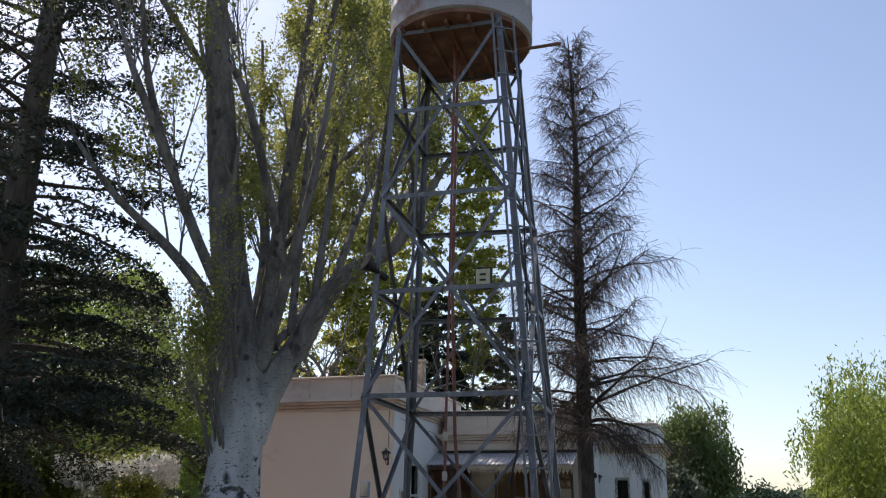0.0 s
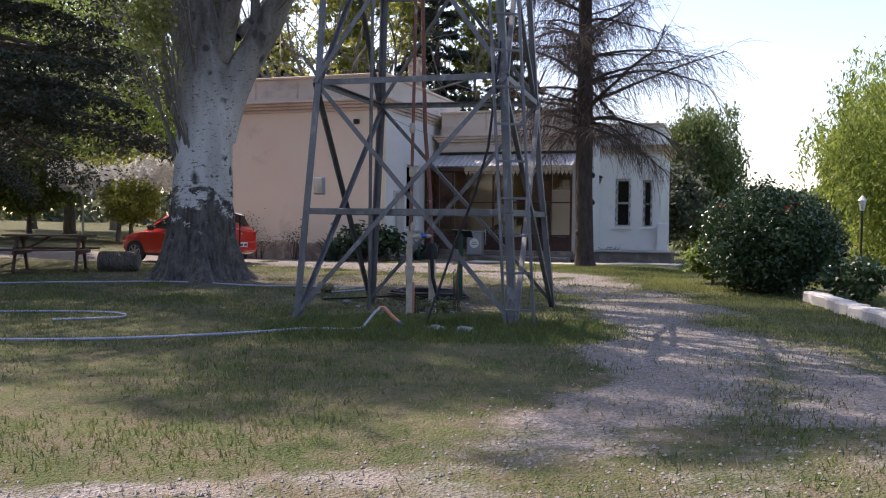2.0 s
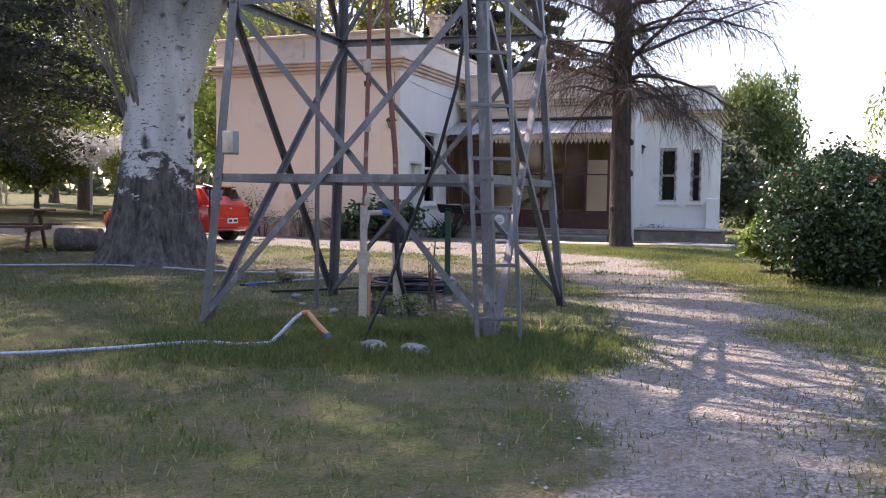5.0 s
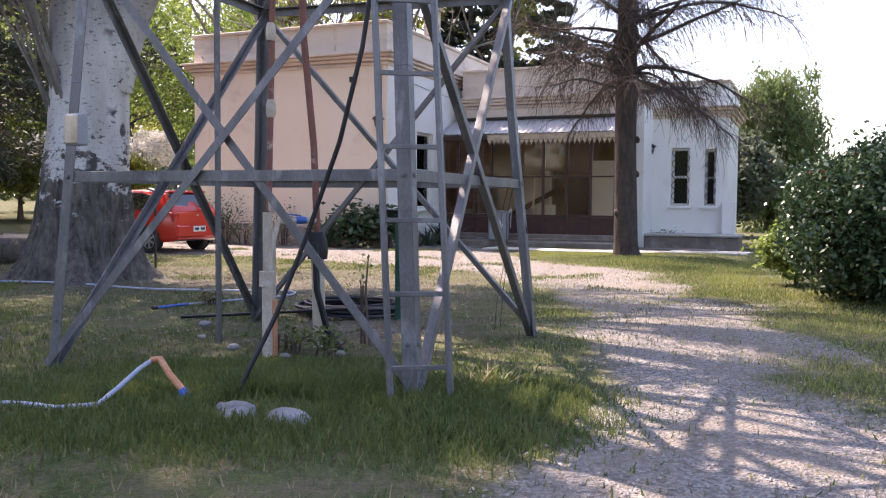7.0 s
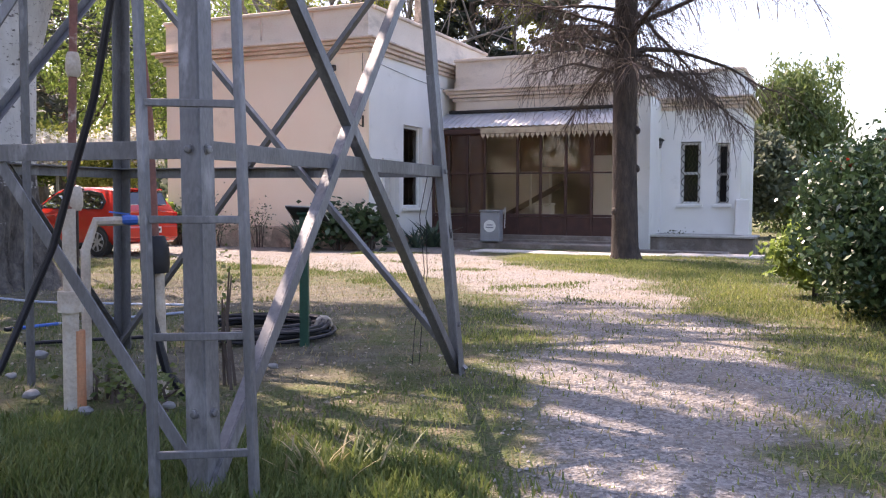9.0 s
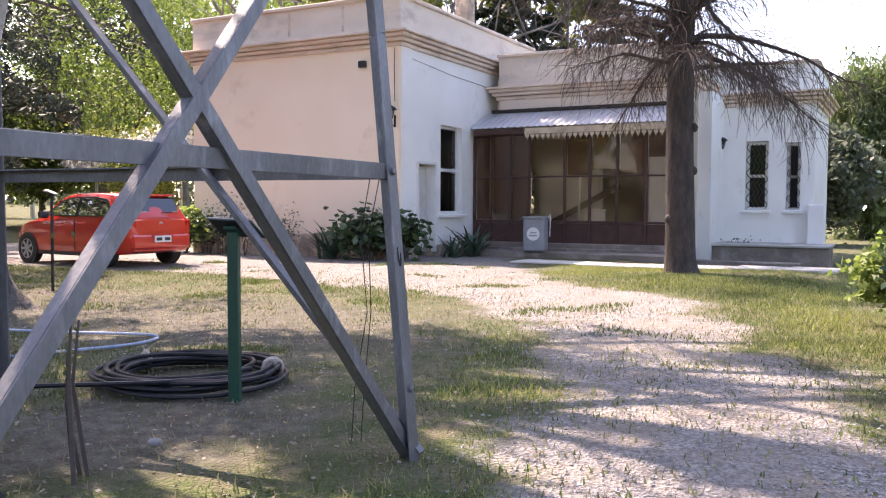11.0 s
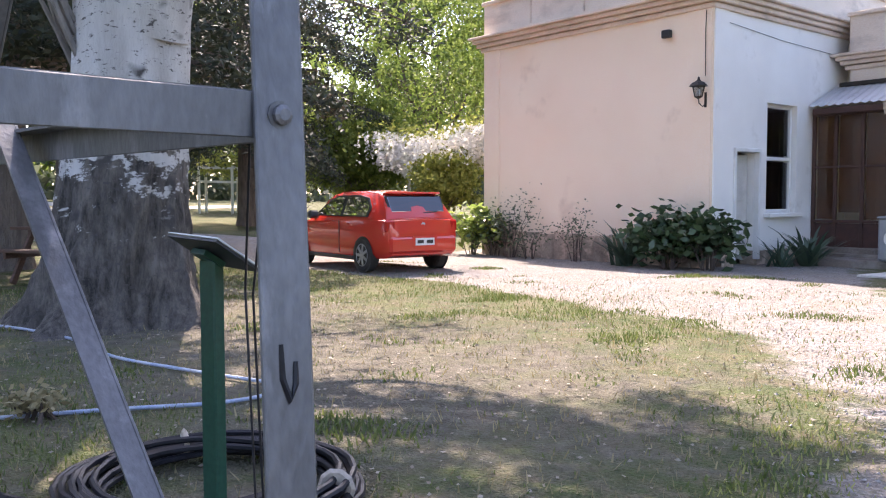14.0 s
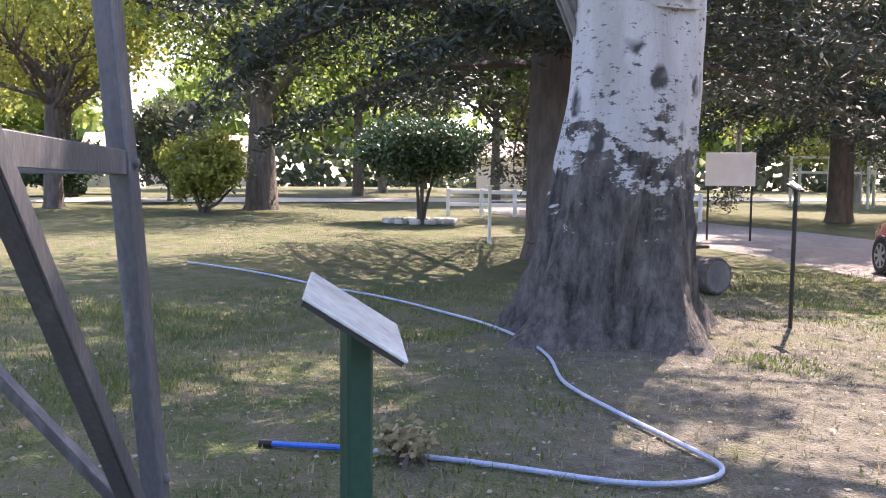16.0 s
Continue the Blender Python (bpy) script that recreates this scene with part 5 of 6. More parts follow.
# ---- trees ----
def grow(rng, mb, p, d, L, r, lvl, P, tips):
    """A branch with its side branches; tips collects places for leaves."""
    n = max(3, int(L / P["seg"]) + 1)
    p, d = Vector(p), Vector(d).normalized()
    pts, dirs = [p.copy()], [d.copy()]
    for i in range(n):
        d = (d + Vector(rng.normal(0, P["wob"], 3)) + Vector((0, 0, P["trop"][lvl]))).normalized()
        p = p + d * (L / n)
        pts.append(p.copy())
        dirs.append(d.copy())
    rad = [r * (1 - (1 - P["taper"]) * i / n) for i in range(n + 1)]
    mb.tube(pts, rad, P["sides"][lvl], cap=False)
    if lvl >= P["last"]:
        tips.extend(pts[1:])
    else:
        for k in range(P["kids"][lvl]):
            t = rng.uniform(P["from"], 1.0)
            i = min(int(t * n), n - 1)
            q = pts[i].lerp(pts[i + 1], t * n - i)
            side = dirs[i].cross(Vector(rng.normal(0, 1, 3))).normalized()
            ang = radians(rng.uniform(*P["angle"]))
            grow(rng, mb, q, dirs[i] * math.cos(ang) + side * math.sin(ang), L * rng.uniform(*P["ratio"]) * (1.15 - 0.5 * t), max(rad[i] * P["thin"], 0.005), lvl + 1, P, tips)


def limb(mb, pts, rad, n=10):
    """A hand-laid limb through points, smoothed."""
    P3 = [Vector(p) for p in pts]
    out, rr = [], []
    for i in range(len(P3) - 1):
        a, b, c, d = P3[max(i - 1, 0)], P3[i], P3[i + 1], P3[min(i + 2, len(P3) - 1)]
        for k in range(4):
            t = k / 4
            out.append(0.5 * ((2 * b) + (c - a) * t + (2 * a - 5 * b + 4 * c - d) * t * t + (3 * b - a - 3 * c + d) * t ** 3))
            rr.append(rad[i] + (rad[i + 1] - rad[i]) * t)
    out.append(P3[-1])
    rr.append(rad[-1])
    mb.tube(out, rr, n, cap=False)
    return out, rr


def big_poplar():
    rng = np.random.default_rng(21)
    tree = thing("poplar_tree", "huge old white poplar with pale scarred bark and sparse young leaves", "tree")
    trunk = Mesher()
    n = 110
    prof = [(-0.15, 1.16), (0.0, 0.98), (0.15, 0.87), (0.35, 0.78), (0.6, 0.715), (0.9, 0.67), (1.3, 0.64), (1.8, 0.61), (2.4, 0.585), (3.0, 0.57), (3.5, 0.585), (4.0, 0.56), (4.5, 0.47), (5.0, 0.34)]
    rings = [(z, float(np.interp(z, [p[0] for p in prof], [p[1] for p in prof]))) for z in np.linspace(-0.15, 5.0, 90)]
    for z, r in rings:
        cx, cy = -4.71 + 0.04 * min(max(z, 0), 3.2), 19.74 + 0.09 * min(max(z, 0), 2.2)
        for j in range(n):
            a = 2 * math.pi * j / n
            c, s_ = math.cos(a), math.sin(a)
            w = 1 + (0.17 * max(0, 1 - z / 0.9)) * math.sin(5 * a + 0.6) + (0.07 * max(0, 1 - z / 1.5)) * math.sin(9 * a) + 0.03 * math.sin(3 * a + z * 1.4)
            rough = min(1.0, max(0.12, (2.3 - z) / 1.2))
            ridge = abs(noise.noise(Vector((c * 5.5, s_ * 5.5, z * 0.9)))) + 0.6 * abs(noise.noise(Vector((c * 12, s_ * 12, z * 2.2 + 5))))
            w += rough * (0.085 - 0.21 * ridge * (1.0 if ridge < 0.5 else 0.8)) + 0.02 * noise.noise(Vector((c * 2.5, s_ * 2.5, z * 1.5)))
            st = 1 + 0.16 * max(0, (z - 2.8) / 2) * abs(c)
            trunk.v.append((cx + r * w * st * c, cy + r * w * s_, z + 0.05))
    for i in range(len(rings) - 1):
        for j in range(n):
            a, b = i * n + j, i * n + (j + 1) % n
            trunk.f.append((a, b, b + n, a + n))
    tr = part("trunk", trunk, M_POPLAR, tree, "white bark over dark cracked base")
    tr.data.polygons.foreach_set("use_smooth", [True] * len(tr.data.polygons))
    limbs = [
        ([(-4.6, 19.95, 3.3), (-4.65, 19.95, 4.7), (-5.05, 20.0, 6.5), (-5.33, 20.0, 8.1), (-5.74, 20.0, 11.1), (-6.15, 20.0, 14.4), (-6.2, 20.1, 18), (-6.0, 20.2, 22)], [0.50, 0.44, 0.43, 0.41, 0.36, 0.28, 0.16, 0.04]),
        ([(-4.4, 19.95, 3.0), (-4.1, 19.95, 3.9), (-3.72, 19.95, 4.6), (-3.3, 19.95, 5.3), (-2.8, 20.0, 6.35), (-2.2, 20.0, 7.0), (-1.25, 20.0, 7.6), (-0.7, 20.1, 8.6), (0.2, 20.2, 10.2)], [0.44, 0.38, 0.31, 0.28, 0.24, 0.21, 0.18, 0.13, 0.06]),
        ([(-4.75, 20.6, 4.0), (-4.55, 20.9, 6.0), (-4.35, 21.2, 9.0), (-4.2, 21.5, 12.5), (-4.0, 21.6, 17.5), (-4.2, 21.4, 22)], [0.40, 0.30, 0.24, 0.16, 0.10, 0.03]),
        ([(-5.15, 20.3, 4.6), (-5.8, 20.2, 6.2), (-6.8, 20.1, 7.4), (-8.3, 20.0, 8.8), (-9.6, 20.0, 10.5)], [0.28, 0.22, 0.17, 0.12, 0.05]),
        ([(-5.3, 20.2, 6.0), (-6.3, 19.4, 8.2), (-7.2, 18.6, 11), (-7.6, 18.2, 14)], [0.2, 0.16, 0.12, 0.05]),
        ([(-4.4, 20.2, 4.6), (-3.8, 19.4, 6.5), (-3.2, 18.8, 9.0), (-2.8, 18.6, 12.5)], [0.24, 0.18, 0.12, 0.05]),
        ([(-3.3, 20.4, 6.2), (-3.05, 20.5, 9.5), (-2.85, 20.6, 13), (-2.7, 20.7, 16.5)], [0.15, 0.11, 0.07, 0.03]),
        ([(-2.1, 20.4, 7.2), (-1.8, 20.6, 10.5), (-1.5, 20.8, 14.5)], [0.12, 0.08, 0.03]),
        ([(-1.1, 20.4, 8.3), (-0.8, 20.7, 11.5), (-0.6, 20.8, 14.5)], [0.10, 0.07, 0.03]),
        ([(-3.8, 20.4, 5.4), (-3.75, 20.7, 9.5), (-3.6, 21, 14), (-3.4, 21.2, 18)], [0.14, 0.11, 0.07, 0.03]),
        # Limbs from here on are added, mostly unseen, to shade lawn and drive.
        ([(-5.8, 20.5, 13.2), (-6.6, 19.8, 15.5), (-7.2, 19.4, 17.6), (-7.4, 19.2, 19.5)], [0.13, 0.10, 0.07, 0.03]),
        ([(-4.2, 21.5, 12.5), (-3.0, 21.2, 15.5), (-2.0, 21.0, 18.0), (-1.6, 20.8, 20.5)], [0.13, 0.10, 0.07, 0.03]),
        ([(-6.0, 19.7, 7.5), (-7.2, 18.4, 10.5), (-7.6, 18.2, 11.5), (-8.0, 18.0, 12.8)], [0.16, 0.13, 0.09, 0.04]),
        ([(-3.8, 19.4, 6.5), (-4.6, 17.8, 10), (-5.2, 17.6, 11.2), (-5.5, 17.4, 12.5)], [0.16, 0.13, 0.09, 0.04]),
        ([(-5.7, 20.4, 11), (-7.6, 19.4, 14), (-9.3, 19.2, 16), (-10.2, 19.2, 17.5)], [0.14, 0.11, 0.08, 0.03]),
        ([(-4.35, 21.2, 9.0), (-3.4, 20.0, 12.5), (-2.6, 18.6, 15.5), (-2.2, 17.8, 18)], [0.14, 0.11, 0.08, 0.03]),
        ([(-4.95, 20.9, 5.0), (-4.9, 22.0, 7.5), (-5.4, 23.0, 11), (-5.8, 23.4, 15)], [0.25, 0.2, 0.14, 0.05]),
        ([(-4.9, 22.0, 7.5), (-4.6, 23.8, 9.5), (-4.4, 25.0, 11.5), (-4.3, 26.0, 13.5)], [0.15, 0.12, 0.09, 0.04]),
        ([(-4.9, 21.8, 7.2), (-4.0, 23.2, 10.5), (-3.3, 23.9, 13.0), (-3.0, 24.2, 15.0)], [0.15, 0.12, 0.08, 0.04]),
        ([(-5.2, 21.0, 6.0), (-5.9, 22.6, 8.0), (-6.4, 24.2, 10.0), (-6.8, 25.4, 12.2)], [0.16, 0.13, 0.10, 0.04]),
        ([(-5.0, 21.0, 5.5), (-5.0, 22.6, 7.0), (-5.3, 23.8, 8.4), (-5.6, 24.6, 9.8)], [0.15, 0.12, 0.09, 0.04]),
        ([(-4.9, 22.0, 7.5), (-3.9, 24.2, 10.0), (-3.1, 26.2, 12.2), (-2.5, 27.6, 14.5)], [0.17, 0.13, 0.09, 0.03]),
        ([(-4.0, 23.6, 10.5), (-2.6, 24.8, 12.5), (-1.4, 25.6, 14.2), (-0.6, 26.2, 16.0)], [0.13, 0.10, 0.07, 0.03]),
        ([(-2.9, 20.4, 6.6), (-2.5, 22.2, 9.2), (-2.1, 23.8, 11.6), (-1.8, 25.0, 14.0)], [0.15, 0.12, 0.08, 0.03]),
        ([(-2.1, 20.4, 7.3), (-1.3, 22.2, 9.6), (-0.7, 23.8, 11.6), (-0.3, 24.8, 13.6)], [0.14, 0.11, 0.08, 0.03]),
        ([(-4.3, 20.9, 5.2), (-3.8, 22.4, 6.6), (-3.6, 23.2, 7.6), (-3.6, 23.6, 8.8)], [0.15, 0.12, 0.09, 0.04]),
    ]
    tw, tips = Mesher(), []
    P = dict(seg=0.5, wob=0.07, trop=[0.10, 0.09, 0.03], taper=0.3, sides=[5, 4, 3], last=2, kids=[5, 5, 0], angle=(14, 38), ratio=(0.42, 0.7), thin=0.5)
    P["from"] = 0.15
    for k, (pts, rad) in enumerate(limbs):
        if k > 1:
            pts = [(x + 0.22, y - 0.4, z) for x, y, z in pts]
            rad = [r * 0.72 for r in rad]
        lm = Mesher()
        out, rr = limb(lm, pts, rad, 12)
        ob = part("limb", lm, M_POPLAR, tree)
        ob.data.polygons.foreach_set("use_smooth", [True] * len(ob.data.polygons))
        m = len(out)
        for k in range(6):
            i = int(rng.uniform(0.35, 0.98) * (m - 1))
            d = (out[min(i + 1, m - 1)] - out[max(i - 1, 0)]).normalized()
            side = d.cross(Vector(rng.normal(0, 1, 3))).normalized()
            dd = d * 0.5 + side * 0.5 + Vector((0, 0, 0.6))
            grow(rng, tw, out[i], dd, rng.uniform(2.0, 3.8), max(rr[i] * 0.28, 0.02), 0, P, tips)
    PS = dict(P, kids=[5, 4, 0], trop=[0.16, 0.12, 0.05])
    for k in range(20):
        a = rng.uniform(3.2, 5.0) if k < 14 else rng.uniform(1.5, 3.2)
        z = rng.uniform(2.3, 4.4)
        st = Vector((-4.6 + 0.54 * math.cos(a), 19.92 + 0.53 * math.sin(a), z))
        grow(rng, tw, st, (math.cos(a) * 0.62, math.sin(a) * 0.62, 1.4), rng.uniform(1.8, 3.2), 0.032, 0, PS, tips)
    part("branchwork", tw, M_PALEBARK, tree, "fine upright grey branches")["kind"] = "stuff"
    t = np.array([tuple(p) for p in tips])
    # leaves gather on upright plumes with gaps between, so that the shade falls in streaks
    keep = np.array([noise.noise(Vector((x * 0.9, y * 0.9, z * 0.16))) for x, y, z in t])
    # extra rear leaves are added to deepen the shade on the drive
    back = (t[:, 1] > 21.0) & (t[:, 0] > -9.5) & (t[:, 2] < 16)
    full, thin, rear = t[keep > 0.2], t[keep <= 0.2], t[back & (keep > 0.1)]
    c = np.concatenate([full[rng.integers(0, len(full), 30000)], thin[rng.integers(0, len(thin), 3500)], rear[rng.integers(0, len(rear), 19000)]])
    c = c + rng.normal(0, 0.10, c.shape) * np.array((1, 1, 2.2))
    quads("leaves", leaf_quads(rng, c, 0.09, 0.07), L_POPLAR, tree, "small pale green young leaves")
    hi = full[full[:, 2] > 12.5]
    c = hi[rng.integers(0, len(hi), 6000)] + rng.normal(0, 0.13, (6000, 3)) * np.array((1, 1, 2.2))
    quads("upper_leaves", leaf_quads(rng, c, 0.12, 0.095), L_POPLAR, tree)


big_poplar()


def bare_conifer():
    """The leafless conifer before the verandah."""
    rng = np.random.default_rng(33)
    tree = thing("bare_conifer", "tall leafless conifer with drooping brown twigs", "tree")
    tk = Mesher()
    pts = [(4.58, 27.72, -0.1), (4.55, 27.72, 0.25), (4.53, 27.72, 1.2), (4.5, 27.72, 2.6), (4.5, 27.72, 5), (4.47, 27.72, 9), (4.5, 27.72, 14), (4.35, 27.72, 18.2)]
    out, rr = limb(tk, pts, [0.38, 0.29, 0.27, 0.255, 0.24, 0.18, 0.09, 0.012], 14)
    part("trunk", tk, M_LARCH, tree, "dark fissured trunk", True)
    for z, a in ((1.9, 0.2), (2.7, -0.3), (1.0, 2.6)):
        part("knot", Mesher().lathe([(0.09, 0), (0.08, 0.06), (0.03, 0.09)], 8, (4.52 + 0.22 * math.cos(a), 27.72 - 0.22 * abs(math.sin(a)), z), (math.cos(a), -abs(math.sin(a)), 0.3)), M_LARCH, tree)
    tw = Mesher()
    for k in range(150):
        z = 3.8 + 14.0 * (k / 150) ** 1.05 + rng.uniform(-0.15, 0.15)
        L = 4.4 * (1 - (z - 3.0) / 15.8) ** 0.85 * rng.uniform(0.35, 1.12) + 0.25
        a = k * 2.4 + rng.uniform(-0.4, 0.4)
        d = Vector((math.cos(a), math.sin(a), rng.uniform(0.05, 0.62) + 0.015 * z))
        p = Vector((4.5, 27.72, z))
        n = 8
        path = [p.copy()]
        for i in range(n):
            d = (d + Vector(rng.normal(0, 0.11, 3)) + Vector((0, 0, (-0.11 + 0.007 * z) if i < 6 else 0.05))).normalized()
            p = p + d * (L / n)
            path.append(p.copy())
        r0 = 0.012 + 0.012 * L
        part("branch", Mesher().tube(path, [r0 * (1 - 0.85 * i / n) for i in range(n + 1)], 5, cap=False), M_LARCH, tree)
        for i in range(1, n + 1):
            m = int(4 + L * 2.6)
            for j in range(m):
                t = rng.random()
                q = path[i - 1].lerp(path[i], t)
                s = 1 if rng.random() < 0.5 else -1
                hd = (path[i] - path[i - 1]).normalized()
                sd = hd.cross(Vector((0, 0, 1))) * s
                v = (hd * rng.uniform(0.1, 0.9) + sd * rng.uniform(0.05, 0.7) + Vector((0, 0, rng.uniform(-1.3, 0.35)))).normalized()
                l = rng.uniform(0.3, 1.0) * (0.5 + L / 6)
                e1 = q + v * l * 0.5
                e2 = e1 + (v + Vector((rng.normal(0, 0.2), rng.normal(0, 0.2), -0.45))).normalized() * l * 0.5
                e4 = e2 + (v * 0.6 + Vector((rng.normal(0, 0.3), rng.normal(0, 0.3), -0.5))).normalized() * l * 0.35
                tw.tube([q, e1, e2, e4], [0.0075, 0.006, 0.0045, 0.003], 3, cap=False)
                if rng.random() < 0.8:
                    e3 = e1 + (v + Vector(rng.normal(0, 0.6, 3)) + Vector((0, 0, -0.4))).normalized() * l * 0.4
                    tw.tube([e1, e3], [0.006, 0.004], 3, cap=False)
    part("twigwork", tw, M_TWIG, tree, "fine hanging brown twigs")["kind"] = "stuff"


bare_conifer()


def conifer(x, y, h, spread_, low, mat, label, seed, n_br, per, leaf, droop=0.25, name="conifer", trunk_r=0.4, crowd=1.1, lop=0.0, thin=0.0):
    """A needle tree: whorled boughs hung with sprays."""
    rng = np.random.default_rng(seed)
    z0 = ground_z(x, y)
    tree = thing(name, label, "tree")
    part("trunk", Mesher().tube([(x, y, z0 - 0.2), (x, y, z0 + 0.4), (x + 0.1, y, z0 + h * 0.5), (x, y, z0 + h)], [trunk_r * 1.3, trunk_r, trunk_r * 0.65, 0.02], 12, cap=False), M_BARK, tree, "dark trunk", True)
    cs = []
    for k in range(n_br):
        f = (k + rng.random()) / n_br
        z = z0 + low + (h - low) * f ** crowd
        L = spread_ * (1 - f ** crowd) ** 0.75 * rng.uniform(0.65, 1.15) + 0.3
        a = k * 2.399 + rng.uniform(-0.5, 0.5)
        L *= 1 - lop * max(0.0, math.cos(a + 0.4))
        d = Vector((math.cos(a), math.sin(a), rng.uniform(0.0, 0.35)))
        p = Vector((x, y, z))
        path = [p.copy()]
        for i in range(7):
            d = (d + Vector(rng.normal(0, 0.07, 3)) + Vector((0, 0, -droop * 0.35))).normalized()
            p = p + d * (L / 7)
            path.append(p.copy())
        part("bough", Mesher().tube(path, [max(0.015 * L * (1 - i / 8), 0.006) for i in range(8)], 4, cap=False), M_BARK, tree)
        m = int(per * (0.4 + L / spread_) * (1 - thin * min(1, f * 1.6)))
        t = rng.uniform(0.15, 1.0, m) ** 0.7 * 7
        i = np.minimum(t.astype(int), 6)
        pa = np.array([tuple(q) for q in path])
        base_ = pa[i] + (pa[i + 1] - pa[i]) * (t - i)[:, None]
        side = np.array((-math.sin(a), math.cos(a), 0))
        w = (L * 0.24) * (1.1 - t / 8)
        base_ = base_ + side[None] * (rng.normal(0, 1, m) * w)[:, None]
        base_[:, 2] -= np.abs(rng.normal(0, 0.5, m)) * droop * 1.6 * (0.5 + L / 8)
        cs.append(base_)
    c = np.concatenate(cs)
    quads("foliage", leaf_quads(rng, c, leaf, leaf * 0.34, droop=droop, flat=0.5), mat, tree, "hanging needle sprays")
    return tree


conifer(-12.0, 22.75, 31, 8.2, 3.4, L_DARK, "large dark cedar with broad drooping boughs", 41, 165, 900, 0.18, 0.2, "cedar_tree", 0.52, crowd=1.35, lop=0.42, thin=0.42)
conifer(-21.5, 38.3, 20, 5.6, 3.2, L_DARK, "blue-grey spruce with hanging boughs", 43, 120, 900, 0.17, 0.36, "spruce_tree", 0.42)
conifer(-26.0, 34.5, 19, 5.5, 4.5, L_CEDAR, "grey-green cedar by the white fence", 45, 55, 150, 0.36, 0.3, "cedar_tree", 0.45)
for k, (x, y, h, s) in enumerate(((-5.0, 49, 13.2, 3.2), (-0.4, 48, 14.6, 3.4), (3.6, 49, 12.8, 3.0), (-9.5, 51, 12, 3.2))):
    conifer(x, y, h, s, 2.0, L_DARK if k % 2 else L_CEDAR, "dark cypress behind the house", 50 + k, 60, 220, 0.42, 0.18, "cypress_tree", 0.3)


def broadleaf(name, x, y, h, r, trunk_h, mat, label, seed, clumps, per, leaf, trunk_r=0.25, squash=1.0, hang=0.0, bark=None, twist=0.35, stems=1):
    """A leafy tree: trunk, limbs, and a crown of many small clumps with gaps."""
    rng = np.random.default_rng(seed)
    z0 = ground_z(x, y)
    tree = thing(name, label, "tree")
    bark = bark or M_BARK
    br, tips = Mesher(), []
    top = z0 + trunk_h
    for s in range(stems):
        ox, oy = (rng.normal(0, 0.18, 2) if stems > 1 else (0, 0))
        part("trunk", Mesher().tube([(x + ox * 0.3, y + oy * 0.3, z0 - 0.15), (x + ox * 0.5, y + oy * 0.5, z0 + 0.2), (x + ox, y + oy, z0 + trunk_h * 0.6), (x + ox * 2.2, y + oy * 2.2, top + 0.15 * h)], [trunk_r * 1.35, trunk_r, trunk_r * 0.8, trunk_r * 0.45], 10, cap=False), bark, tree, "", True)
    P = dict(seg=0.8, wob=0.12, trop=[0.05, 0.0], taper=0.35, sides=[5, 3], last=1, kids=[4, 0], angle=(25, 60), ratio=(0.4, 0.7), thin=0.5)
    P["from"] = 0.3
    for k in range(14):
        a = rng.uniform(0, 6.28)
        grow(rng, br, (x, y, top + rng.uniform(-0.1, 0.3) * h * 0.3), (math.cos(a) * 0.8, math.sin(a) * 0.8, rng.uniform(0.3, 1.3)), max(r, h * 0.35) * rng.uniform(0.6, 0.95), trunk_r * 0.35, 0, P, tips)
    part("limbwork", br, bark, tree)["kind"] = "stuff"
    cz = (top + z0 + h) / 2 + (0.06 * h if hang == 0 else 0)
    hz = (z0 + h - top) / 2 * 1.05
    v = rng.normal(size=(clumps, 3))
    v /= np.linalg.norm(v, axis=1)[:, None]
    rad = rng.uniform(0.25, 1.0, clumps) ** 0.45
    lump = np.array([1 + twist * noise.noise(Vector(tuple(q * 2.2 + seed))) + 0.5 * twist * noise.noise(Vector(tuple(q * 5 + seed))) for q in v])
    c = v * (rad * lump)[:, None] * np.array((r, r, hz))[None] + np.array((x, y, cz))
    m = clumps * per
    idx = rng.integers(0, clumps, m)
    sp = 0.16 * r * rng.uniform(0.5, 1.2, (m, 1))
    p = c[idx] + rng.normal(0, 1, (m, 3)) * sp * np.array((1, 1, 0.7))
    if hang:
        p[:, 2] -= np.abs(rng.normal(0, 1, m)) * hang * h * 0.3
        p[:, :2] = c[idx][:, :2] + (p[:, :2] - c[idx][:, :2]) * 0.55
    p[:, 2] = np.maximum(p[:, 2], z0 + 0.05)
    quads("crown", leaf_quads(rng, p, leaf, leaf * (0.3 if hang else 0.62), droop=0.8 * (hang > 0)), mat, tree, "uneven leafy crown")
    return tree


# behind the house and to the left
broadleaf("lombardy_poplar", -4.6, 46, 33, 1.9, 4, L_LOMB, "tall narrow yellow-green poplar behind the house", 61, 420, 60, 0.26, 0.35, bark=M_PALEBARK)
broadleaf("lombardy_poplar", -1.8, 52, 30, 1.7, 4, L_LOMB, "tall narrow yellow-green poplar behind the house", 62, 300, 50, 0.28, 0.35, bark=M_PALEBARK)
broadleaf("lombardy_poplar", 1.9, 50, 27, 1.5, 4, L_LOMB, "tall narrow yellow-green poplar behind the house", 63, 300, 50, 0.28, 0.3, bark=M_PALEBARK)
broadleaf("lombardy_poplar", -7.6, 44, 30, 1.8, 4, L_POPLAR, "sparse narrow poplar coming into leaf", 64, 260, 34, 0.26, 0.3, bark=M_PALEBARK)
broadleaf("leafy_tree", -20.5, 49, 14.5, 6.0, 2.6, L_BRIGHT, "large bright green leafy tree beyond the car", 65, 300, 90, 0.17, 0.35)
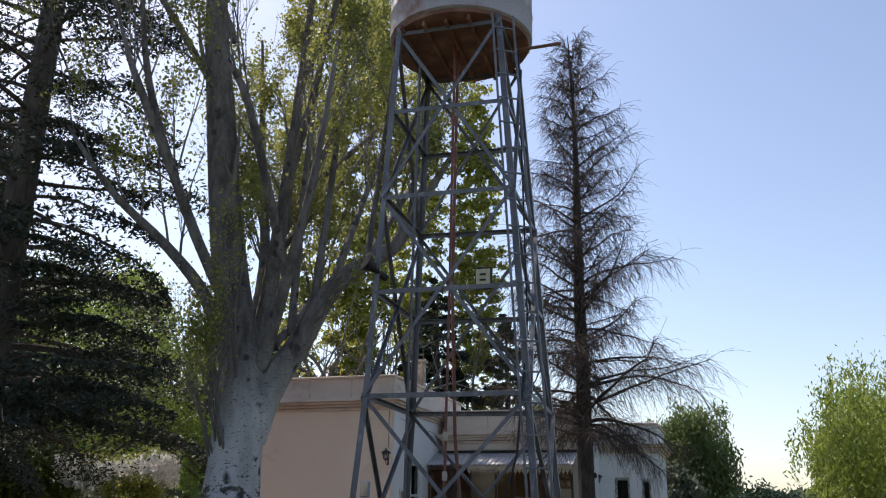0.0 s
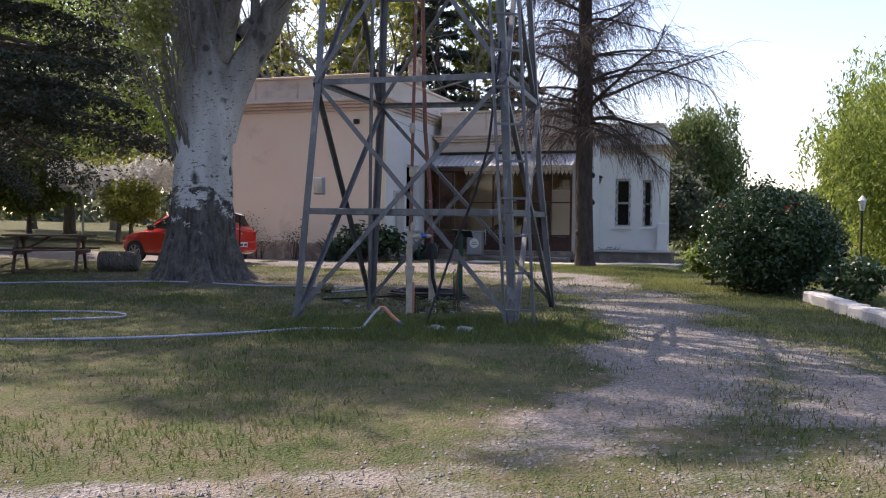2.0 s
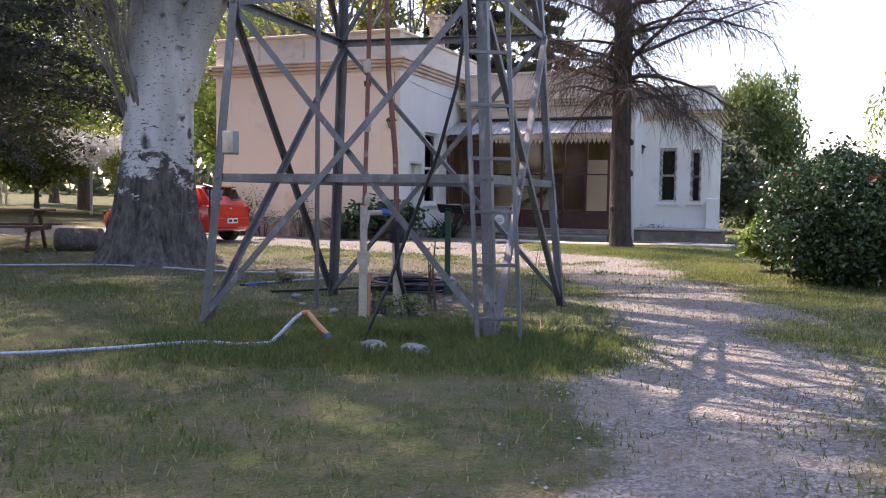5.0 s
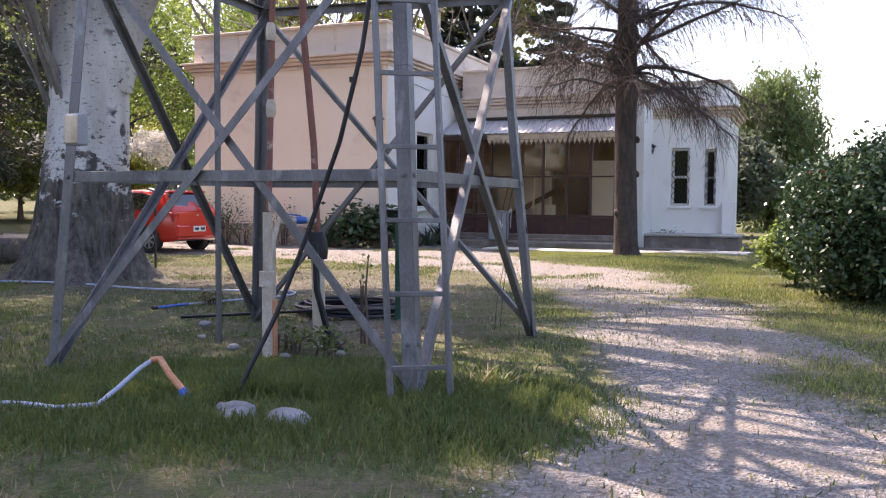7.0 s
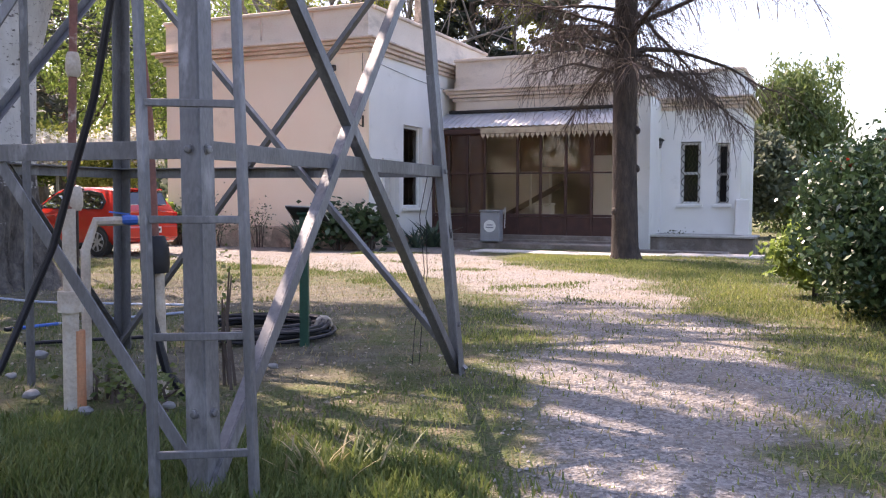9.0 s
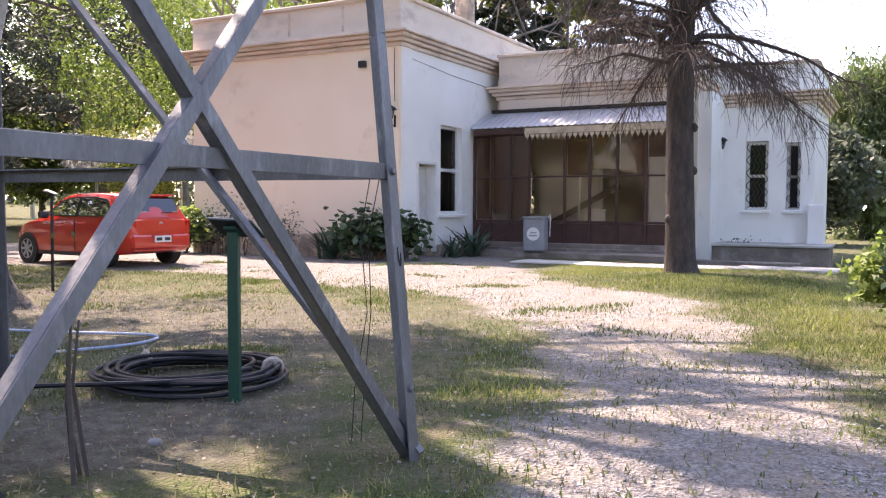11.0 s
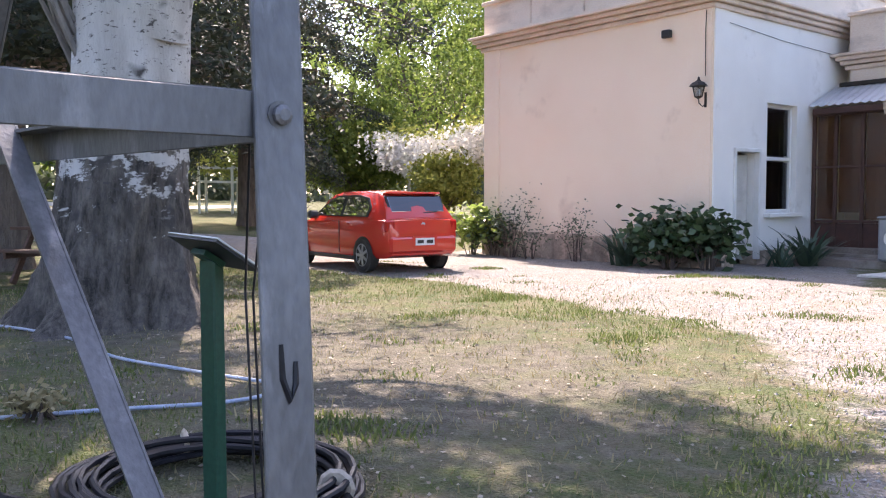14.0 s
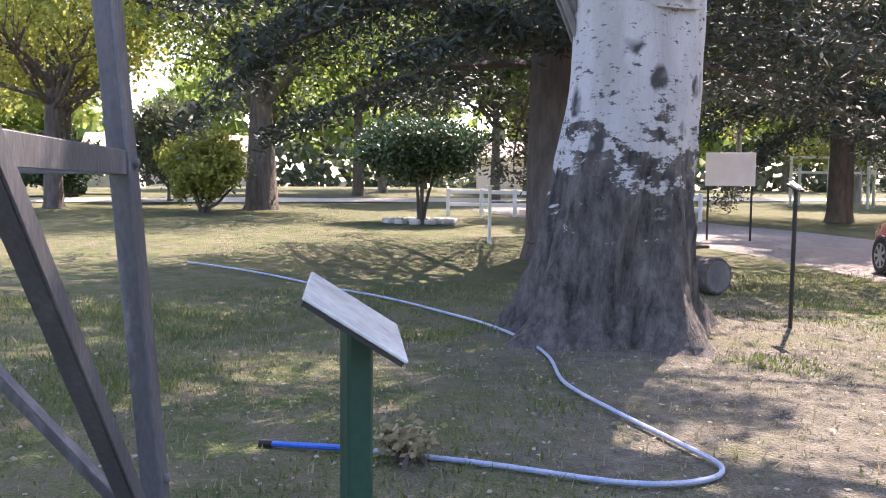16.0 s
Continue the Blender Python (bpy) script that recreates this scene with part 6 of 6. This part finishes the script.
broadleaf("leafy_tree", -13.5, 54, 12.5, 5.0, 2.6, L_BRIGHT, "bright green leafy tree behind the house", 66, 260, 90, 0.18, 0.3)
broadleaf("round_shrub", -20.0, 43.5, 5.0, 2.5, 0.9, L_BRIGHT, "rounded bright green shrub beyond the lawn", 67, 260, 60, 0.20, 0.14)
broadleaf("round_shrub", -14.2, 41.3, 2.7, 1.25, 0.9, L_LOMB, "yellow-green shrub under the white blossom", 68, 200, 50, 0.15, 0.12)


def wisteria():
    rng = np.random.default_rng(70)
    t = thing("wisteria", "wisteria trained over a frame, thick with white hanging blossom", "climber")
    x, y = -15.4, 42.8
    z0 = ground_z(x, y)
    part("trunk", Mesher().tube([(x, y, z0 - 0.1), (x + 0.1, y, z0 + 1.2), (x, y, z0 + 2.6)], [0.12, 0.1, 0.08], 8), M_PALEBARK, t)
    for dx in (-1.8, 1.9):
        part("frame_post", Mesher().box((x + dx, y + 0.3, z0 + 1.4), (0.09, 0.09, 2.8)), M_WPAINT, t)
    c = np.stack([x + rng.uniform(-2.3, 2.6, 1100), y + rng.normal(-0.3, 0.8, 1100), z0 + 3.3 + 0.5 * rng.random(1100)], 1)
    c[:, 2] += 0.22 * np.sin(c[:, 0] * 1.3)
    q = np.repeat(c, 16, 0)
    q[:, 2] -= rng.random(len(q)) ** 1.2 * 1.15
    q[:, :2] += rng.normal(0, 0.05, (len(q), 2))
    quads("blossom", leaf_quads(rng, q, 0.14, 0.10), L_WIST, t, "white drooping flower clusters")
    q = c[rng.integers(0, 1100, 1600)] + rng.normal(0, 0.2, (1600, 3)) + np.array((0, 0, 0.2))
    quads("leaves", leaf_quads(rng, q, 0.16, 0.08), L_LOMB, t)


wisteria()

# right-hand side
broadleaf("willow_tree", 16.4, 58, 9.4, 3.0, 2.0, L_WILLOW_SHADE, "green weeping willow behind the wing", 71, 320, 90, 0.34, 0.35, hang=0.5)
broadleaf("leafy_tree", 12.2, 50, 4.4, 2.2, 0.8, L_CEDAR, "grey-green bushy tree beside the wing", 72, 220, 60, 0.26, 0.2)
broadleaf("willow_tree", 19.6, 41, 8.4, 2.5, 1.6, L_WILLOW, "weeping willow with yellow-green hanging shoots", 73, 300, 100, 0.26, 0.3, hang=0.5)
broadleaf("willow_tree", 16.8, 30.5, 7.0, 3.7, 0.7, L_WILLOW, "broad yellow-green willow by the side lawn", 74, 480, 110, 0.20, 0.3, hang=0.28)
broadleaf("willow_tree", 23.5, 38, 9.0, 4.2, 1.2, L_BRIGHT, "bright green willow by the side lawn", 75, 320, 90, 0.26, 0.3, hang=0.3)


def glossy_shrub():
    rng = np.random.default_rng(80)
    x, y = 6.65, 18.3
    t = thing("camellia_shrub", "dense dark glossy shrub with a few red flowers", "shrub")
    st = Mesher()
    for k in range(14):
        a = rng.uniform(0, 6.28)
        e = Vector((x + 0.9 * math.cos(a), y + 0.9 * math.sin(a), rng.uniform(0.9, 1.5)))
        st.tube([(x + 0.25 * math.cos(a), y + 0.25 * math.sin(a), -0.05), (x + 0.5 * math.cos(a), y + 0.5 * math.sin(a), 0.7), e], [0.03, 0.022, 0.008], 5, cap=False)
    part("stemwork", st, M_BARK, t)["kind"] = "stuff"
    n = 620
    v = rng.normal(size=(n, 3))
    v /= np.linalg.norm(v, axis=1)[:, None]
    lump = np.array([1 + 0.3 * noise.noise(Vector(tuple(q * 2.6))) for q in v])
    c = v * (rng.uniform(0.5, 1.0, n) ** 0.4 * lump)[:, None] * np.array((1.14, 1.14, 0.88))[None] + np.array((x, y, 0.97))
    idx = rng.integers(0, n, 46000)
    p = c[idx] + rng.normal(0, 0.12, (46000, 3))
    p = p[p[:, 2] > 0.04]
    quads("leaves", leaf_quads(rng, p, 0.078, 0.042), L_SHRUB, t, "dark glossy leaves")
    f = c[(c[:, 2] > 1.35)][:14] + rng.normal(0, 0.1, (min(14, int((c[:, 2] > 1.35).sum())), 3))
    quads("flowers", leaf_quads(rng, np.repeat(f, 6, 0) + rng.normal(0, 0.025, (len(f) * 6, 3)), 0.07, 0.06), L_FLOWER, t)


glossy_shrub()
broadleaf("low_shrub", 6.2, 20.4, 0.85, 0.55, 0.1, L_BRIGHT, "low light green shrub beside the dark one", 81, 90, 50, 0.09, 0.03)
broadleaf("low_shrub", 7.5, 16.6, 0.7, 0.55, 0.1, L_SHRUB, "low leafy shrub by the kerb stones", 82, 60, 40, 0.09, 0.03)
for k in range(9):
    a = Vector((6.75, 16.6, 0)).lerp(Vector((5.95, 11.0, 0)), (k + 0.5) / 9)
    rr = random.Random(k)
    s = part("kerb_stone", Mesher().box((0, 0, 0.07), (0.24, 0.60, 0.20), ch=0.03), M_CONC)
    s.matrix_basis = pose(a.x + rr.uniform(-.02, .02), a.y, 0, rr.uniform(-2, 2), rr.uniform(-2, 2), 8 + rr.uniform(-3, 3))
    tagged(s, "whitewashed kerb stone edging the side lawn", "kerb", "kerb stones")
gl = thing("garden_lamp", "slim dark garden lamp post with a lantern head", "lamp post", pose(11.6, 25.2, ground_z(11.6, 25.2)))
part("pole", Mesher().tube([(0, 0, 0), (0, 0, 1.7)], 0.03, 8), M_IRON, gl)
part("foot", Mesher().lathe([(0.22, -0.05), (0.2, 0.04), (0.06, 0.08)], 12), M_STEP, gl)
part("lantern", Mesher().lathe([(0.06, 1.68), (0.1, 1.92), (0.12, 1.95), (0.02, 2.08)], 8), M_PLATE, gl)


# plants against the house
def strap_plant(x, y, n, length, mat, label, seed, width=0.03, z=None):
    rng = np.random.default_rng(seed)
    t = thing("strap_plant", label, "plant")
    z = ground_z(x, y) if z is None else z
    mb = Mesher()
    for k in range(n):
        a = rng.uniform(0, 6.28)
        o = rng.uniform(0.25, 0.9)
        d = Vector((math.cos(a) * o, math.sin(a) * o, 1)).normalized()
        p = Vector((x + rng.normal(0, 0.1), y + rng.normal(0, 0.1), z - 0.02))
        L = length * rng.uniform(0.6, 1.1)
        s = Vector((-math.sin(a), math.cos(a), 0))
        k0 = len(mb.v)
        for i in range(5):
            w = width * (1 - (i / 4) ** 2 * 0.95)
            mb.v += [tuple(p - s * w), tuple(p + s * w)]
            d = (d + Vector((math.cos(a) * 0.14, math.sin(a) * 0.14, -0.12 * i * 0.5))).normalized()
            p = p + d * (L / 4)
        for i in range(4):
            q = k0 + i * 2
            mb.f.append((q, q + 1, q + 3, q + 2))
    part("leaves", mb, mat, t)
    return t


def leafy_plant(x, y, r, h, mat, label, seed, leaf, n, stems=10):
    rng = np.random.default_rng(seed)
    z = ground_z(x, y)
    t = thing("leafy_plant", label, "plant")
    st = Mesher()
    tops = []
    for k in range(stems):
        a, o = rng.uniform(0, 6.28), rng.uniform(0.2, 1)
        e = Vector((x + r * o * math.cos(a), y + r * 0.7 * o * math.sin(a), z + h * rng.uniform(0.5, 1)))
        st.tube([(x + 0.1 * math.cos(a), y + 0.1 * math.sin(a), z - 0.03), ((x + e.x) / 2, (y + e.y) / 2, z + 0.6 * (e.z - z)), tuple(e)], [0.014, 0.011, 0.006], 4, cap=False)
        tops.append(tuple(e))
    part("stemwork", st, M_TWIG, t)["kind"] = "stuff"
    n = int(n * 1.9)
    c = np.array(tops)[rng.integers(0, stems, n)] + rng.normal(0, 1, (n, 3)) * np.array((r * 0.28, r * 0.2, h * 0.2))
    c[:, 2] = np.maximum(c[:, 2], z + 0.04)
    quads("leaves", leaf_quads(rng, c, leaf * 0.8, leaf * 0.45, flat=0.5), mat, t)
    return t


def by_wall(a, v):
    q = HOUSE @ Vector((a, v, 0))
    return q.x, q.y


leafy_plant(*by_wall(-0.5, -0.7), 0.75, 0.95, L_SHRUB, "spreading dark plant with large lobed leaves at the wall foot", 90, 0.26, 420, 24)
leafy_plant(*by_wall(0.3, -0.55), 0.65, 0.85, L_SHRUB, "spreading dark plant with large lobed leaves at the house corner", 91, 0.26, 320, 20)
strap_plant(*by_wall(-1.65, -0.62), 56, 1.2, L_AGAPE, "dark strap-leaved lily clump against the wall", 92, 0.045)
strap_plant(*by_wall(0.75, 2.5), 60, 1.1, L_AGAPE, "agave-like clump beside the side window", 93, 0.055)
strap_plant(*by_wall(0.65, 1.6), 30, 0.8, L_AGAPE, "agave-like clump beside the door", 94, 0.035)
leafy_plant(*by_wall(-3.2, -0.4), 0.45, 1.0, L_CEDAR, "thin leggy rose bush against the wall", 95, 0.09, 120, 9)
leafy_plant(*by_wall(-5.3, -0.45), 0.55, 1.25, L_CEDAR, "thin leggy rose bush against the wall", 96, 0.09, 170, 11)
leafy_plant(*by_wall(-4.6, -0.5), 0.5, 0.7, L_CEDAR, "low straggling rose at the wall foot", 97, 0.09, 120, 9)
leafy_plant(*by_wall(-6.7, -0.5), 0.75, 0.95, L_BRIGHT, "bright green large-leaved shrub at the house corner", 98, 0.24, 360, 18)
leafy_plant(*by_wall(-6.0, -0.3), 0.6, 0.9, L_SHRUB, "dark rounded bush by the house wall", 99, 0.14, 420, 14)
leafy_plant(*by_wall(6.7, 7.2), 0.5, 0.6, L_CEDAR, "small grey-green weeds on the terrace", 100, 0.10, 130, 9)
leafy_plant(*by_wall(8.0, 7.2), 0.4, 0.3, L_CEDAR, "small weeds on the terrace", 101, 0.08, 60, 6)

leafy_plant(0.66, 14.45, 0.12, 0.8, L_GRASS, "tall thin green weed between the tower pipes", 102, 0.06, 22, 4)
leafy_plant(0.12, 13.95, 0.26, 0.24, L_GRASS, "low green weeds at the foot of the pipes", 103, 0.06, 90, 9)
leafy_plant(0.5, 13.75, 0.28, 0.22, L_GRASS, "low green weeds at the foot of the pipes", 104, 0.06, 90, 9)
leafy_plant(-1.55, 16.9, 0.18, 0.16, L_DRY, "straw-coloured weed tuft over the blue hose", 105, 0.07, 120, 9)
strap_plant(1.72, 12.72, 26, 0.26, L_DRY, "long dry grass tuft round the ladder foot", 106, 0.007)
strap_plant(1.95, 12.85, 40, 0.28, L_GRASS, "long green grass tuft round the ladder foot", 107, 0.007)

# ---- lawn to the left, seen at the end of the walk ----
broadleaf("topiary_tree", -22.4, 23.4, 2.75, 1.7, 1.35, L_SHRUB, "small round-headed evergreen on several thin stems", 110, 320, 150, 0.11, 0.06, stems=4, twist=0.12)
ring = Mesher()
for k in range(14):
    a = 2 * math.pi * k / 14
    ring.box((-22.4 + 1.0 * math.cos(a), 23.4 + 1.0 * math.sin(a), ground_z(-22.4, 23.4) + 0.05), (0.3, 0.3, 0.16), Matrix.Rotation(a, 3, "Z"), 0.04)
tagged(part("stone_ring", ring, M_CONC), "ring of pale stones round the small tree", "edging", kind="stuff")
broadleaf("low_shrub", -27.8, 17.4, 2.4, 1.25, 0.5, L_LOMB, "yellow-green rounded shrub on the lawn", 111, 200, 60, 0.16, 0.07, stems=4)
broadleaf("leafy_tree", -30.6, 19.7, 15, 6.0, 3.8, L_BRIGHT, "large bright green tree with a thick dark trunk", 112, 380, 90, 0.19, 0.62)
broadleaf("leafy_tree", -31, 12.5, 13, 4.6, 3.6, L_LOMB, "yellow-green tree at the lawn edge", 113, 300, 80, 0.18, 0.35)
broadleaf("leafy_tree", -42, 12, 12, 4.6, 4.0, L_LOMB, "yellow-green tree beyond the track", 114, 260, 90, 0.26, 0.4)
broadleaf("leafy_tree", -46, 27, 15, 5.5, 5.0, L_BRIGHT, "green tree beyond the track", 115, 320, 90, 0.26, 0.35)
broadleaf("low_shrub", -42, 11.5, 2.6, 2.0, 0.3, L_SHRUB, "dark hedge bush by the track", 116, 140, 50, 0.2, 0.06)
broadleaf("low_shrub", -37, 16.5, 4.2, 1.8, 0.6, L_CEDAR, "grey-green tall bush by the track", 117, 160, 50, 0.22, 0.08)


def track_strip():
    mb = Mesher()
    for k in range(25):
        t = k / 24
        y = -10 + 75 * t
        x0 = -35.5 - 0.12 * (y - 15)
        for dx in (0, -5.0):
            mb.v.append((x0 + dx, y, ground_z(x0 + dx, y) + 0.04))
    for k in range(24):
        a = k * 2
        mb.f.append((a, a + 2, a + 3, a + 1))
    tagged(part("track", mb, material("dusty_track", (0.52, 0.47, 0.40), (0.44, 0.39, 0.33), 1.2, 0.95, 0.3, 30, stain=(0.36, 0.31, 0.26), stain_scale=0.8)), "pale dusty track beyond the lawn", "road", kind="structure")


track_strip()


def rail_fence(a, b, n, h=0.95):
    f = thing("rail_fence", "low white-painted two-rail fence", "fence")
    a, b = Vector(a), Vector(b)
    for k in range(n + 1):
        p = a.lerp(b, k / n)
        z = ground_z(p.x, p.y)
        part("post", Mesher().box((p.x, p.y, z + h / 2 - 0.05), (0.11, 0.11, h + 0.1), ch=0.01), M_WPAINT, f)
    for fz in (0.42, 0.88):
        for k in range(n):
            p, q = a.lerp(b, k / n), a.lerp(b, (k + 1) / n)
            part("rail", Mesher().beam((p.x, p.y, ground_z(p.x, p.y) + h * fz), (q.x, q.y, ground_z(q.x, q.y) + h * fz), 0.05, 0.13, ch=0.008), M_WPAINT, f)


rail_fence((-26.2, 25.6, 0), (-24.8, 28.8, 0), 3)
rail_fence((-24.6, 29.2, 0), (-22.0, 33.0, 0), 3)
mk = thing("marker_post", "slim white post on the lawn", "post", pose(-15.3, 22.8, ground_z(-15.3, 22.8)))
part("shaft", Mesher().box((0, 0, 0.6), (0.065, 0.065, 1.3), ch=0.01), M_WPAINT, mk)
part("cap", Mesher().box((0, 0, 1.26), (0.14, 0.14, 0.04), ch=0.01), M_WPAINT, mk)
bd = thing("notice_board", "blank white board on two legs", "sign", pose(-15.2, 29.0, ground_z(-15.2, 29.0), 0, 0, 55))
part("panel", Mesher().box((0, 0, 1.72), (1.15, 0.03, 0.80), ch=0.006), M_WPAINT, bd)
for x in (-0.5, 0.5):
    part("leg", Mesher().box((x, 0.03, 0.85), (0.05, 0.05, 1.75)), M_IRON, bd)

def pergola():
    t = thing("pergola", "white-painted garden pergola grown with climbers", "pergola")
    a, b = Vector((-33.5, 46.5, 0)), Vector((-26.5, 52.0, 0))
    d = (b - a).normalized()
    s = Vector((-d.y, d.x, 0)) * 2.2
    for k in range(6):
        for o in (0, 1):
            p = a.lerp(b, k / 5) + s * o
            z = ground_z(p.x, p.y)
            part("post", Mesher().box((p.x, p.y, z + 1.25), (0.11, 0.11, 2.6)), M_WPAINT, t)
    for o in (0, 1):
        for fz in (1.75, 2.5):
            p, q = a + s * o, b + s * o
            part("beam", Mesher().beam((p.x, p.y, ground_z(p.x, p.y) + fz), (q.x, q.y, ground_z(q.x, q.y) + fz), 0.07, 0.12), M_WPAINT, t)
    for k in range(11):
        p = a.lerp(b, k / 10)
        q = p + s
        part("rafter", Mesher().beam((p.x, p.y, ground_z(p.x, p.y) + 2.6), (q.x, q.y, ground_z(q.x, q.y) + 2.6), 0.06, 0.1), M_WPAINT, t)
    for k in (2, 3):
        p = a.lerp(b, k / 5 + 0.03)
        lat = Mesher()
        for i in range(6):
            lat.box((p.x + d.x * i * 0.16, p.y + d.y * i * 0.16, ground_z(p.x, p.y) + 2.3), (0.03, 0.03, 0.7))
            lat.beam((p.x, p.y, ground_z(p.x, p.y) + 2.0 + i * 0.12), (p.x + d.x * 0.8, p.y + d.y * 0.8, ground_z(p.x, p.y) + 2.0 + i * 0.12), 0.03, 0.03)
        part("trellis", lat, M_WPAINT, t)
    rng = np.random.default_rng(120)
    c = np.array([tuple(a.lerp(b, rng.random()) + s * rng.random()) for _ in range(160)])
    c[:, 2] = [ground_z(x, y) + rng.uniform(2.4, 3.1) for x, y in c[:, :2]]
    p = c[rng.integers(0, 160, 6000)] + rng.normal(0, 0.25, (6000, 3))
    quads("climber", leaf_quads(rng, p, 0.18, 0.1), L_LOMB, t, "yellow-green climber on top")


pergola()


def far_van(m):
    t = thing("white_van", "small white people carrier parked beyond the track", "car", m)
    pr = [(-2.0, .35), (-2.0, 1.0), (-1.85, 1.62), (-1.6, 1.72), (0.4, 1.72), (1.1, 1.12), (1.9, .95), (2.05, .7), (2.05, .35)]
    mb = Mesher()
    for s in (-.82, .82):
        mb.v += [(x, s * (1 - 0.12 * max(0, z - 1.0)), z) for x, z in pr]
    n = len(pr)
    mb.f = [tuple(range(n)), tuple(range(2 * n - 1, n - 1, -1))] + [(j, j + n, (j + 1) % n + n, (j + 1) % n) for j in range(n)]
    part("body", mb, M_WPAINT, t)
    for s in (-1, 1):
        for x0, x1 in ((-1.75, -.75), (-.68, .25), (.3, .9)):
            part("window", Mesher().box(((x0 + x1) / 2, s * .79, 1.32), (x1 - x0 - .04, .04, .44 if x1 < .5 else .3), ch=.02), M_CARDARK, t)
        for x in (-1.3, 1.3):
            part("wheel", Mesher().lathe([(.2, -.1), (.31, -.08), (.31, .08), (.2, .1)], 18, (x, s * .76, .31), (0, s, 0)), M_TYRE, t)
    return t


far_van(pose(-46.5, 13.3, ground_z(-46.5, 13.3), 0, 0, 75))


def far_house(x, y, rz):
    h = thing("far_house", "low pale pink house beyond the park trees", "house", pose(x, y, ground_z(x, y), 0, 0, rz))
    part("wall", Mesher().box((0, 0, 1.3), (14, 6, 3.0)), M_PEACH, h)
    part("roof", Mesher().add([(-7.4, -3.4, 2.8), (7.4, -3.4, 2.8), (7.4, 3.4, 2.8), (-7.4, 3.4, 2.8), (-7.4, 0, 4.4), (7.4, 0, 4.4)], [(0, 1, 5, 4), (2, 3, 4, 5), (0, 4, 3), (1, 2, 5), (0, 3, 2, 1)]), M_BASE, h)
    for k in range(4):
        w = part("window", Mesher().box((-5 + k * 3.2, -3.02, 1.5), (1.0, 0.06, 1.2)), M_DARK, h)
        part("frame", Mesher().box((-5 + k * 3.2, -3.04, 0.86), (1.2, 0.1, 0.08)), M_WPAINT, w)


far_house(-72, 52, 62)
far_house(-76, 18, 85)


def park_trees():
    """Slim trunks and high crowns scattered through the park."""
    rng = np.random.default_rng(130)
    spots = [(-40, 33), (-47, 38), (-36, 41), (-52, 30), (-44, 47), (-55, 44), (-60, 24), (-38, 55), (-28, 60), (-50, 56), (-62, 36), (-24, 64), (-16, 66), (-56, 6), (-48, 2), (-38, 1), (-30, 36)]
    for k, (x, y) in enumerate(spots):
        h = rng.uniform(13, 19)
        broadleaf("park_tree", x, y, h, rng.uniform(3.2, 4.6), rng.uniform(3.5, 5.5), (L_BRIGHT, L_LOMB, L_CEDAR, L_WILLOW)[k % 4], "tall park tree on a slim dark trunk", 140 + k, 190, 80, 0.30, rng.uniform(0.22, 0.4), bark=(M_BARK, M_PALEBARK)[k % 2])


park_trees()


def far_woods():
    """Closing belt of woodland all round, thinner to the right."""
    rng = np.random.default_rng(170)
    mb, cs = Mesher(), []
    for k in range(150):
        a = radians(rng.uniform(0, 360))
        d = rng.uniform(75, 120)
        x, y = d * math.sin(a), 15 + d * math.cos(a)
        right = x > 12 and y > 10
        h = rng.uniform(4, 7) if right else rng.uniform(12, 20)
        z0 = ground_z(x, y)
        mb.tube([(x, y, z0 - 0.3), (x, y, z0 + h * 0.7)], [0.3, 0.12], 5, cap=False)
        n = 420
        v = rng.normal(size=(n, 3))
        v /= np.linalg.norm(v, axis=1)[:, None]
        c = v * (rng.random(n) ** 0.5)[:, None] * np.array((h * 0.36, h * 0.36, h * 0.42)) + np.array((x, y, z0 + h * 0.56))
        c += rng.normal(0, 0.35, (n, 3))
        cs.append(c)
    wood = thing("woodland", "far belt of mixed green woodland", "trees", kind="stuff")
    part("trunks", mb, M_BARK, wood)
    c = np.concatenate(cs)
    quads("canopy", leaf_quads(rng, c, 1.5, 1.0), L_BRIGHT, wood)
    # undergrowth that closes the view below the crowns
    n = 26000
    a = np.radians(rng.uniform(0, 360, n))
    d = rng.uniform(88, 112, n)
    p = np.stack([d * np.sin(a), 15 + d * np.cos(a), np.zeros(n)], 1)
    p[:, 2] = np.array([ground_z(x, y) for x, y in p[:, :2]]) + rng.random(n) ** 1.3 * 5.5
    quads("undergrowth", leaf_quads(rng, p, 1.3, 0.9), L_CEDAR, wood)


far_woods()
